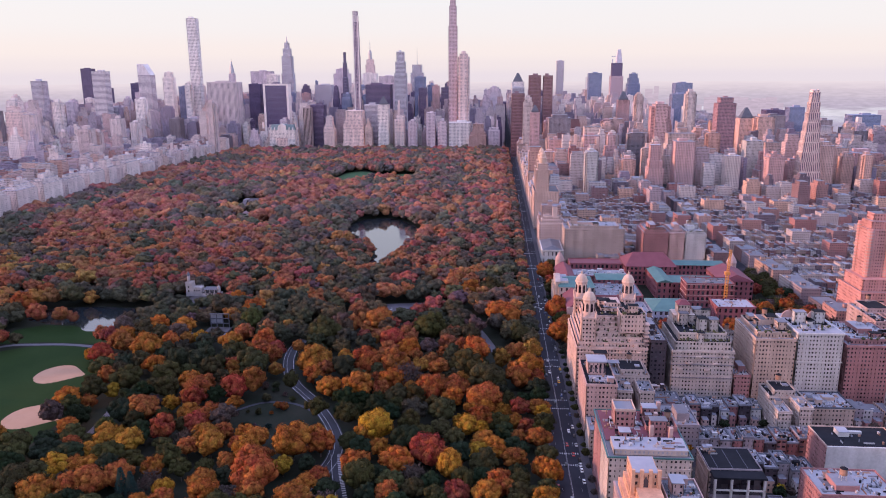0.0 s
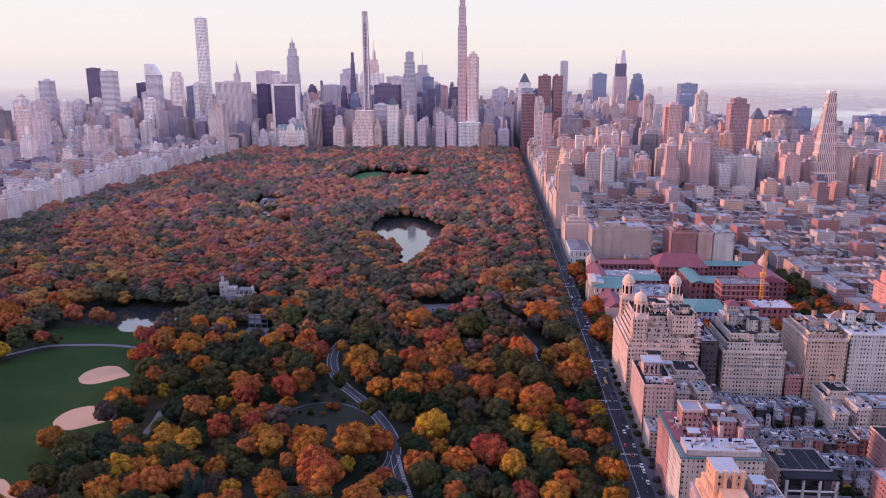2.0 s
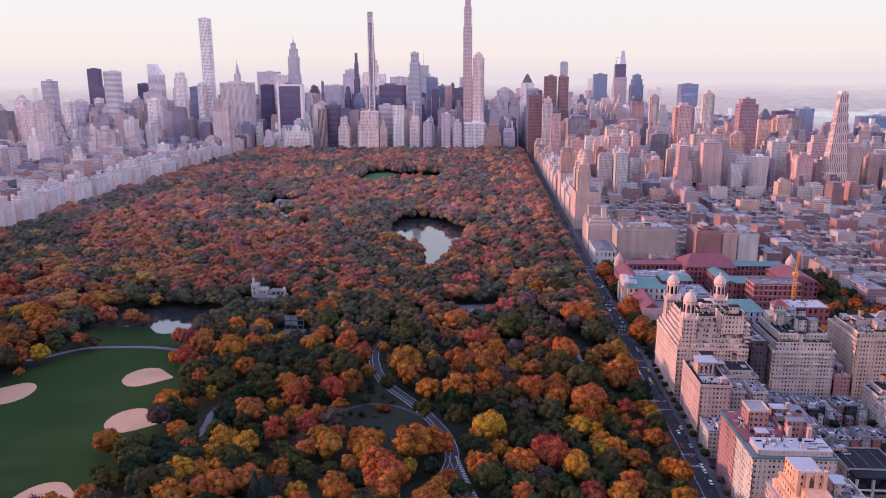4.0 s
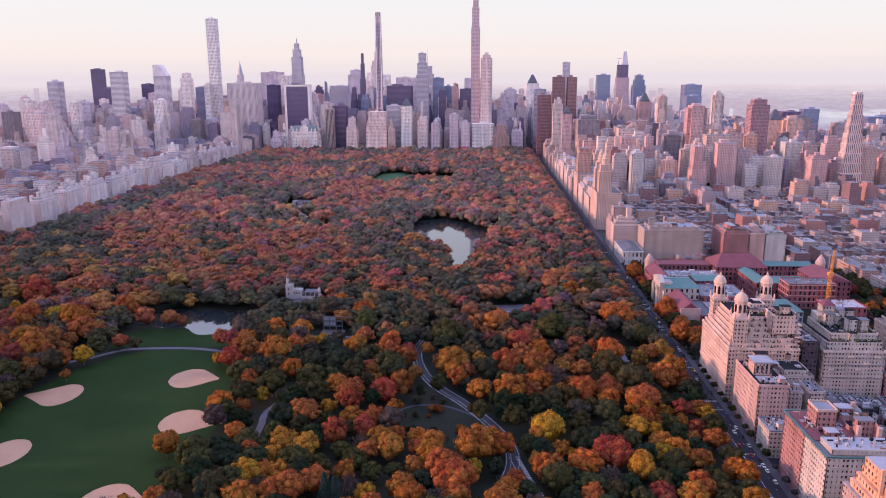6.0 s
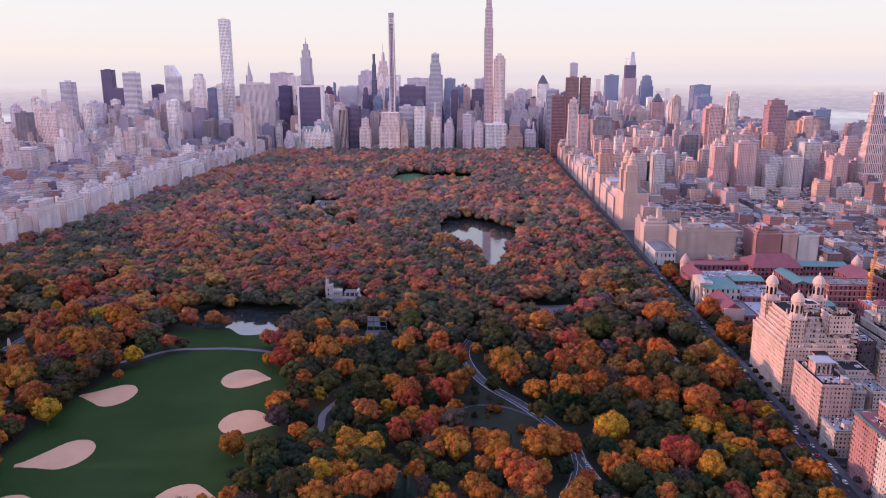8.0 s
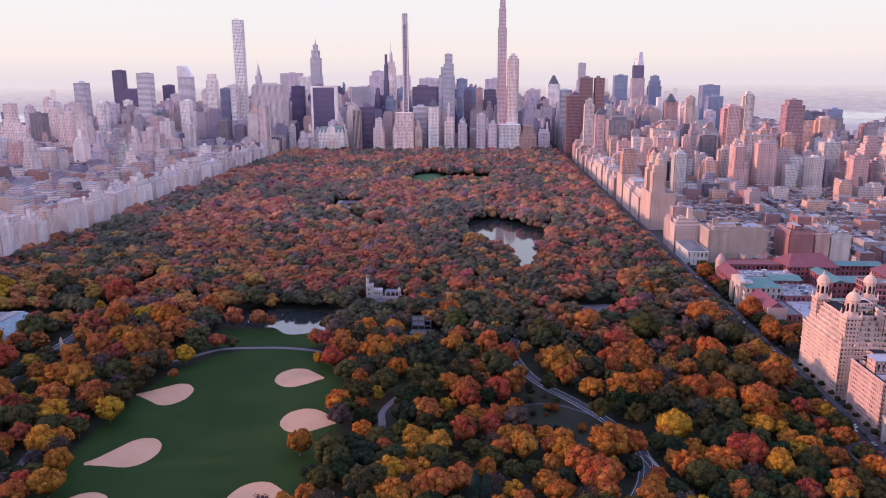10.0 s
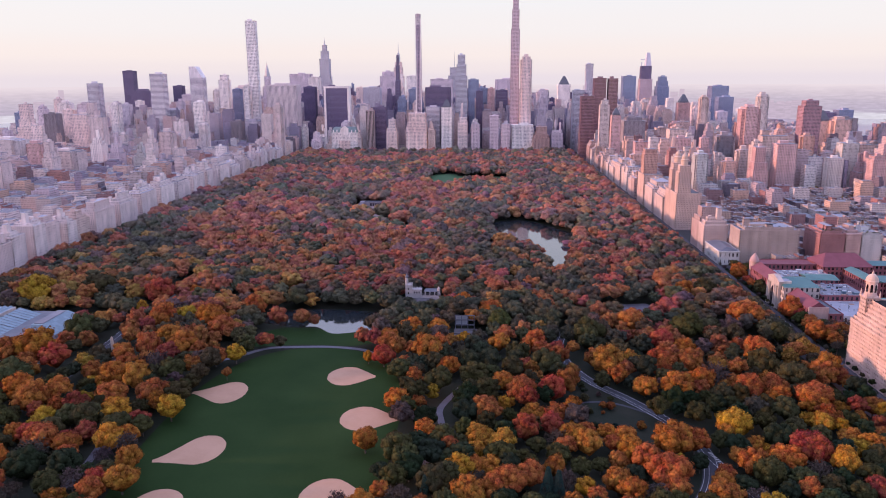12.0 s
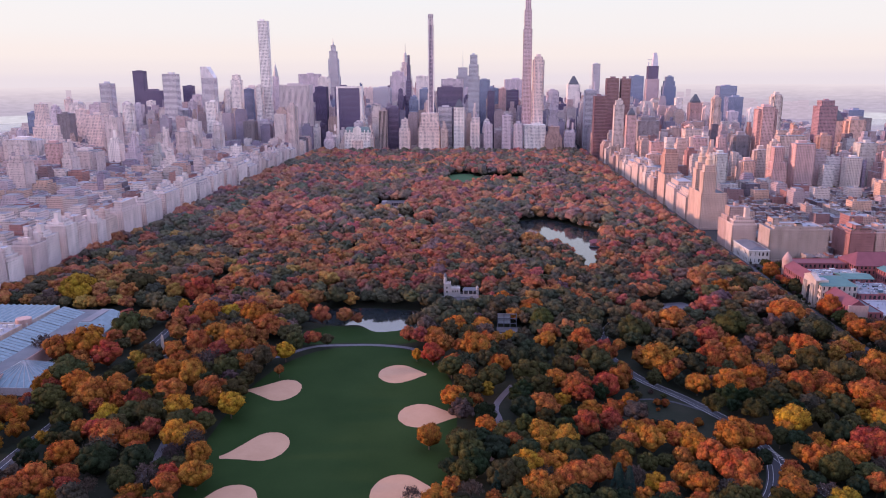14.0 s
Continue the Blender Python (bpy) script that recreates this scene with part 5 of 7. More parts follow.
def court_house(name, x0, x1, y0, y1, h, wall, label, wings=3, roof="roof", step=True, g=crng):
    """An apartment house with light courts cut into its street side and penthouses on its roof."""
    e = thing(name, (0, 0, 0), label, "apartment house")
    back = y0 + (y1 - y0) * 0.45
    tops = [(x0, x1, back, y1, h)]
    court = 4.6
    ww = (x1 - x0 - court * (wings - 1)) / wings
    for i in range(wings):
        a = x0 + i * (ww + court)
        tops.append((a, a + ww, y0, back - 0.02, h - (3.2 * g.randint(0, 1) if step else 0)))
    for a, b, c, d, t in tops:
        storeys(e, a, b, c, d, 0, t, wall)
        part("roof", box(a + 0.4, b - 0.4, c + 0.4, d - 0.4, t + 0.004, t + 0.2), g.choice([roof, roof, "roof_black"]), e)
        part("parapet", rim(a - 0.1, b + 0.1, c - 0.1, d + 0.1, t + 0.002, 1.1, 0.4), wall, e)
        roof_clutter(e, a + 0.8, b - 0.8, c + 0.8, d - 0.8, t, int((b - a) * (d - c) / 38) + 3, wall, g)
    if step:
        a, b = x0 + (x1 - x0) * g.uniform(0.1, 0.3), x1 - (x1 - x0) * g.uniform(0.1, 0.35)
        storeys(e, a, b, back + 2.5, y1 - 2, h + 0.2, h + 3.4, wall)
        part("roof", box(a + 0.3, b - 0.3, back + 2.8, y1 - 2.3, h + 3.404, h + 3.6), "roof_black", e)
        part("parapet", rim(a - 0.1, b + 0.1, back + 2.4, y1 - 1.9, h + 3.402, 0.8, 0.3), wall, e)
        water_tank(e, (a + b) / 2, y1 - 5, h + 3.4)
    part("court_floor", box(x0 + 1, x1 - 1, y0 + 0.5, back, 0.1, 0.5), "roof_black", e)
    return e


KIND_WORDS = {"stone_pale": "pale limestone", "stone_warm": "warm buff stone", "stone_pink": "pink limestone", "stone_rose": "rose stone", "stone_violet": "grey stone", "stone_white": "white brick", "brick_rose": "rose brick", "brick_red": "red brick", "brick_brown": "brown brick", "brick_orange": "orange brick", "brick_tan": "tan brick", "stucco_pink": "pink stucco", "deco_orange": "orange stone", "dark_brick": "dark brick", "avenue_pale": "pale limestone", "avenue_rose": "buff limestone", "east_pale": "pale limestone", "east_rose": "rose limestone", "tower_brick": "rose brick", "tower_orange": "orange brick", "tower_brown": "brown brick", "tower_pale": "pale stone", "tower_rose": "rose stone", "tower_violet": "grey stone", "grid_white": "white square-grid", "band_white": "white banded", "rib_white": "white marble ribbed", "rib_warm": "tan ribbed", "glass_violet": "dark glass", "glass_dark": "black glass", "glass_blue": "blue glass", "glass_pale": "pale glass", "glass_rose": "rose-tinted glass", "glass_bronze": "bronze glass"}
STYLE_WORDS = {"flat": "with a flat roof", "stepped": "with stepped setbacks", "crown": "with a narrower crown", "notch": "with a notched top", "pyramid": "with a pyramid roof", "slant": "with a slanting roof", "penthouse": "with stepped penthouses", "tall": "with a set-back top"}
TAKEN = []
for name, x0, x1, y, h, wall, style in TOWERS:
    # Past these distances walls swap to copies paled for haze.
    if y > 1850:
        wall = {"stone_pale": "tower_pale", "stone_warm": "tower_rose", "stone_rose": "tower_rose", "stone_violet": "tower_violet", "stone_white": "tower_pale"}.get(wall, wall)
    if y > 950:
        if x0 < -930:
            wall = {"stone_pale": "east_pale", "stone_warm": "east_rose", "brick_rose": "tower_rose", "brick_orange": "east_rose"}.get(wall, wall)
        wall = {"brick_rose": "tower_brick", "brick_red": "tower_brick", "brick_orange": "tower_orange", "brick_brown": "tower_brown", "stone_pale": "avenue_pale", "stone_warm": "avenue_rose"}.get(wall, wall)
    deep = min(60, max(22, (x1 - x0) * 0.9))
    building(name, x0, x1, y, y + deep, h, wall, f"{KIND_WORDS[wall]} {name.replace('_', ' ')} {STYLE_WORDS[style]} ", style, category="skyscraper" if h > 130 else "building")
    TAKEN.append((x0 - 3, x1 + 3, y - 3, y + deep + 3))


def taken(x0, x1, y0, y1):
    return any(x0 < b and x1 > a and y0 < d and y1 > c for a, b, c, d in TAKEN)


COURT = [  # extent, height, wall, wings, roof, label
    (-8, 16, -52, -11, 36, "brick_tan", 2, "roof", "tan apartment house with roof sheds and awnings"),
    (86, 108, 58, 74, 30, "stone_pale", 2, "roof", "pale rear apartment house"),
    (96, 118, -52, -14, 24, "stone_pale", 2, "roof_white", "pale apartment house with white flat roof"),
    (262, 300, 90, 135, 46, "brick_rose", 3, "roof", "rose brick apartment house past the avenue"),
    (228, 258, 98, 150, 34, "stone_rose", 2, "roof_white", "rose stone apartment house by the green square"),
]
for x0, x1, y0, y1, h, wall, wings, roof, lab in COURT:
    court_house("apartment_house", x0, x1, y0, y1, h, wall, lab, wings, roof)
    TAKEN.append((x0 - 0.5, x1 + 0.5, y0 - 0.5, y1 + 0.5))
NEAR = [
    ("apartment_house", 98, 126.5, 5, 52, 54, "stone_warm", "tall", "buff apartment house with a planted roof terrace"),
    ("apartment_house", 162, 202, 5, 52, 50, "brick_rose", "tall", "red brick apartment house with white roof"),
    ("apartment_block", 0, 76, 428, 468, 46, "brick_tan", "tall", "long tan apartment block of thirteen storeys"),
    ("apartment_house", 98, 129.5, 418, 466, 44, "brick_rose", "tall", "red brick apartment house across the museum"),
    ("apartment_house", 150, 176, 418, 466, 42, "stone_white", "tall", "white apartment house beside the red one"),
    # name, extent, height, wall, top, label
    ("corner_house", -29, -6, -80, -60, 18, "stone_pale", "flat", "low white corner house by the avenue"),
    ("apartment_house", 24, 36, 6, 60, 47, "dark_brick", "flat", "dark brick apartment house in a narrow gap"),
    ("row_house", 22, 37, -9, 5, 12, "dark_brick", "flat", "low dark house with roof skylights"),
    ("apartment_house", 85, 97, 5, 32, 22, "brick_rose", "flat", "rose brick apartment house of seven storeys"),
    ("apartment_house", 120, 150, -40, -14, 19, "stone_warm", "flat", "buff low apartment house with white roof"),
    ("apartment_house", 74, 112, -168, -142, 31, "brick_rose", "flat", "rose brick house with red roof"),
    ("apartment_house", 130, 149.5, 418, 466, 44, "stucco_pink", "crown", "red and white apartment house with gables"),
    ("apartment_tower", 86, 112, 954, 985, 90, "stone_white", "crown", "white apartment tower behind the avenue"),
]
for name, x0, x1, y0, y1, h, wall, style, lab in NEAR:
    e = building(name, x0, x1, y0, y1, h, wall, lab, style, "roof_black" if "black" in lab else "roof_white" if "white" in lab else None, tank=h > 30, category="building")
    if style == "tall":
        penthouses(e, (x0 - x1) / 2 + 4, (x1 - x0) / 2 - 4, (y0 - y1) / 2 + 5, (y1 - y0) / 2 - 4, h + 0.2, 4, wall)
    if y1 < 100 or style == "tall":
        roof_clutter(e, (x0 - x1) / 2 + 1, (x1 - x0) / 2 - 1, (y0 - y1) / 2 + 1, (y1 - y0) / 2 - 1, h * 0.93 if style == "tall" else h, 14, wall)
    TAKEN.append((x0 - 0.5, x1 + 0.5, y0 - 0.5, y1 + 0.5))


def pink_house():
    """The apartment house on the corner: a long roof terrace, a tank house and wings."""
    e = thing("corner_apartment_house", (0, 0, 0), "pink corner apartment house with white roof terrace", "apartment house")
    w = "stucco_pink"
    storeys(e, -29, -9, -56, -11, 0, 38.5, w)
    part("roof", box(-28.5, -9.5, -55.5, -11.5, 38.504, 38.7), "roof_black", e)
    part("parapet", rim(-29.1, -8.9, -56.1, -10.9, 38.502, 1.2, 0.5), w, e)
    part("terrace", box(-26, -11, -50, -40, 38.71, 39.1), "roof_white", e, "white roof terrace")
    storeys(e, -26, -14, -38, -26, 38.7, 47.5, w)
    part("tank_house_roof", box(-26.6, -13.4, -38.6, -25.4, 47.5, 48.3), "roof_white", e, "white tank house roof")
    part("tank_house_window", join(*[box(-24.6 + k * 3, -23.2 + k * 3, -38.12, -38.05, 40.5, 45.5) for k in range(4)]), "pane", e)["kind"] = "stuff"
    roof_clutter(e, -27, -11, -24, -13, 38.6, 12, w)
    penthouses(e, -27, -11, -24, -13, 38.7, 3, w)
    roof_clutter(e, -27, -11, -54, -40, 38.9, 8, w)
    part("awning", box(-10, -2, -20, -14, 39.9, 40.2), "roof_white", e)


pink_house()


def pergola_house():
    e = thing("school_building", (0, 0, 0), "buff building with black roof and deep loggia", "building")
    storeys(e, 27, 55, -140, -116, 0, 28, "stone_warm")
    part("roof", box(27.3, 54.7, -139.7, -116.3, 28.004, 28.25), "roof_black", e)
    part("parapet", rim(26.9, 55.1, -140.1, -115.9, 28.002, 0.9, 0.35), "stone_violet", e)
    part("loggia_floor", box(28, 55, -148, -140.1, 0, 14), "stone_violet", e)
    part("loggia_back", box(28.2, 54.8, -141.0, -140.15, 14, 27), "pane", e, "dark glazed back of the loggia")
    for k in range(4):
        part("loggia_pillar", box(28.0 + k * 8.6, 29.2 + k * 8.6, -147.9, -146.6, 14, 27), "stone_white", e)
    part("loggia_beam", box(28, 55, -147.9, -147.2, 20, 20.8), "stone_white", e)
    part("loggia_roof", box(27.6, 55.3, -148.2, -140.15, 27, 28.0), "roof_black", e)
    part("skylight_bar", join(*[box(32 + k * 8, 32.25 + k * 8, -138, -118, 28.26, 28.4) for k in range(3)]), "slate", e)["kind"] = "stuff"
    roof_clutter(e, 28, 36, -124, -117, 28.2, 6, "stone_warm")


pergola_house()


def white_hall():
    e = thing("hall_building", (8, 12, 0), "white-walled hall with black flat roof", "building")
    storeys(e, 94, 138, -121, -95, 0, 27, "brick_rose")
    part("blank_wall", box(93.8, 138.2, -122, -121.06, 0, 27.9), "stone_white", e, "blank whitewashed wall")
    part("roof", box(94.3, 137.7, -120.9, -95.3, 27.004, 27.2), "roof_black", e)
    part("parapet", rim(93.9, 138.1, -121.05, -94.9, 27.002, 0.8, 0.35), "stone_warm", e)
    part("bulkhead", box(106, 112, -108, -101, 27.2, 30), "stone_white", e)
    part("bulkhead_roof", box(105.8, 112.2, -108.2, -100.8, 30.004, 30.3), "roof_white", e)
    part("duct", box(113, 121, -104, -102, 27.2, 28.6), "metal", e)
    fittings(e, 95, 136, -119, -97, 27.2, 16)


white_hall()
TAKEN.append((101, 147, -111, -82))
TAKEN += [(-30, -8, -57, -10), (26, 56, -149, -115)]
TAKEN += [(-30, 24, 4, 72), (38, 86, 4, 56), (126, 161, 4, 56), (-30, 16, -155, -97), (-30, 12, -235, -171), (254, 288, 180, 234), (-30, 12, 600, 712), (-30, 6, 880, 935), (-30, 205, 85, 388), (-30, -2, 405, 478)]

tg = random.Random(33)
def scatter(count, xr, yr, hr, walls, name, label, cat, styles):
    for _ in range(count):
        for _ in range(40):
            w, d = tg.uniform(20, 38), tg.uniform(20, 36)
            x, y = tg.uniform(*xr), tg.uniform(*yr)
            if not taken(x, x + w, y, y + d) and not (-60 < x + w and x < -25):
                break
        else:
            continue
        wall, style = tg.choice(walls), tg.choice(styles)
        building(name, x, x + w, y, y + d, tg.uniform(*hr), wall, f"{KIND_WORDS[wall]} {label} {STYLE_WORDS[style]}", style, category=cat, g=tg)
        TAKEN.append((x - 2, x + w + 2, y - 2, y + d + 2))


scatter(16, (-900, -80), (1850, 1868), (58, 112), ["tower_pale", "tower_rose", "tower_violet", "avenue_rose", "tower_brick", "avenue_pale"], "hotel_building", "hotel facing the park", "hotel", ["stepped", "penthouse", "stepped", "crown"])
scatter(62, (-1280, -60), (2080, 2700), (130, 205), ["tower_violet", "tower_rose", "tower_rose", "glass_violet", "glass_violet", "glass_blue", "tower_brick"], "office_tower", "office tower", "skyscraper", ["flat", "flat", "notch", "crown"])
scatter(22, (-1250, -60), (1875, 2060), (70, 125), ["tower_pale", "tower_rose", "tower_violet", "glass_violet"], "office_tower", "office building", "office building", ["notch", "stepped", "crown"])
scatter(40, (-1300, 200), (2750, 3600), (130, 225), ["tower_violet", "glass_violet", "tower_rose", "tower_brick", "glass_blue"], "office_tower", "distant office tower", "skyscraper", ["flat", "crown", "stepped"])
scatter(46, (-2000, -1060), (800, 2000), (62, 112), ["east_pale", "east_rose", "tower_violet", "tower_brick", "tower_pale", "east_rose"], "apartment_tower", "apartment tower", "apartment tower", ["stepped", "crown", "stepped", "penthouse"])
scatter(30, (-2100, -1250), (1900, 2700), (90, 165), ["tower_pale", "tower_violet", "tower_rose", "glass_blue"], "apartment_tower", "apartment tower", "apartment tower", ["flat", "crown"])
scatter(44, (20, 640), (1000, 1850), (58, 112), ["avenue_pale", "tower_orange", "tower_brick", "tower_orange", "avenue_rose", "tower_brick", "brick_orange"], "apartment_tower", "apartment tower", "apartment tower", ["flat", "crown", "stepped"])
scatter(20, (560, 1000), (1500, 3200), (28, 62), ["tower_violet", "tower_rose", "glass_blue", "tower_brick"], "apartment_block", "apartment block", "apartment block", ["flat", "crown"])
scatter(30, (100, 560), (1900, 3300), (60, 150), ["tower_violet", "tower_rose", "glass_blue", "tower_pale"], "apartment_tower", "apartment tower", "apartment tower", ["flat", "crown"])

town = Batch()


def roof_bits(x0, x1, y0, y1, z, g, tint):
    if x1 - x0 > 9:
        ox = g.uniform(x0 + 1, x1 - 5)
        oy = g.uniform(y0 + 1, max(y0 + 1.1, y1 - 5))
        town.box(ox, ox + g.uniform(3, 6), oy, oy + g.uniform(3, 5), z, z + g.uniform(2.4, 5), tint)
    for _ in range(g.randint(3, 6) if 380 < y0 < 900 and x0 < 600 else g.randint(0, 2) if y0 < 1836 else 0):
        ox, oy = g.uniform(x0 + 0.4, x1 - 2), g.uniform(y0 + 0.4, y1 - 2)
        s = g.uniform(0.7, 1.6)
        town.box(ox, ox + s * g.uniform(0.6, 2.2), oy, oy + s, z, z + s, (0.45, 0.43, 0.45), g.choice((2, 3)), g.choice((1, 2, 3)))


# Wall tints for farther blocks, lightened to carry distance haze.
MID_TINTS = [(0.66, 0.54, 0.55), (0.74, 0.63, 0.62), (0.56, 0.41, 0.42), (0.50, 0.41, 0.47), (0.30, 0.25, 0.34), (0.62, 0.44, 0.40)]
ROW_WALLS = ["stone_violet", "dark_brick", "brick_brown", "stone_white", "brick_red", "dark_brick", "stone_violet"]


def town_house(x0, x1, y0, y1, h, tint, g):
    if taken(x0, x1, y0, y1):
        return
    if -180 < y0 < 60 and 0 < x0 < 150:
        wall = g.choice(ROW_WALLS)
        e = building("row_house" if h < 20 else "apartment_house", x0 + 0.02, x1 - 0.02, y0, y1, h, wall, f"{KIND_WORDS[wall]} row house with flat roof" if h < 20 else f"{KIND_WORDS[wall]} mid-block apartment house", "flat", g=g, group="row houses" if h < 20 else "", category="house")
        return
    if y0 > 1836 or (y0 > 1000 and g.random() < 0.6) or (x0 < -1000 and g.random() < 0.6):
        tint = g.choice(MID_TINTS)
    top = 1 if g.random() < 0.85 else 2
    if h < 20 and x0 > 0:
        tint = tuple(0.7 * q for q in tint)
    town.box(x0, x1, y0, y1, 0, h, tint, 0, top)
    if h > 34 and g.random() < 0.7:
        mx, my = (x1 - x0) * g.uniform(0.08, 0.22), (y1 - y0) * g.uniform(0.08, 0.25)
        town.box(x0 + mx, x1 - mx * g.uniform(0.3, 2), y0 + my, y1 - my, h, h * g.uniform(1.06, 1.2), tint, 0, 1)
    t = 0.4
    town.box(x0, x1, y0, y0 + t, h, h + 0.9, tint, 0, 0)
    town.box(x0, x0 + t, y0 + t, y1, h, h + 0.9, tint, 0, 0)
    roof_bits(x0, x1, y0, y1, h, g, tint)


def zone_height(x, y, g):
    if y > 1836:  # midtown
        if x > 520:
            return g.uniform(10, 34)
        if x > 300 or x < -1700:
            return g.uniform(15, 60)
        return g.uniform(30, 75) if y < 1925 else g.uniform(40, 140) if y < 3000 else g.uniform(25, 90)
    if x > 0:
        if y > 1000:
            return g.choice([g.uniform(18, 40), g.uniform(40, 75), g.uniform(55, 100)])
        return g.choice([g.uniform(10, 14.5)] * 20 + [g.uniform(22, 42) if y > 860 else g.uniform(18, 26) if y > 400 else 14] * (3 if y > 860 else 1))
    return g.choice([g.uniform(15, 24)] * 3 + [g.uniform(28, 45)] * 2 + [g.uniform(40, 65) if x > -1700 else g.uniform(25, 50)])


def fill_block(x0, x1, y0, y1, g, side):
    w = x1 - x0
    mid = (y0 + y1) / 2
    # big houses at both avenue ends, rows of narrow houses between
    ends = min(32, w * 0.3)
    low = side == "west" and mid < 1000
    if low:
        ends = 20
    big = zone_height((x0 + x1) / 2, mid, g)
    for a, b in ((x0, x0 + ends), (x1 - ends, x1)):
        for c, d in ((y0, mid - 1), (mid + 1, y1)):
            h = (g.uniform(30, 52) if mid < 1836 else g.uniform(35, 80) if mid < 1925 and x0 > -1000 else g.uniform(50, 140) if -1700 < x0 < 300 else g.uniform(14, 40) if x0 > 450 else g.uniform(20, 70)) if g.random() < 0.8 else g.uniform(16, 30)
            if low:
                h = g.uniform(14, 21) if g.random() < (0.5 if mid > 880 else 0.9) or mid < -10 else g.uniform(26, 48)
            town_house(a, b, c, d, h, g.choice(WALL_TINTS), g)
    for c, d in ((y0, mid - 5), (mid + 5, y1)):
        x = x0 + ends
        while x < x1 - ends - 4:
            hi = zone_height(x, mid, g)
            step = g.uniform(5.5, 8) if hi < 20 else g.uniform(18, 34)
            e = min(x + step, x1 - ends)
            dd = 3 if hi > 20 else g.uniform(8, 12)
            town_house(x, e, c if c == y0 else c + dd, d if d == y1 else d - dd, hi, g.choice(WALL_TINTS), g)
            if hi < 20 and not taken(x, e, c, d):  # a lower back extension into the yard
                m = x + (e - x) * 0.55
                if d == y1:
                    town.box(x, m, c + dd - g.uniform(3, 7), c + dd - 0.02, 0, hi * g.uniform(0.5, 0.8), g.choice(WALL_TINTS), 0, 1)
                else:
                    town.box(x, m, d - dd + 0.02, d - dd + g.uniform(3, 7), 0, hi * g.uniform(0.5, 0.8), g.choice(WALL_TINTS), 0, 1)
            x = e


def in_wedge(x, y, m=140):
    return -378 - 0.72 * (y + 540) - m < x < -90 + 0.72 * (y + 510) + m


bg = random.Random(5)
for n in range(86, 20, -1):
    y0, y1 = street(n) + 9, street(n - 1) - 9
    for side, aves in (("west", WEST_AVES), ("east", EAST_AVES)):
        for x0, x1 in aves:
            if y0 < -450 or not (in_wedge(x0, y1) or in_wedge(x1, y1)):
                continue
            if side == "west" and x0 < 0 and y0 < 1500:
                x0 = 12 if y0 > 420 else 20
                if 60 < y0 < 380:
                    continue
            if side == "east" and x1 == -935 and y0 < 1760:
                x1 -= 30
            fill_block(x0, x1, y0, y1, bg, side)
    if y0 > 1836 and n > 22:
        for x0, x1 in ((-905, -650), (-625, -360), (-335, -60)):
            fill_block(x0, x1, y0, y1, bg, "mid")
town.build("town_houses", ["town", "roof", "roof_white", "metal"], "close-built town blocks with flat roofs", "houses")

# houses that face the park on both sides
fg = random.Random(11)
for n in range(86, 60, -1):
    y0, y1 = street(n) + 9, street(n - 1) - 9
    cut = [y0, y1] if fg.random() < 0.35 else [y0, y0 + (y1 - y0) * fg.uniform(0.4, 0.6), y1]
    for a, b in zip(cut, cut[1:]):
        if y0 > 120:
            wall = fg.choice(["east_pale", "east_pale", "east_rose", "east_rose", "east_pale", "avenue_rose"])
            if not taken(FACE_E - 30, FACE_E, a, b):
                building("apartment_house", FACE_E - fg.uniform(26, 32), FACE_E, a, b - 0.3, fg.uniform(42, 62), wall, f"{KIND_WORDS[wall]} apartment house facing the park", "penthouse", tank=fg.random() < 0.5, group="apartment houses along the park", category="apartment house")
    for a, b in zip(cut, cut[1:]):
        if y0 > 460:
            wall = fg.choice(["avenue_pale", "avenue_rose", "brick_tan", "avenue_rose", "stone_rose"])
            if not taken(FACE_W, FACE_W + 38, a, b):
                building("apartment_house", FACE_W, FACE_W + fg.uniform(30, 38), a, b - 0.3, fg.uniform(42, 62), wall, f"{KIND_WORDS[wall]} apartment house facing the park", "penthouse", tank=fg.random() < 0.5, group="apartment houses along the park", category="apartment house")

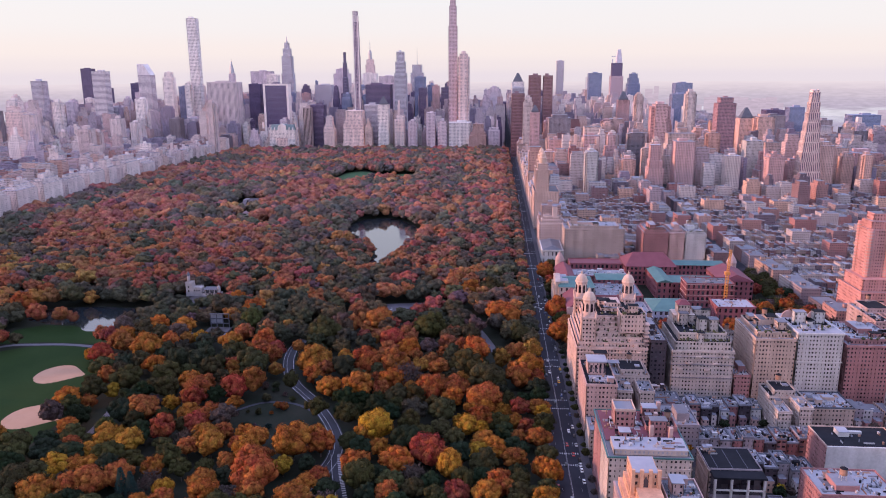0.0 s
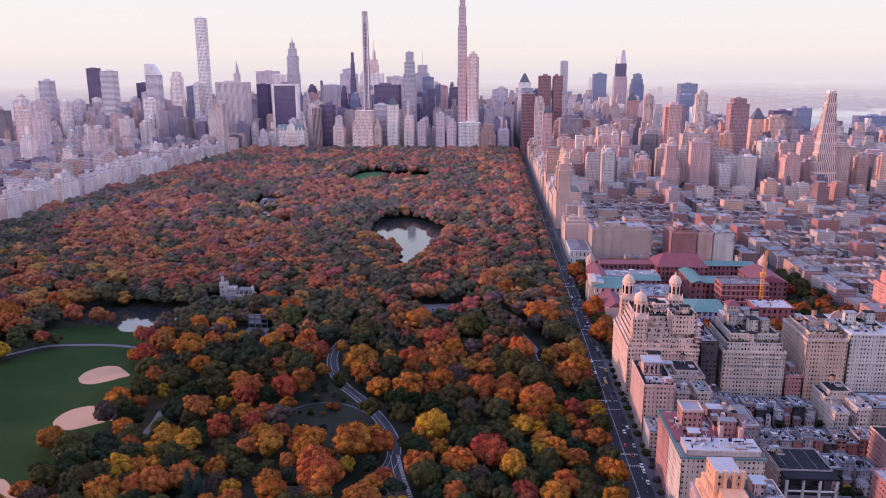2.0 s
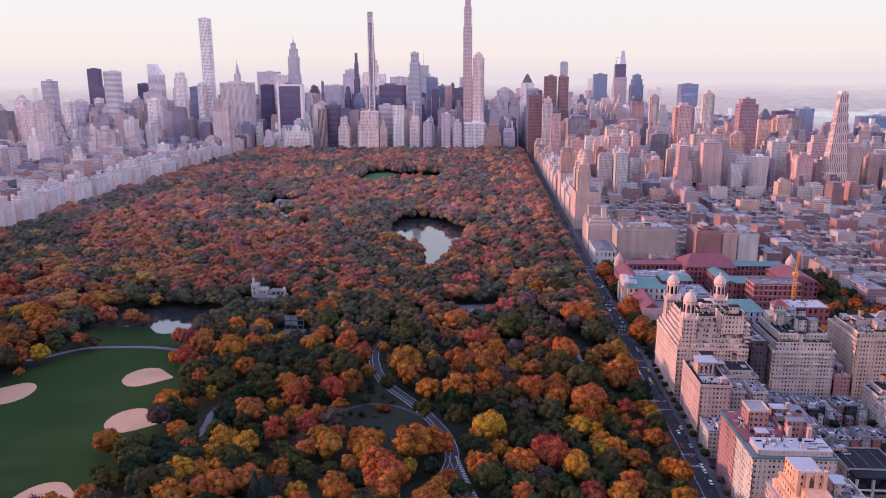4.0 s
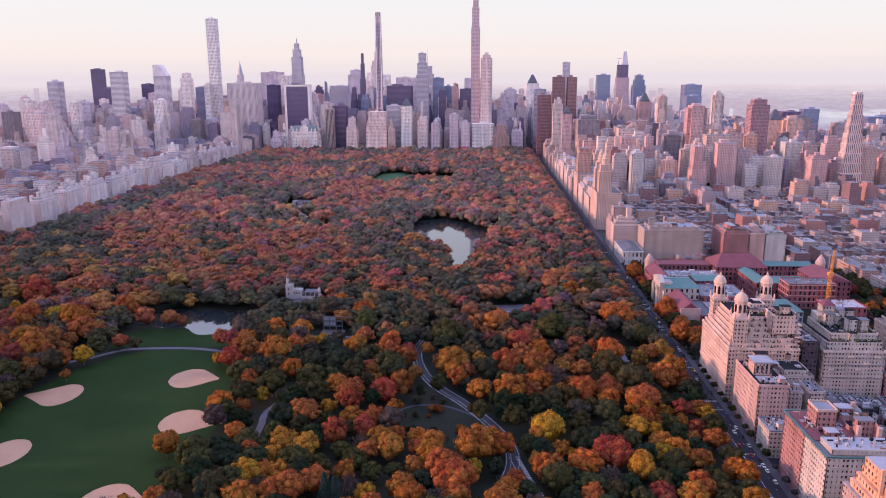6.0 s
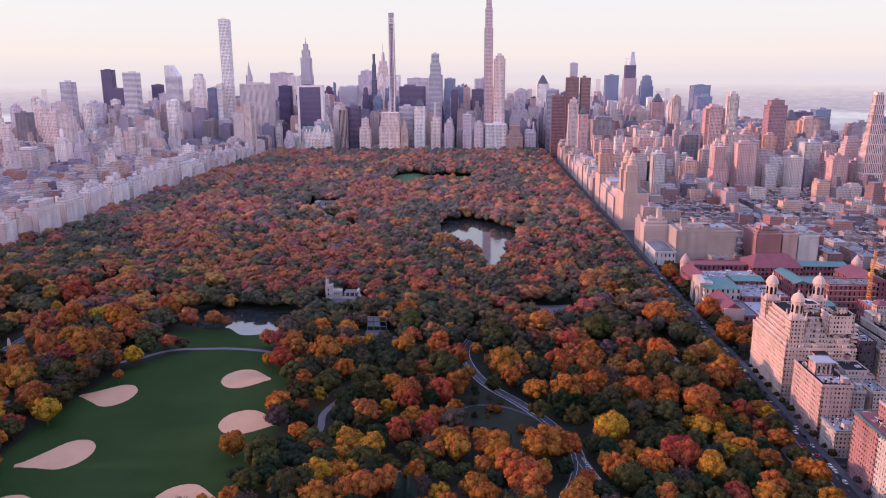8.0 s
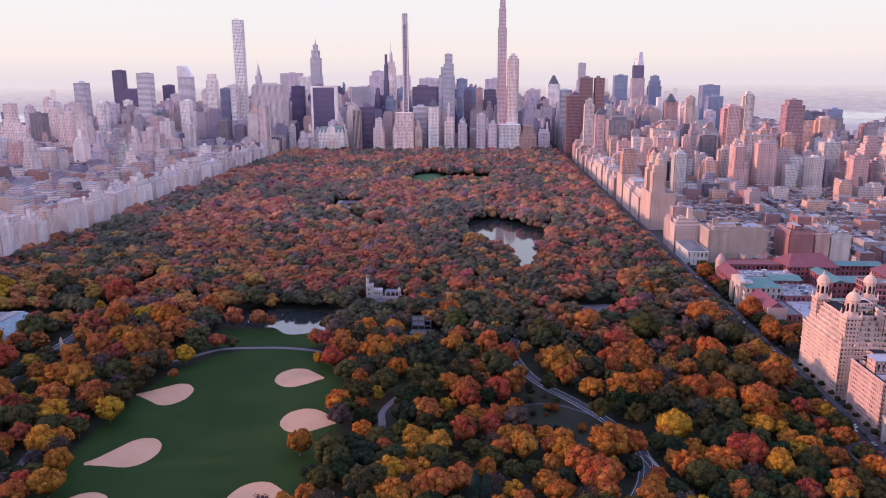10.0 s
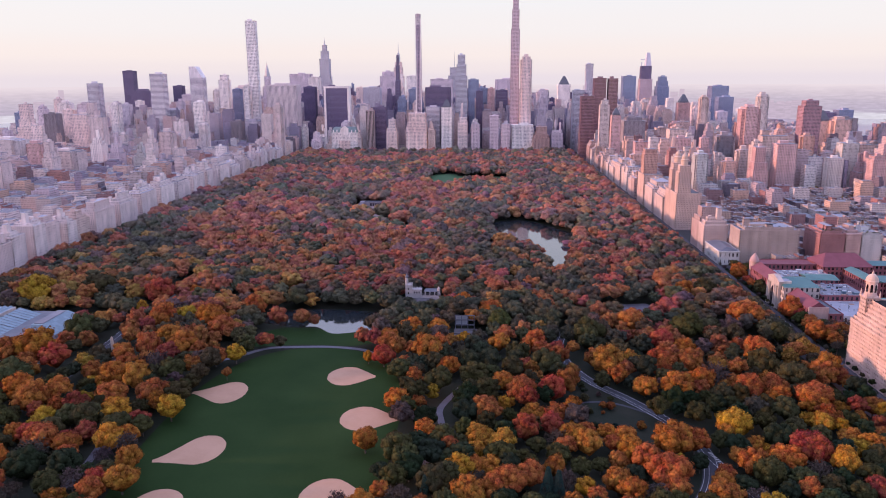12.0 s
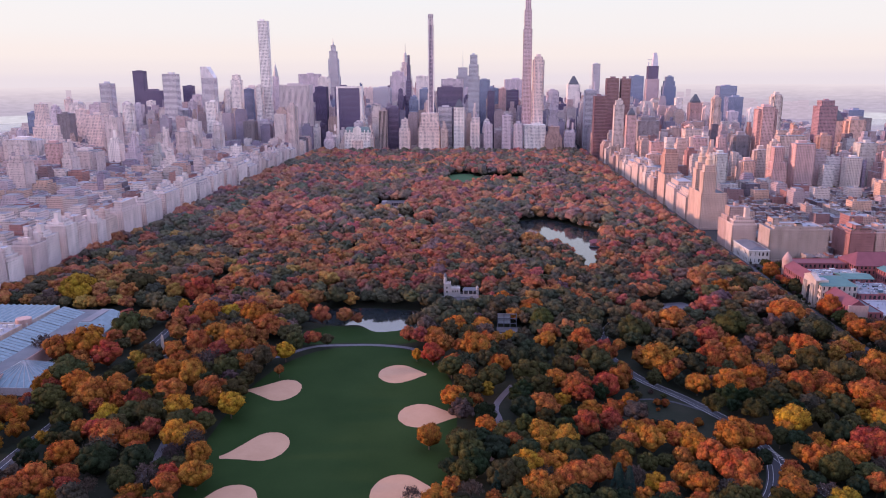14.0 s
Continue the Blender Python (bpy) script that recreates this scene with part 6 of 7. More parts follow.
# ---- landmarks of the west side ----
def beresford():
    e = thing("towered_apartment_house", (0, 0, 0), "pink-lit limestone apartment house with three domed towers", "apartment house")
    w = "stone_pink"
    storeys(e, -29, 22, 5, 71, 0, 41, w)
    part("terrace", box(-28.5, 21.5, 5.5, 70.5, 41.004, 41.2), "roof_black", e)
    part("parapet", rim(-29.2, 22.2, 4.8, 71.2, 41.002, 1.3), w, e)
    shrubs = []
    for i in range(6):  # set-back storeys, each with a planted terrace
        x0, x1, y0, y1, z = -29 + 1.3 * (i + 1), 22 - 1.6 * (i + 1), 5 + 2.5 * (i + 1), 71 - 2.0 * (i + 1), 41 + 3.3 * i
        storeys(e, x0, x1, y0, y1, z, z + 3.3, w)
        part("terrace", box(x0 + 0.4, x1 - 0.4, y0 + 0.4, y1 - 0.4, z + 3.304, z + 3.5), "roof_black" if i % 2 else "roof", e)
        part("parapet", rim(x0 - 0.15, x1 + 0.15, y0 - 0.15, y1 + 0.15, z + 3.302, 0.9, 0.35), w, e)
        for k in range(9):
            px, s0 = crng.uniform(x0 + 6, x1 - 1), crng.uniform(0.4, 1.0)
            shrubs.append(lathe(px, y0 - crng.uniform(0.6, 1.8), [(0.4 * s0, z + 0.2), (0.9 * s0, z + 0.2 + 0.8 * s0), (0.1, z + 0.2 + 2 * s0)], 6))
        part("terrace_bay", join(*[box(px, px + 3.2, y0 - 1.5, y0 + 0.2, z, z + 3.0) for px in (x0 + 9 + i, x0 + 19, x1 - 8 - i)]), w, e)["kind"] = "stuff"
    part("terrace_planting", join(*shrubs), "shrub", e)["kind"] = "stuff"
    for x, y in ((-20.5, 13), (-20.5, 62), (16, 62)):
        storeys(e, x - 5.2, x + 5.2, y - 5.2, y + 5.2, 41.3, 63, w)
        part("cornice", box(x - 5.8, x + 5.8, y - 5.8, y + 5.8, 63, 63.8), w, e)
        part("drum", lathe(x, y, [(5.3, 63.8), (5.1, 65.2), (4.8, 65.4), (4.8, 66.4)], 8), w, e)
        tower = part("tower", lathe(x, y, [(4.55, 66.4), (4.55, 75.4), (5.0, 75.8), (5.2, 76.6), (4.9, 77.2)], 8), w, e, "octagonal tower top")
        part("dome", lathe(x, y, [(4.7, 77.2), (4.4, 78.6), (3.6, 80.2), (2.3, 81.6), (1.1, 82.3), (0.85, 82.6), (0.8, 83.8), (0.35, 84.3), (0.05, 86)], 12), "dome_stone", e, "buff domed cap with finial")
        for k in range(8):
            a = math.pi / 8 + k * math.pi / 4
            cx, cy = x + math.cos(a) * 4.25, y + math.sin(a) * 4.25
            sh = join(box(-0.95, 0.95, -0.14, 0.14, 67.6, 72.6), box(-0.95, 0.95, -0.14, 0.14, 72.6, 74, (0.6, 0)))
            v = [(cx - px * math.sin(a) + py * math.cos(a), cy + px * math.cos(a) + py * math.sin(a), pz) for px, py, pz in sh[0]]
            part("arched_window", (v, sh[1]), "pane", tower)
        for dx, dy in ((-5, -5), (5, -5), (-5, 5), (5, 5)):
            part("pinnacle", lathe(x + dx, y + dy, [(0.7, 63.8), (0.7, 66.4), (0.1, 69)], 6), w, e)
    for k in range(11):  # stacked balconies on the west side
        part("balcony", box(19.8, 23.6, 9, 14 + (k % 3), 27 + k * 3.1, 27.9 + k * 3.1), w, e)
    storeys(e, 2, 20, 9, 24, 52.2, 66, w)
    part("roof", box(2.5, 19.5, 9.5, 23.5, 66.004, 66.2), "roof_black", e)
    part("parapet", rim(1.9, 20.1, 8.9, 24.1, 66.002), w, e)
    storeys(e, -6, 6, 34, 50, 60.8, 67, w)
    roof_clutter(e, -10, 10, 25, 56, 60.9, 16, w)
    roof_clutter(e, 3, 19, 10, 23, 66.1, 8, w)
    for k in range(5):
        x = -10 + k * 6.2
        part("balcony", box(x, x + 3.4, 3.6, 4.95, 38 - (k % 2) * 6, 39 - (k % 2) * 6), w, e)
    penthouses(e, -10, 9, 26, 54, 60.9, 6, w)
    penthouses(e, 3, 19, 10, 23, 66.2, 2, w)
    for z in (14, 26, 38):
        part("string_course", box(-29.5, 22.5, 4.5, 71.5, z, z + 0.45), "dome_stone", e)
    return e


beresford()


def mid_house(x0, x1, y0, y1):
    e = thing("stepped_apartment_house", (0, 0, 0), "buff apartment house with stepped terraces and roof lantern", "apartment house")
    w = "stone_pale"
    storeys(e, x0, x1, y0, y1, 0, 40, w)
    storeys(e, x0 + 2, x1 - 2, y0 + 2.5, y1, 40, 47, w)
    storeys(e, x0 + 5, x1 - 5, y0 + 5, y1 - 3, 47, 52, w)
    part("terrace", box(x0 + 0.5, x1 - 0.5, y0 + 0.5, y1 - 0.5, 40.004, 40.2), "roof", e)
    part("terrace", box(x0 + 2.5, x1 - 2.5, y0 + 3, y1 - 0.5, 47.004, 47.2), "roof_black", e)
    part("roof", box(x0 + 5.5, x1 - 5.5, y0 + 5.5, y1 - 3.5, 52.004, 52.2), "roof_black", e)
    part("parapet", rim(x0 - 0.1, x1 + 0.1, y0 - 0.1, y1 + 0.1, 40.002), w, e)
    part("parapet", rim(x0 + 4.9, x1 - 4.9, y0 + 4.9, y1 - 2.9, 52.002), w, e)
    cx, cy = x0 + 14, y1 - 12
    storeys(e, cx - 8, cx + 8, cy - 7, cy + 7, 52.3, 59, w)
    storeys(e, cx - 4.5, cx + 4.5, cy - 4.5, cy + 4.5, 59, 66, w)
    part("lantern_roof", box(cx - 5, cx + 5, cy - 5, cy + 5, 66, 69, (3.2, 3.2)), "roof_red", e, "red tiled lantern roof")
    penthouses(e, x0 + 7, x1 - 7, y0 + 7, y1 - 5, 52.2, 7, w)
    penthouses(e, x0 + 2, x1 - 3, y0 + 3, y0 + 4.9, 47.2, 1, w)
    roof_clutter(e, x0 + 1, x1 - 1, y1 - 2.8, y1, 47.1, 6, w)
    for k in range(6):
        part("balcony", box(x0 + 4 + k * 6.4, x0 + 8 + k * 6.4, y0 - 1.3, y0 - 0.05, 26 + (k % 3) * 5, 27 + (k % 3) * 5), w, e)
    for z in (20, 30, 36):
        part("terrace_rail", box(x0 - 0.5, x1 + 0.5, y0 - 0.5, y0 + 0.6, z, z + 0.5), "stone_violet", e)
    for k in range(16):
        x = crng.uniform(x0 + 3, x1 - 3)
        part("planter_shrub", lathe(x, y0 + 3.6, [(0.3, 47.2), (0.9, 47.9), (0.6, 48.7), (0.1, 49)], 6), "shrub", e)


mid_house(40, 84, 5, 52)


def round_gable_house():
    e = thing("gabled_apartment_house", (0, 0, 0), "white apartment house with round gables on its roof", "apartment house")
    storeys(e, 127.5, 159, 5, 50, 0, 55, "stone_white")
    part("cornice", box(127, 159.5, 4.5, 50.5, 34, 34.7), "stone_white", e)
    part("cornice", box(127, 159.5, 4.5, 50.5, 55.002, 56), "stone_white", e)
    part("roof", box(128, 158.5, 5.5, 49.5, 56.004, 56.2), "roof_white", e)
    for x in (133, 152):
        for y in (40.0,):
            v, f = drum(0, 0, 0, 1.2, 5, 5, 20)
            part("round_gable", ([(x + a, y + c, 56.2 + max(0, b) * 1.1) for a, b, c in v], f), "stucco_pink", e, "rose half-round gable")
            part("finial", lathe(x, y, [(0.5, 61.6), (0.3, 62.6), (0.05, 63.6)], 6), "stucco_pink", e)
    roof_clutter(e, 129, 157, 7, 38, 56.1, 20, "stone_white")
    penthouses(e, 130, 156, 16, 36, 56.2, 4, "stone_white")


round_gable_house()


def avenue_block():
    e = thing("avenue_apartment_block", (0, 0, 0), "rose and buff apartment block with green copper cornice", "apartment house")
    storeys(e, -29, 14, -126, -98, 0, 41, "brick_rose")
    storeys(e, -29, 14, -154, -126.1, 0, 41, "stone_pale")
    part("cornice", rim(-30.0, 14.5, -154.6, -97.4, 41.0, 0.8, 0.75), "copper", e, "green copper cornice")
    part("roof", box(-28, 13, -136.5, -99.5, 41.804, 42.0), "roof_red", e, "red paved roof terrace")
    part("roof", box(-26, 12, -152, -138, 41.804, 45.0), "roof_white", e, "silver penthouse roof")
    storeys(e, -26.2, 12.2, -152.2, -137.8, 41.81, 44.9, "stone_pale")
    storeys(e, -21, -10, -121, -108, 42.0, 52, "brick_rose")
    part("roof", box(-20.5, -10.5, -120.5, -108.5, 52.004, 52.2), "roof", e)
    part("parapet", rim(-21.2, -9.8, -121.2, -107.8, 51.7, 1.4), "stone_warm", e)
    part("roof_deck", box(-28.6, 13.2, -153.2, -98.8, 41.01, 41.3), "roof", e)
    # The court's shade is a black slab laid on the roof, not a well.
    part("court", box(-4, 12.6, -124, -112, 42.01, 42.3), "roof_black", e, "dark light court")
    penthouses(e, -5, 12, -110, -101, 42.0, 2, "brick_rose")
    part("court_wall", rim(-4.3, 12.9, -124.3, -111.7, 42.0, 2.6, 0.4), "brick_rose", e)
    for x, y, h in ((2, -118, 50), (6, -106, 51), (-3, -132, 49), (7, -134, 49)):
        part("chimney", box(x - 1, x + 1, y - 1.2, y + 1.2, 42, h), "stucco_pink", e)
    roof_clutter(e, -25, 11, -151, -139, 44.9, 12, "stone_pale")
    penthouses(e, -24, 11, -136, -126, 42.0, 2, "brick_rose")
    roof_clutter(e, -27, 12, -124, -100, 41.9, 26, "stucco_pink")
    water_tank(e, 10, -112, 42)


avenue_block()


def deco_house():
    e = thing("deco_apartment_house", (0, 0, 0), "orange-lit art deco apartment house with a buttressed tower", "apartment house")
    storeys(e, -29, 10, -235, -172, 0, 38, "stone_rose")
    part("roof", box(-28.5, 9.5, -234.5, -172.5, 38.004, 38.2), "roof_white", e)
    for i, (m, z) in enumerate(((1.5, 42), (3.5, 46), (5.5, 50))):
        storeys(e, -29 + m, -10 - m * 0.4, -215 + m, -174 - m * 0.5, 38.2 if i == 0 else z - 4, z, "deco_orange")
    storeys(e, -25, -13, -197, -181, 50, 57, "deco_orange")
    part("roof", box(-24.6, -13.4, -196.6, -181.4, 57.004, 57.2), "roof_white", e)
    for x in (-25, -21, -17, -13):
        part("buttress", box(x - 0.8, x + 0.8, -198, -196.6, 40, 59), "deco_orange", e)
    part("niche_window", join(box(-20.2, -17.8, -197.25, -196.9, 46, 53), box(-20.2, -17.8, -197.25, -196.9, 53, 55.5, (1.1, 0))), "pane", e, "tall pointed window")
    storeys(e, -8, 9, -230, -176, 38.2, 42, "stone_rose")
    part("roof", box(-7.5, 8.5, -229.5, -176.5, 42.004, 42.2), "roof", e)
    part("parapet", rim(-8.1, 9.1, -230.1, -175.9, 42.002), "stucco_pink", e)
    roof_clutter(e, -7, 8, -200, -177, 42.1, 14, "stone_rose")
    penthouses(e, -7, 8, -228, -178, 42.2, 6, "stucco_pink")
    roof_clutter(e, -12, -8.5, -200, -173, 38.1, 6, "stone_rose")


deco_house()


def red_tower():
    e = thing("red_apartment_tower", (20, 0, 0), "salmon brick apartment tower on a wide podium", "skyscraper")
    w = "brick_orange_pink"
    storeys(e, 236, 266, 184, 232, 0, 34, w)
    part("roof", box(236.5, 265.5, 184.5, 231.5, 34.004, 34.2), "roof", e)
    part("parapet", rim(235.9, 266.1, 183.9, 232.1, 34.002), w, e)
    storeys(e, 239, 264, 190, 228, 34.2, 46, w)
    storeys(e, 244, 263, 198, 222, 46, 92, w)
    storeys(e, 245.5, 261.5, 200, 220, 92, 100, w)
    storeys(e, 248, 259, 203, 217, 100, 107, w)
    for z, a in ((92, 0), (100, 2), (107, 4.5)):
        part("roof", box(244.5 + a, 262.5 - a, 198.5 + a, 221.5 - a, z + 0.004, z + 0.2), "roof", e)
    for (x, y), top in zip(((245, 199), (262, 199), (245, 221), (262, 221)), (93, 86, 97, 93)):
        part("corner_bay", drum(x, y, 46.2, top, 2.6, 2.6, 8), w, e)
        part("balcony_stack", join(*[drum(x, y, z, z + 1.0, 3.2, 3.2, 8) for z in range(48, top - 2, 3)]), "stucco_pink", e)["kind"] = "stuff"


red_tower()


def san_remo():
    e = thing("twin_tower_apartment_house", (0, 0, 0), "buff twin-towered apartment house along the avenue", "apartment house")
    w = "stone_pink"
    storeys(e, -29, 10, 640, 712, 0, 58, w)
    part("roof", box(-28.5, 9.5, 640.5, 711.5, 58.004, 58.2), "roof", e)
    part("parapet", rim(-29.1, 10.1, 639.9, 712.1, 58.002), w, e)
    for y in (656, 697):
        storeys(e, -26, -6, y - 10, y + 10, 58.2, 92, w)
        storeys(e, -24, -8, y - 8, y + 8, 92, 102, w)
        part("tower_top", lathe(-16, y, [(6, 102), (6, 110), (6.6, 110.5), (4.4, 112), (4.2, 116), (3, 118), (0.6, 122), (0.1, 125)], 10), "dome_stone", e, "round temple top")


san_remo()


def majestic():
    e = thing("orange_apartment_house", (0, 0, 0), "orange-lit apartment house with slab tower", "apartment house")
    storeys(e, -29, 6, 880, 935, 0, 58, "stone_pink")
    storeys(e, -27, -2, 896, 922, 58, 96, "brick_orange")
    storeys(e, -25, -4, 899, 919, 96, 104, "brick_orange")
    part("roof", box(-24.5, -4.5, 899.5, 918.5, 104.004, 104.2), "roof", e)
    part("roof", box(-28.5, 5.5, 880.5, 934.5, 58.004, 58.2), "roof", e)


majestic()


def setback_tower():
    """A tall stepped tower: each stage narrower than the one below."""
    e = thing("stepped_white_tower", (0, 0, 0), "rose stone stepped tower with vertical piers", "skyscraper")
    x0, x1, y0 = 513, 556, 1003
    n = 9
    for i in range(n):
        storeys(e, x0 + i * 1.75, x1 - i * 1.75, y0 + i * 0.9, y0 + 30 - i * 0.9, 46 + 19.4 * (i - 1) if i else 0, 46 + 19.4 * i, "avenue_rose", (0, 0, 3.6, 120.0, 0.42, 0.93, "pane_violet"))
    part("crown", join(*[box(x0 + 15 + k * 2.8, x0 + 16.4 + k * 2.8, y0 + 8, y0 + 22, 201.2, 206) for k in range(5)]), "tower_rose", e)["kind"] = "stuff"


setback_tower()


# ---- natural history museum ----
def museum_west():
    e = thing("brick_museum", (0, 0, 0), "red brick museum with copper and red tile roofs", "museum")
    def wing(x0, x1, y0, y1, h, wall, roof, rise=0, along="x", hip=0.0, lab=""):
        storeys(e, x0, x1, y0, y1, 0, h, wall, (0, 0, 5.0, 6.0, 0.45, 0.6, "pane"))
        if rise:
            part("roof", gable(x0 - 0.6, x1 + 0.6, y0 - 0.6, y1 + 0.6, h + 0.004, rise, along, hip), roof, e, lab)
        else:
            part("roof", box(x0 + 0.4, x1 - 0.4, y0 + 0.4, y1 - 0.4, h + 0.004, h + 0.2), roof, e, lab)
            part("parapet", rim(x0 - 0.1, x1 + 0.1, y0 - 0.1, y1 + 0.1, h + 0.002), wall, e)
    wing(-24, 12, 218, 262, 26, "stone_pale", "copper", 5, "x", 6, "green copper hipped roof")
    wing(-20, -2, 262.5, 326, 20, "museum_brick", "roof_red", 7, "y", 3, "red tile roof")
    wing(-20, -2, 168, 217.5, 19, "museum_brick", "roof_red", 7, "y", 0, "red tile roof")
    part("wall", box(-20.5, -1.5, 166.5, 167.9, 0, 21), "stone_rose", e, "blank stone end wall")
    wing(-1.5, 60, 338, 362, 20, "museum_brick", "roof_red", 0)
    wing(60.5, 118, 322, 366, 22, "museum_brick", "roof_red", 12, "x", 12, "high red tile roof")
    wing(118.5, 176, 338, 362, 20, "museum_brick", "copper", 3, "x", 0, "green copper roof")
    wing(12.5, 60, 215, 262, 18, "museum_brick", "roof")
    wing(-1.5, 58, 290, 320, 18, "museum_brick", "roof")
    wing(20, 52, 262.5, 289.5, 22, "museum_brick", "copper", 2.5, "x", 0, "green copper roof")
    wing(84, 100, 262.5, 321, 20, "museum_brick", "copper", 3, "y", 0, "green copper roof")
    wing(61, 97, 172, 214, 17, "glass_blue", "copper", 6, "x", 13, "green copper hipped roof")
    wing(108, 156, 236, 262, 26, "museum_brick", "slate")
    wing(150, 184, 262.5, 318, 22, "museum_brick", "roof_red", 7, "y", 3, "red tile roof")
    wing(100.5, 149.5, 266, 300, 18, "museum_brick", "copper")
    wing(122, 158, 176, 204, 20, "museum_brick", "roof_white")
    wing(12.5, 60, 165, 214, 12, "glass_pale", "roof_white")
    wing(-1.5, 12, 165, 214, 14, "museum_brick", "roof")
    for z in (8, 14, 20, 25.2):
        part("stone_band", box(107.7, 156.3, 235.7, 262.2, z, z + 0.6), "stone_rose", e)
    part("pediment", gable(-27.5, -22, 224, 256, 30.004, 5, "x", 0), "stone_pale", e)
    part("front_terrace", box(-24.5, -14, 226, 254, 26.1, 30.2), "stone_pale", e)
    part("front_terrace_roof", box(-24, -14.5, 227, 253, 30.204, 30.4), "roof_white", e)
    for x, y in ((-14, 333), (182, 333)):
        part("turret", drum(x, y, 0, 25, 5.2, 5.2, 16), "stone_rose", e, "round stone corner turret")
        part("turret_roof", lathe(x, y, [(5.7, 25), (5.7, 26), (4.9, 28.5), (3.2, 31.5), (1.5, 34), (0.3, 36), (0.05, 38)], 16), "stone_rose", e, "pointed stone cap")
    # great arched entrance
    part("entrance_block", box(-27, -24.1, 226, 254, 0, 30), "stone_pale", e)
    part("entrance_arch", join(box(-27.3, -27.05, 235.5, 244.5, 0.3, 18), box(-27.3, -27.05, 235.5, 244.5, 18, 22, (0, 3.5))), "pane", e, "tall dark arched entrance")
    for y in (229, 233.5, 246.5, 251):
        part("column", drum(-28.2, y, 0.3, 21, 1.1, 1.0, 10), "stone_pale", e)
        part("statue_block", box(-29, -27.4, y - 0.9, y + 0.9, 21, 25), "stone_pale", e)
    fittings(e, 14, 58, 217, 260, 18.2, 60)
    fittings(e, 0, 56, 292, 318, 18.2, 40)
    fittings(e, 110, 154, 238, 260, 26.2, 30)
    fittings(e, 124, 156, 178, 202, 20.2, 30)
    fittings(e, 0, 58, 167, 212, 12.3, 40)
    for k in range(16):
        x, y = crng.uniform(14, 58), crng.uniform(217, 260)
        s = crng.uniform(1, 4)
        part("roof_unit", box(x, x + s * 1.5, y, y + s, 18.15, 18.3 + s * 0.7), crng.choice(["metal", "roof_white", "skylight"]), e)
    for k in range(18):
        x, y, s = crng.uniform(0, 54), crng.uniform(292, 316), crng.uniform(1, 4)
        part("roof_unit", box(x, x + s * 1.5, y, y + s, 18.15, 18.3 + s * 0.7), "metal", e)


museum_west()


def crane(x, y):
    e = thing("tower_crane", (x, y, 0), "orange lattice crane over the museum roofs", "crane")
    part("mast", join(*[box(a - 0.25, a + 0.25, b - 0.25, b + 0.25, 0, 40) for a in (-1.2, 1.2) for b in (-1.2, 1.2)], *[box(-1.3, 1.3, -1.3, 1.3, z, z + 0.35) for z in range(3, 40, 3)]), "crane_orange", e)
    v, f = join(*[box(a - 0.2, a + 0.2, b - 0.2, b + 0.2, 0, 26) for a in (-0.9, 0.9) for b in (-0.8, 0.8)], *[box(-1.0, 1.0, -0.9, 0.9, k, k + 0.5) for k in range(1, 26, 2)])
    part("jib", ([(px + pz * 0.06, py, 38 + pz) for px, py, pz in v], f), "crane_orange", e, "raised orange lattice jib")
    part("cab", box(-2.6, 2.2, -2, 2, 38, 41), "crane_orange", e)


crane(146, 231)


def society():
    e = thing("stone_society_building", (0, 0, 0), "low white stone building with slate roof", "museum")
    storeys(e, -29, -3, 415, 476, 0, 17, "stone_white", (0, 0, 5.0, 8.0, 0.3, 0.55, "pane"))
    part("cornice", box(-29.8, -2.2, 414.2, 476.8, 17.002, 18.2), "stone_white", e)
    part("roof", gable(-28.5, -3.5, 415.5, 475.5, 18.204, 4, "y", 8), "slate", e)
    part("wing", box(-2.1, -0.6, 425, 470, 0, 15), "stone_white", e)


society()
# trees round the museum
for k in range(150):
    for _ in range(30):
        x, y = rng.choice([(rng.uniform(-27, 2), rng.uniform(88, 162)), (rng.uniform(-27, 2), rng.uniform(88, 162)), (rng.uniform(-28, -14), rng.uniform(140, 214)), (rng.uniform(190, 226), rng.uniform(95, 350)), (rng.uniform(162, 226), rng.uniform(92, 230)), (rng.uniform(162, 226), rng.uniform(92, 230)), (rng.uniform(-20, 160), rng.uniform(90, 160)), (rng.uniform(-27, -22), rng.uniform(170, 215)), (rng.uniform(-28, -23), rng.uniform(265, 325)), (rng.uniform(20, 120), rng.uniform(95, 160)), (rng.uniform(-27, 180), rng.uniform(372, 384))])
        r = rng.uniform(6, 9.5)
        if not crowded(x, y, r, 0.5):
            break
    else:
        continue
    grid.setdefault((int(x // 28), int(y // 28)), []).append((x, y, r))
    tree(x, y, r, rng.choice(["rust", "rust", "crimson", "olive", "olive", "brown", "dark_green"]), "square_tree", "trees round the museum")
sheet("museum_ground", [(-29, 87), (204, 87), (204, 388), (-29, 388)], 0.17, "park_ground", label="grass ground round the museum")

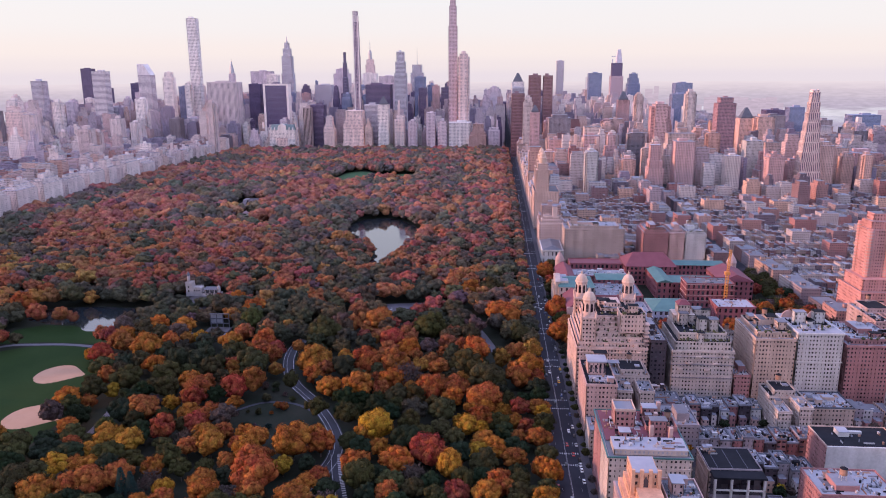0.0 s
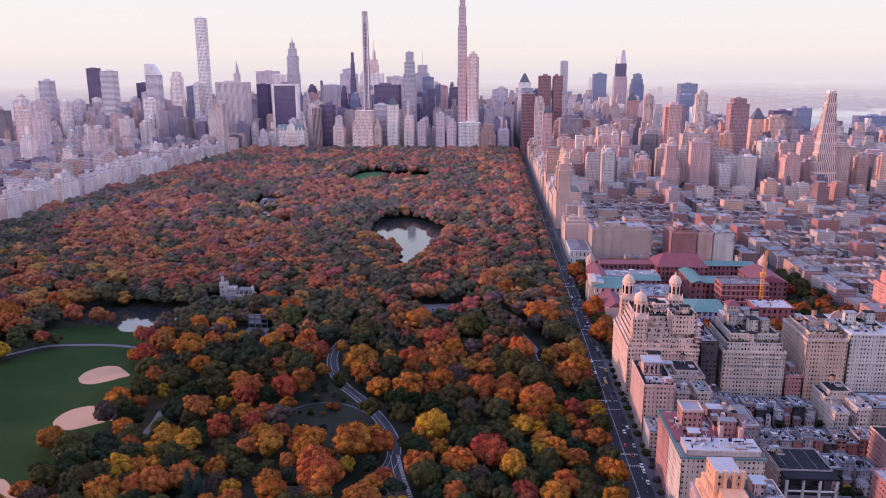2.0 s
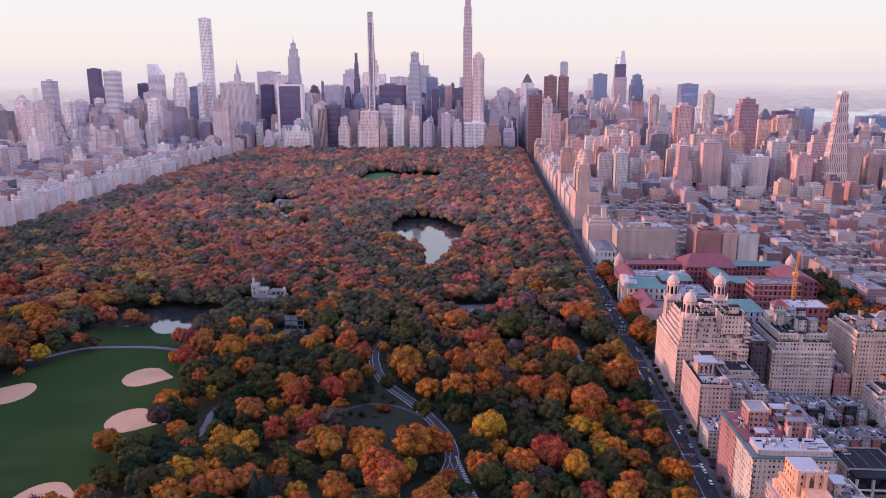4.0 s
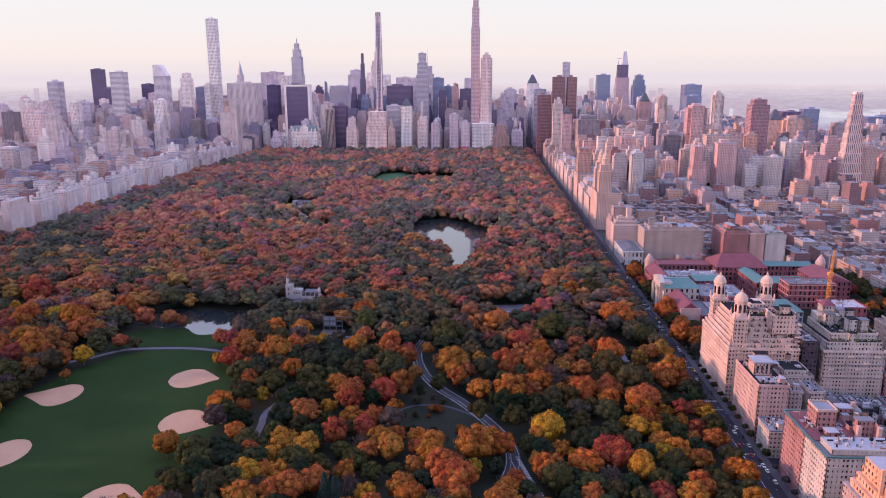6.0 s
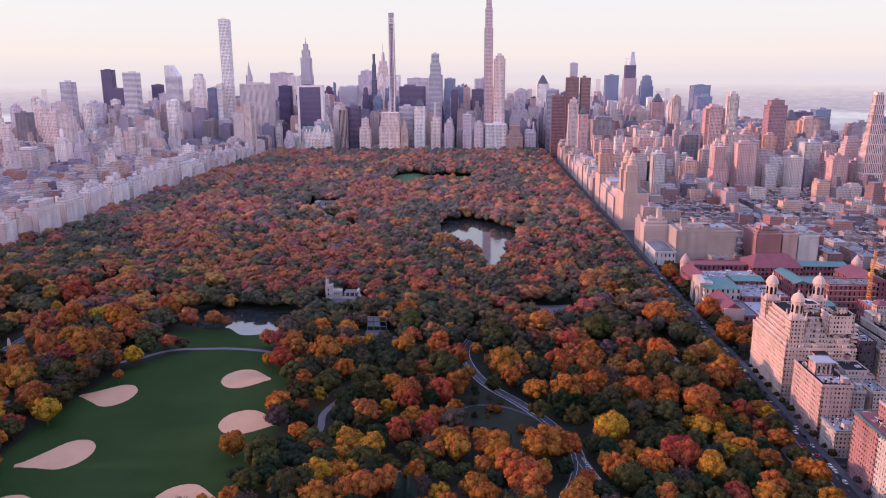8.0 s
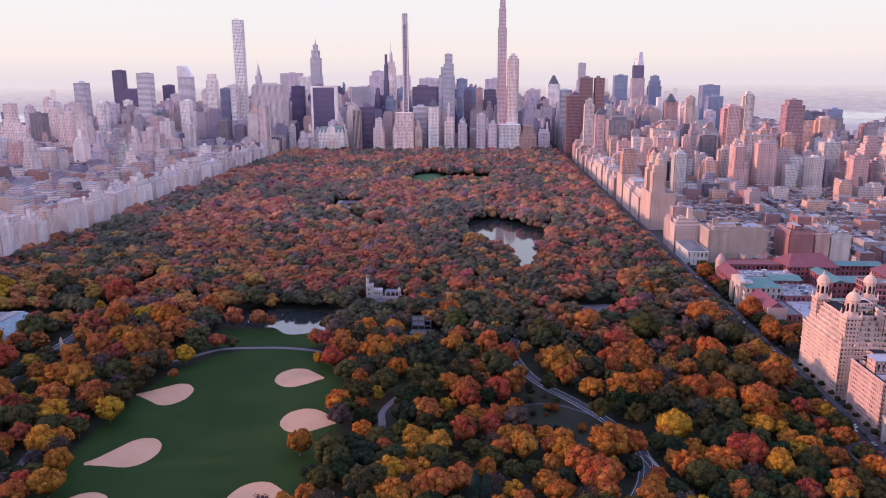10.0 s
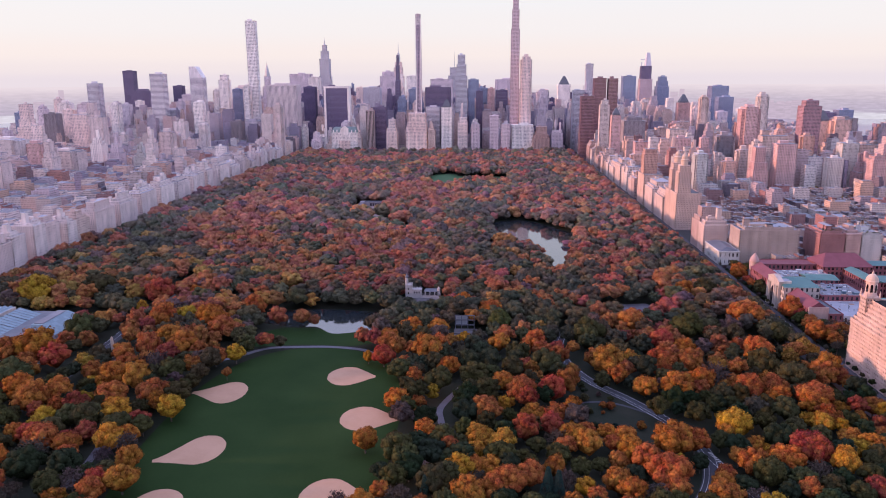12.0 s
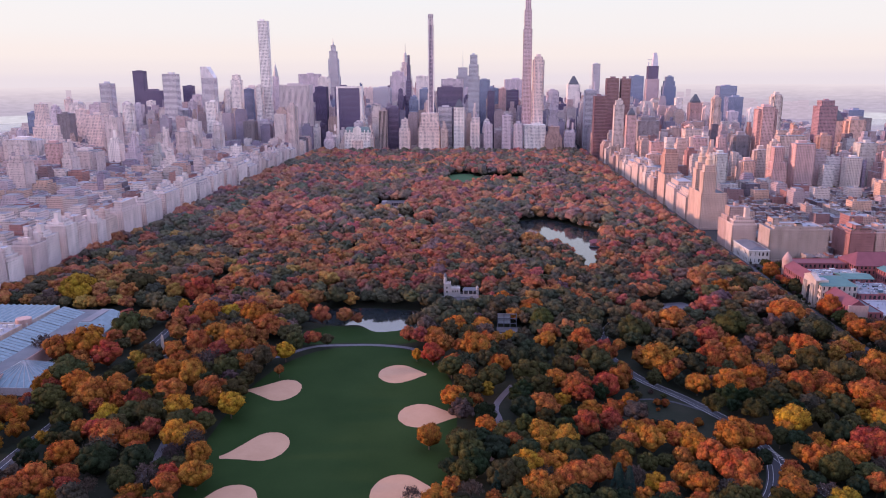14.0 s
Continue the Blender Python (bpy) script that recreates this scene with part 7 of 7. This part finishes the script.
# yard and street trees of the blocks west of the avenue
YV, YF, YT, yk = [], [], [], 0
yr = random.Random(17)
for n in range(86, 66, -1):
    ya = street(n) + 40
    for x0, x1 in WEST_AVES[:4]:
        for _ in range(16):
            x, y = yr.uniform(max(22, x0 + 6), x1 - 6), yr.choice([ya + yr.uniform(-4, 4), ya + yr.uniform(-4, 4), street(n) + yr.choice((-7.5, 7.5))])
            if taken(x - 3, x + 3, y - 3, y + 3) or not in_wedge(x, y):
                continue
            r = yr.uniform(2.4, 4.6)
            v, f = SETS[2][yr.randrange(8)]
            YV.append(v * r + np.array([x, y, r + 3.5]))
            YF.append(f + yk)
            yk += len(v)
            YT.append(np.tile(np.array([*vary(TREE_COLOURS[yr.choice(["olive", "dark_green", "dark_green", "brown", "gold"])]), 1.0], dtype=np.float32), (len(v), 1)))
for k in range(70):  # back yards of the nearer row houses
    x, y, r = yr.uniform(24, 200), yr.choice((-63, -60, -66, -143, -140)) + yr.uniform(-3, 3), yr.uniform(2.6, 5.0)
    if taken(x - 2, x + 2, y - 2, y + 2):
        continue
    v, f = SETS[1][yr.randrange(8)]
    YV.append(v * r + np.array([x, y, r * 0.9 + 3.5]))
    YF.append(f + yk)
    yk += len(v)
    YT.append(np.tile(np.array([*vary(TREE_COLOURS[yr.choice(["olive", "dark_green", "dark_green", "evergreen", "gold"])]), 1.0], dtype=np.float32), (len(v), 1)))
for k in range(90):  # the green square beside the museum
    x, y, r = yr.uniform(163, 226), yr.uniform(92, 345), yr.uniform(4.5, 7.5)
    if (x < 192 and y > 228) or taken(x - 2, x + 2, y - 2, y + 2) and x > 226:
        continue
    v, f = SETS[1][yr.randrange(8)]
    YV.append(v * r + np.array([x, y, r * 0.75 + 3]))
    YF.append(f + yk)
    yk += len(v)
    YT.append(np.tile(np.array([*vary(TREE_COLOURS[yr.choice(["olive", "olive", "dark_green", "brown", "rust"])]), 1.0], dtype=np.float32), (len(v), 1)))
for k in range(48):  # small trees in the pavement before the houses
    r = yr.uniform(2.0, 3.4)
    v, f = SETS[2][yr.randrange(8)]
    YV.append(v * r + np.array([-31.6 + yr.uniform(-0.4, 0.4), -235 + k * 13.5 + yr.uniform(-3, 3), r + 2.6]))
    YF.append(f + yk)
    yk += len(v)
    YT.append(np.tile(np.array([*vary(TREE_COLOURS[yr.choice(["olive", "dark_green", "brown"])]), 1.0], dtype=np.float32), (len(v), 1)))
yard_me = fast_mesh("yard_trees", np.concatenate(YV), np.concatenate(YF), MAT["leaf_stuff"])
at = yard_me.attributes.new("tint", "FLOAT_COLOR", "POINT")
at.data.foreach_set("color", np.concatenate(YT).ravel())
tagged(new("yard_trees", yard_me), "small street and yard trees between the houses", "trees", "", "stuff")

# ---- landmarks of the skyline ----
def slender_tower():
    e = thing("feather_tower", (-545, 1950, 0), "very slender pale tower with stepped top", "skyscraper")
    for w, d, z0, z1 in ((9, 13, 0, 300), (9, 10, 300, 360), (9, 7.5, 360, 405), (8.6, 5.5, 405, 425), (8.2, 3.5, 425, 438)):
        storeys(e, -w, w, -11, -11 + 2 * d, z0, z1, "glass_rose", (0, 0, 6.0, 4.2, 0.72, 0.7, "pane_violet"))
    part("corner_strip", join(*[box(x - 1.6, x + 1.6, -12, -11.1, 0, 425) for x in (-7.6, 7.6)]), "tower_pale", e)
    part("crown_frame", join(*[box(x - 0.5, x + 0.5, -11.6, -11.05, 405, 441) for x in (-5, -2, 1, 4)], *[box(-8.4, 8.4, -11.7, -11.06, z, z + 0.8) for z in range(408, 440, 6)]), "tower_pale", e, "open frame at the top")


slender_tower()


def stage_tower(name, x, y, stages, wall, label, spire=None, sides=0, top="metal"):
    e = thing(name, (x, y, 0), label, "skyscraper")
    z = 0
    for w, d, z1 in stages:
        storeys(e, -w, w, -d, d, z, z1, wall)
        z = z1
    if spire:
        part("spire", lathe(0, 0, spire, 8), top, e)
    return e


stage_tower("spired_glass_tower", -1085, 3060, [(27, 24, 250), (23, 21, 330), (17, 16, 365), (10, 10, 392)], "glass_pale", "tapering pale glass tower with a spire", [(6, 392), (3, 402), (0.8, 420), (0.1, 427)])
stage_tower("needle_tower", -1398, 3165, [(22, 20, 200), (13, 13, 250)], "tower_violet", "stone tower with a pointed steel needle", [(13, 250), (11, 268), (7.5, 285), (3.5, 300), (0.9, 312), (0.2, 322)])
stage_tower("mast_tower", -826, 3890, [(33, 24, 250), (26, 19, 300), (20, 16, 330)], "tower_rose", "stone setback tower with a tall mast", [(11, 330), (10, 365), (6, 381), (2.2, 384), (1.5, 420), (0.3, 443)])
stage_tower("shard_tower", -650, 2270, [(11, 13, 150), (9, 11, 230), (6.5, 8, 285), (4.2, 5, 322)], "glass_dark", "dark tapering glass tower")
stage_tower("crystal_tower", -470, 3120, [(30, 26, 250), (22, 22, 288)], "glass_pale", "pale faceted glass tower with a mast", [(1.6, 288), (0.8, 340), (0.2, 366)])
stage_tower("slab_tower", -700, 2800, [(16, 30, 220), (13, 24, 240), (10, 18, 256)], "tower_pale", "pale stone slab tower with setbacks")


def curved_tower():
    x0, x1, y = -860, -775, 1937
    e = thing("sloping_tower", (0, 0, 0), "black glass tower with white stone edges", "skyscraper")
    part("wall", join(box(x0, x0 + 7, y - 1, y + 32, 0, 207), box(x1 - 7, x1, y - 1, y + 32, 0, 207), box(x0, x1, y - 1, y + 32, 207, 213)), "tower_pale", e, "white travertine edge")
    part("window_glass", box(x0 + 7, x1 - 7, y, y + 31, 0, 207), "pane_violet", e)["kind"] = "stuff"
    part("floor_band", join(*[box(x0 + 7, x1 - 7, y - 0.2, y, z, z + 0.5) for z in range(4, 206, 4)]), "glass_dark", e)
    part("roof", box(x0 + 1, x1 - 1, y, y + 31, 213.004, 213.2), "roof", e)


curved_tower()


def grand_hotel():
    x0, x1, y = -823, -738, 1858
    e = thing("grand_hotel", (0, 0, 0), "white hotel with a grey-green mansard roof", "hotel")
    storeys(e, x0, x1, y, y + 40, 0, 68, "tower_pale")
    part("mansard_roof", box(x0 - 0.3, x1 + 0.3, y - 0.3, y + 40.3, 68.004, 84, (7, 9)), "mansard", e, "grey-green mansard roof")
    for k in range(7):
        x = x0 + 6 + k * 12
        part("dormer", join(box(x - 1.6, x + 1.6, y - 0.4, y + 4, 68, 74), gable(x - 1.9, x + 1.9, y - 0.6, y + 4.2, 74, 2.2, "y")), "tower_pale", e)
    part("gable_tower", join(box(x0 + 30, x1 - 30, y - 0.8, y + 12, 60, 80), gable(x0 + 29.5, x1 - 29.5, y - 1, y + 12.2, 80, 8, "y")), "tower_pale", e)


grand_hotel()


def hudson_tower():
    e = thing("angled_glass_tower", (575, 3760, 0), "pale glass tower with a sloping top and deck", "skyscraper")
    storeys(e, -34, 34, -28, 28, 0, 230, "glass_rose")
    storeys(e, -28, 28, -24, 24, 230, 300, "glass_violet")
    part("top", box(-6, 26, -20, 20, 300, 372, (8, 12)), "glass_pale", e, "pale pointed top")
    part("deck", join(box(-30, -6, -3, 3, 333, 336, (0, 0)), box(-26, -22, -2, 2, 300, 322)), "glass_pale", e, "jutting deck")


hudson_tower()

# ---- distance ----
def arc(r, z0, z1, a0, a1, steps):
    v = []
    for i in range(steps + 1):
        a = radians(a0 + (a1 - a0) * i / steps)
        for z in (z0, z1):
            v.append((-235 + r * math.sin(a), -515 + r * math.cos(a), z))
    return v, [(2 * i, 2 * i + 2, 2 * i + 3, 2 * i + 1) for i in range(steps)]


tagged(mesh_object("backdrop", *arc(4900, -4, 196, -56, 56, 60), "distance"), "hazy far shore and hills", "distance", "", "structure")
dg = random.Random(3)
far = []
for k in range(150):
    a = radians(dg.choice([dg.uniform(-33, -8), dg.uniform(-16, 12), dg.uniform(10, 22)]))
    r = dg.uniform(4700, 4840)
    x, y = -235 + r * math.sin(a), -515 + r * math.cos(a)
    w, h = dg.uniform(8, 30), dg.uniform(60, 175) if abs(a) < 0.24 else dg.uniform(50, 120)
    far.append(box(x - w, x + w, y - 5, y + 5, 0, h))
for k in range(700):  # low far shore past the river
    a = radians(dg.uniform(19, 38))
    r = dg.uniform(4250, 4800)
    x, y = -235 + r * math.sin(a), -515 + r * math.cos(a)
    if x < 1960:
        continue
    w, h = dg.uniform(8, 38), dg.choice([dg.uniform(8, 22), dg.uniform(8, 30), dg.uniform(20, 75)])
    far.append(box(x - w, x + w, y - 8, y + 8, 0, h))
for u, h in ((28.6, 238), (29.1, 215), (-26.5, 190), (-24.3, 165), (-31, 180), (8.5, 225), (6.5, 190), (10.6, 200)):
    x, y = -235 + 4780 * math.sin(radians(u)), -515 + 4780 * math.cos(radians(u))
    far.append(box(x - 13, x + 13, y - 5, y + 5, 0, h))
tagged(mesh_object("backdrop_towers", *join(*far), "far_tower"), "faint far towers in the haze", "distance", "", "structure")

# ---- things in the park ----
def castle(x, y):
    e = thing("stone_castle", (x, y, 0), "small grey stone castle on a dark rock", "castle")
    e.scale = (1.0, 0.95, 0.95)
    v, f = BALL
    g = np.random.default_rng(4)
    vv = v * (1 + g.uniform(-0.1, 0.1, (len(v), 1))) * np.array([30, 22, 12]) + np.array([16, 0, -1])
    part("rock", (vv.tolist(), f.tolist()), "rock", e, "dark schist outcrop")
    st = "granite"
    part("keep", box(-3, 4, -4, 5, 9, 24), st, e)
    part("battlement", join(*[box(-3.2 + i * 1.5, -2.4 + i * 1.5, yy, yy + 0.7, 24, 25.2) for i in range(5) for yy in (-4.2, 4.4)], *[box(xx, xx + 0.7, -3 + i * 1.7, -2.2 + i * 1.7, 24, 25.2) for i in range(5) for xx in (-3.2, 3.4)]), st, e)
    part("stair_turret", drum(-2.2, 4, 9, 31, 1.7, 1.6, 10), st, e)
    part("turret_cap", lathe(-2.2, 4, [(1.8, 31), (1.9, 32), (0.2, 35.5), (0.05, 37)], 10), "slate", e)
    part("hall", box(4, 14, -4.5, 5, 9, 19), st, e)
    part("battlement", join(*[box(4.2 + i * 1.6, 5.0 + i * 1.6, yy, yy + 0.7, 19, 20.1) for i in range(6) for yy in (-4.6, 4.4)]), st, e)
    part("terrace_wall", box(14, 34, -6, 4, 5, 13), st, e)
    part("terrace_floor", box(14.5, 33.5, -5.5, 3.5, 13.004, 13.1), "pavement", e)
    part("pavilion", join(*[box(a - 0.5, a + 0.5, b - 0.5, b + 0.5, 13.1, 17) for a in (18, 23, 28, 32) for b in (-4, 2.5)]), st, e)
    part("pavilion_roof", gable(16.5, 33.2, -5, 3.4, 17, 3, "x", 2), "slate", e)
    part("corner_turret", lathe(32.5, -3, [(1.5, 13), (1.5, 19.5), (1.8, 20), (0.1, 23)], 8), st, e)
    for px, pz in ((0, 19), (0, 14), (6.5, 15), (9, 15), (11.5, 15)):
        part("window", box(px - 0.5, px + 0.7, -4.12 if px < 4 else -4.62, -4.0 if px < 4 else -4.4, pz, pz + 2), "pane", e)


castle(-414, 226)


def obelisk(x, y):
    e = thing("obelisk", (x, y, 0.2), "pale granite obelisk on a stepped base", "monument")
    part("base", join(box(-5, 5, -5, 5, 0, 0.8), box(-3.4, 3.4, -3.4, 3.4, 0.8, 1.8), box(-2, 2, -2, 2, 1.8, 3.6)), "rock", e)
    part("shaft", join(box(-1.25, 1.25, -1.25, 1.25, 3.6, 21, (0.4, 0.4)), box(-0.85, 0.85, -0.85, 0.85, 21, 23.2, (0.82, 0.82))), "obelisk_stone", e)


obelisk(-653, 53)


def theatre(x, y):
    e = thing("open_air_theatre", (x, y, 0.2), "open-air theatre with grey scaffold stage", "theatre")
    part("stage", box(-10, 12, -8, 6, 0, 1.6), "rock", e)
    fr = [box(a - 0.35, a + 0.35, 5.6, 6.3, 0, 15) for a in (-9, -3, 3, 9)] + [box(-9.35, 9.35, 5.5, 6.4, z, z + 0.7) for z in (5, 10, 14.5)]
    part("scaffold", join(*fr), "slate", e, "grey scaffold frame")["kind"] = "stuff"
    part("screen", box(-8.6, 2.5, 6.5, 6.9, 5.8, 14.2), "metal_pale", e, "pale stage screen")
    for k in range(6):
        part("seating_tier", join(*[box(-22 + k * 1.6 + 0.0, 22 - k * 1.6, -12 - k * 3.2, -9.2 - k * 3.2, 0, 1 + k * 0.9)]), "slate", e)


theatre(-352, 140)


def glass_museum():
    e = thing("glass_roofed_museum", (0, 0, 0), "wide museum with glass roofs beside the park", "museum")
    part("wall", box(-900, -752, -120, 150, 0, 13), "stone_rose", e)
    part("roof", box(-899, -753, -119, 149, 13.004, 13.3), "slate", e)
    part("gallery", box(-899, -800, 95, 150, 13.3, 17), "stone_pale", e)
    part("gallery_roof", box(-898.5, -800.5, 95.5, 149.5, 17.004, 17.2), "metal_pale", e)
    for k in range(16):
        part("roof_ridge", gable(-897 + k * 6, -892 + k * 6, 97, 149, 17.2, 1.3, "y"), "skylight", e)
    part("gallery", box(-899, -800, 30, 88, 13.3, 18), "stone_warm", e)
    part("gallery_roof", box(-898.5, -800.5, 30.5, 87.5, 18.004, 18.2), "roof_white", e)
    part("rooftop_stair", lathe(-806, 100, [(7, 13.3), (7, 20), (6.2, 20.4)], 20), "stucco_pink", e, "round rose brick stair head")
    part("light_court", box(-880, -812, 34, 52, 18.21, 18.6), "pane_blue", e, "dark glazed light court")
    for k in range(22):
        x, y, s = crng.uniform(-880, -806), crng.uniform(66, 84), crng.uniform(1.2, 3)
        part("roof_unit", box(x, x + s * 1.6, y, y + s, 18.2, 18.2 + s), "metal", e)
    # long sloping glass strip along the park side, in bays
    for k in range(11):
        y = -100 + k * 22
        lean = [(-790, y, 19), (-790, y + 21.4, 19), (-764, y + 21.4, 12), (-764, y, 12), (-790, y, 12.9), (-790, y + 21.4, 12.9)]
        part("glass_bay", (lean, [(3, 2, 1, 0), (0, 1, 5, 4), (0, 4, 3), (1, 2, 5)]), "skylight", e, "sloping glass bay")
        rib = []
        for j in range(5):
            v, f = box(0, 26, y + j * 5.2, y + j * 5.2 + 0.22, 0, 0.3)
            rib.append(([(-790 + px, py, 19 - px * 7 / 26 + pz) for px, py, pz in v], f))
        part("glass_rib", join(*rib), "metal_pale", e)["kind"] = "stuff"
    # end pavilion with a glass slope
    part("wall", box(-752, -727, 92, 146, 0, 9), "stone_violet", e)
    v = [(-752, 92, 9), (-727, 92, 9), (-727, 146, 9), (-752, 146, 9), (-752, 97, 17), (-741, 97, 17), (-741, 141, 17), (-752, 141, 17)]
    part("glass_slope", (v, [(0, 1, 5, 4), (1, 2, 6, 5), (2, 3, 7, 6), (4, 5, 6, 7)]), "skylight", e, "blue sloping glass roof")
    part("roof_strip", box(-751, -742, 100, 138, 17.004, 17.6), "roof", e)
    # glass pyramid
    part("wall", box(-768, -716, -26, 24, 0, 6.5), "stone_violet", e)
    part("pyramid", box(-767.5, -716.5, -25.5, 23.5, 6.504, 19, (24.5, 23.5)), "skylight", e, "blue glass pyramid roof")
    ribs = []
    for i in range(9):  # ribs up the north and park-side slopes
        t = i / 8
        for (ax, ay), (bx, by) in (((-767.5 + 51 * t, -25.5), (-743 + 2 * t, -2)), ((-716.5, -25.5 + 49 * t), (-741, -2 + 2 * t))):
            v, f = box(-0.25, 0.25, -0.25, 0.25, 0, 1)
            ribs.append(([(ax + (bx - ax) * pz + px, ay + (by - ay) * pz + py, 6.8 + 12.4 * pz) for px, py, pz in v], f))
    part("pyramid_rib", join(*ribs), "metal_pale", e)["kind"] = "stuff"
    part("plaza_light_well", rim(-730, -712, 28, 56, 0.3, 3.5, 0.8), "metal_pale", e)


glass_museum()


def boathouse(x, y):
    e = thing("boathouse", (x, y, 0.3), "small red boathouse at the lake's edge", "boathouse")
    part("wall", box(-11, 11, -7, 7, 0, 4.5), "brick_rose", e)
    part("roof", gable(-12.5, 12.5, -8.5, 8.5, 4.504, 4, "x", 4), "roof_red", e)
    part("deck", box(-15, 15, -15, -8.6, 0.1, 0.6), "pavement", e)


boathouse(-207, 520)


def terrace(x, y):
    e = thing("stone_terrace", (x, y, 0.28), "buff stone terrace with arcade and stairs", "terrace")
    part("arcade", box(-22, 22, 60, 74, 0, 8), "stone_violet", e)
    part("arcade_top", box(-21, 21, 61, 73, 8.004, 8.3), "pavement", e)
    part("arch", join(*[box(a - 1.6, a + 1.6, 59.7, 59.95, 0.2, 5.5) for a in (-9, -4.5, 0, 4.5, 9)]), "pane", e)
    for s in (-1, 1):
        part("stair", join(*[box(s * 26 - 4, s * 26 + 4, 58 - k * 1.6, 74, 0, 8 - k * 0.8) for k in range(10)]), "stone_violet", e)


terrace(-538, 790)

# cars on the avenue and in the car park
CAR_PAINT = {"white": (0.75, 0.75, 0.75), "black": (0.03, 0.03, 0.035), "silver": (0.45, 0.45, 0.47), "red": (0.35, 0.04, 0.04), "yellow": (0.75, 0.42, 0.04), "blue": (0.06, 0.09, 0.2)}
CARS = {}
for cname, rgb in CAR_PAINT.items():
    mt, mn, ml, mb = base(cname + " car paint", 0.25, 0.0, 0.6)
    mb.inputs["Base Color"].default_value = (*rgb, 1)
    e = thing("car", (-43, -230 - 9 * len(CARS), 0.04), f"{cname} car on the asphalt avenue", "car", "cars by the park")
    part("body", join(box(-0.9, 0.9, -2.2, 2.2, 0.32, 0.85, (0.05, 0.08))), mt, e)
    part("cabin", box(-0.82, 0.82, -1.3, 1.0, 0.852, 1.42, (0.18, 0.45)), "pane", e)
    part("car_roof", box(-0.62, 0.62, -0.83, 0.53, 1.424, 1.46), mt, e)
    for wx in (-0.8, 0.8):
        for wy in (-1.35, 1.35):
            wv, wf = drum(0, 0, -0.11, 0.11, 0.33, 0.33, 10)
            part("wheel", ([(wx + c, wy + a, 0.33 + b) for a, b, c in wv], wf), "rubber", e)
    CARS[cname] = e
kr = random.Random(9)
names = ["white", "black", "black", "silver", "silver", "white", "red", "yellow", "blue"]
y = -225.0
while y < 360:
    for x in (-50.9, -35.2):
        if kr.random() < 0.46 and abs((y + 3) % 80) > 14:
            copy_thing(CARS[kr.choice(names)], pose(x, y, 0.04, 0, 0, 180 if x < -43 else 0))
    if kr.random() < 0.13:
        copy_thing(CARS[kr.choice(names)], pose(kr.choice((-47, -44.1, -41.2, -38.3)), y, 0.04))
    y += 6.4
for k in range(16):
    copy_thing(CARS[kr.choice(names)], pose(-208 + (k % 8) * 6.2, 200 + (k // 8) * 14, 0.3, 0, 0, kr.uniform(-20, 20)))
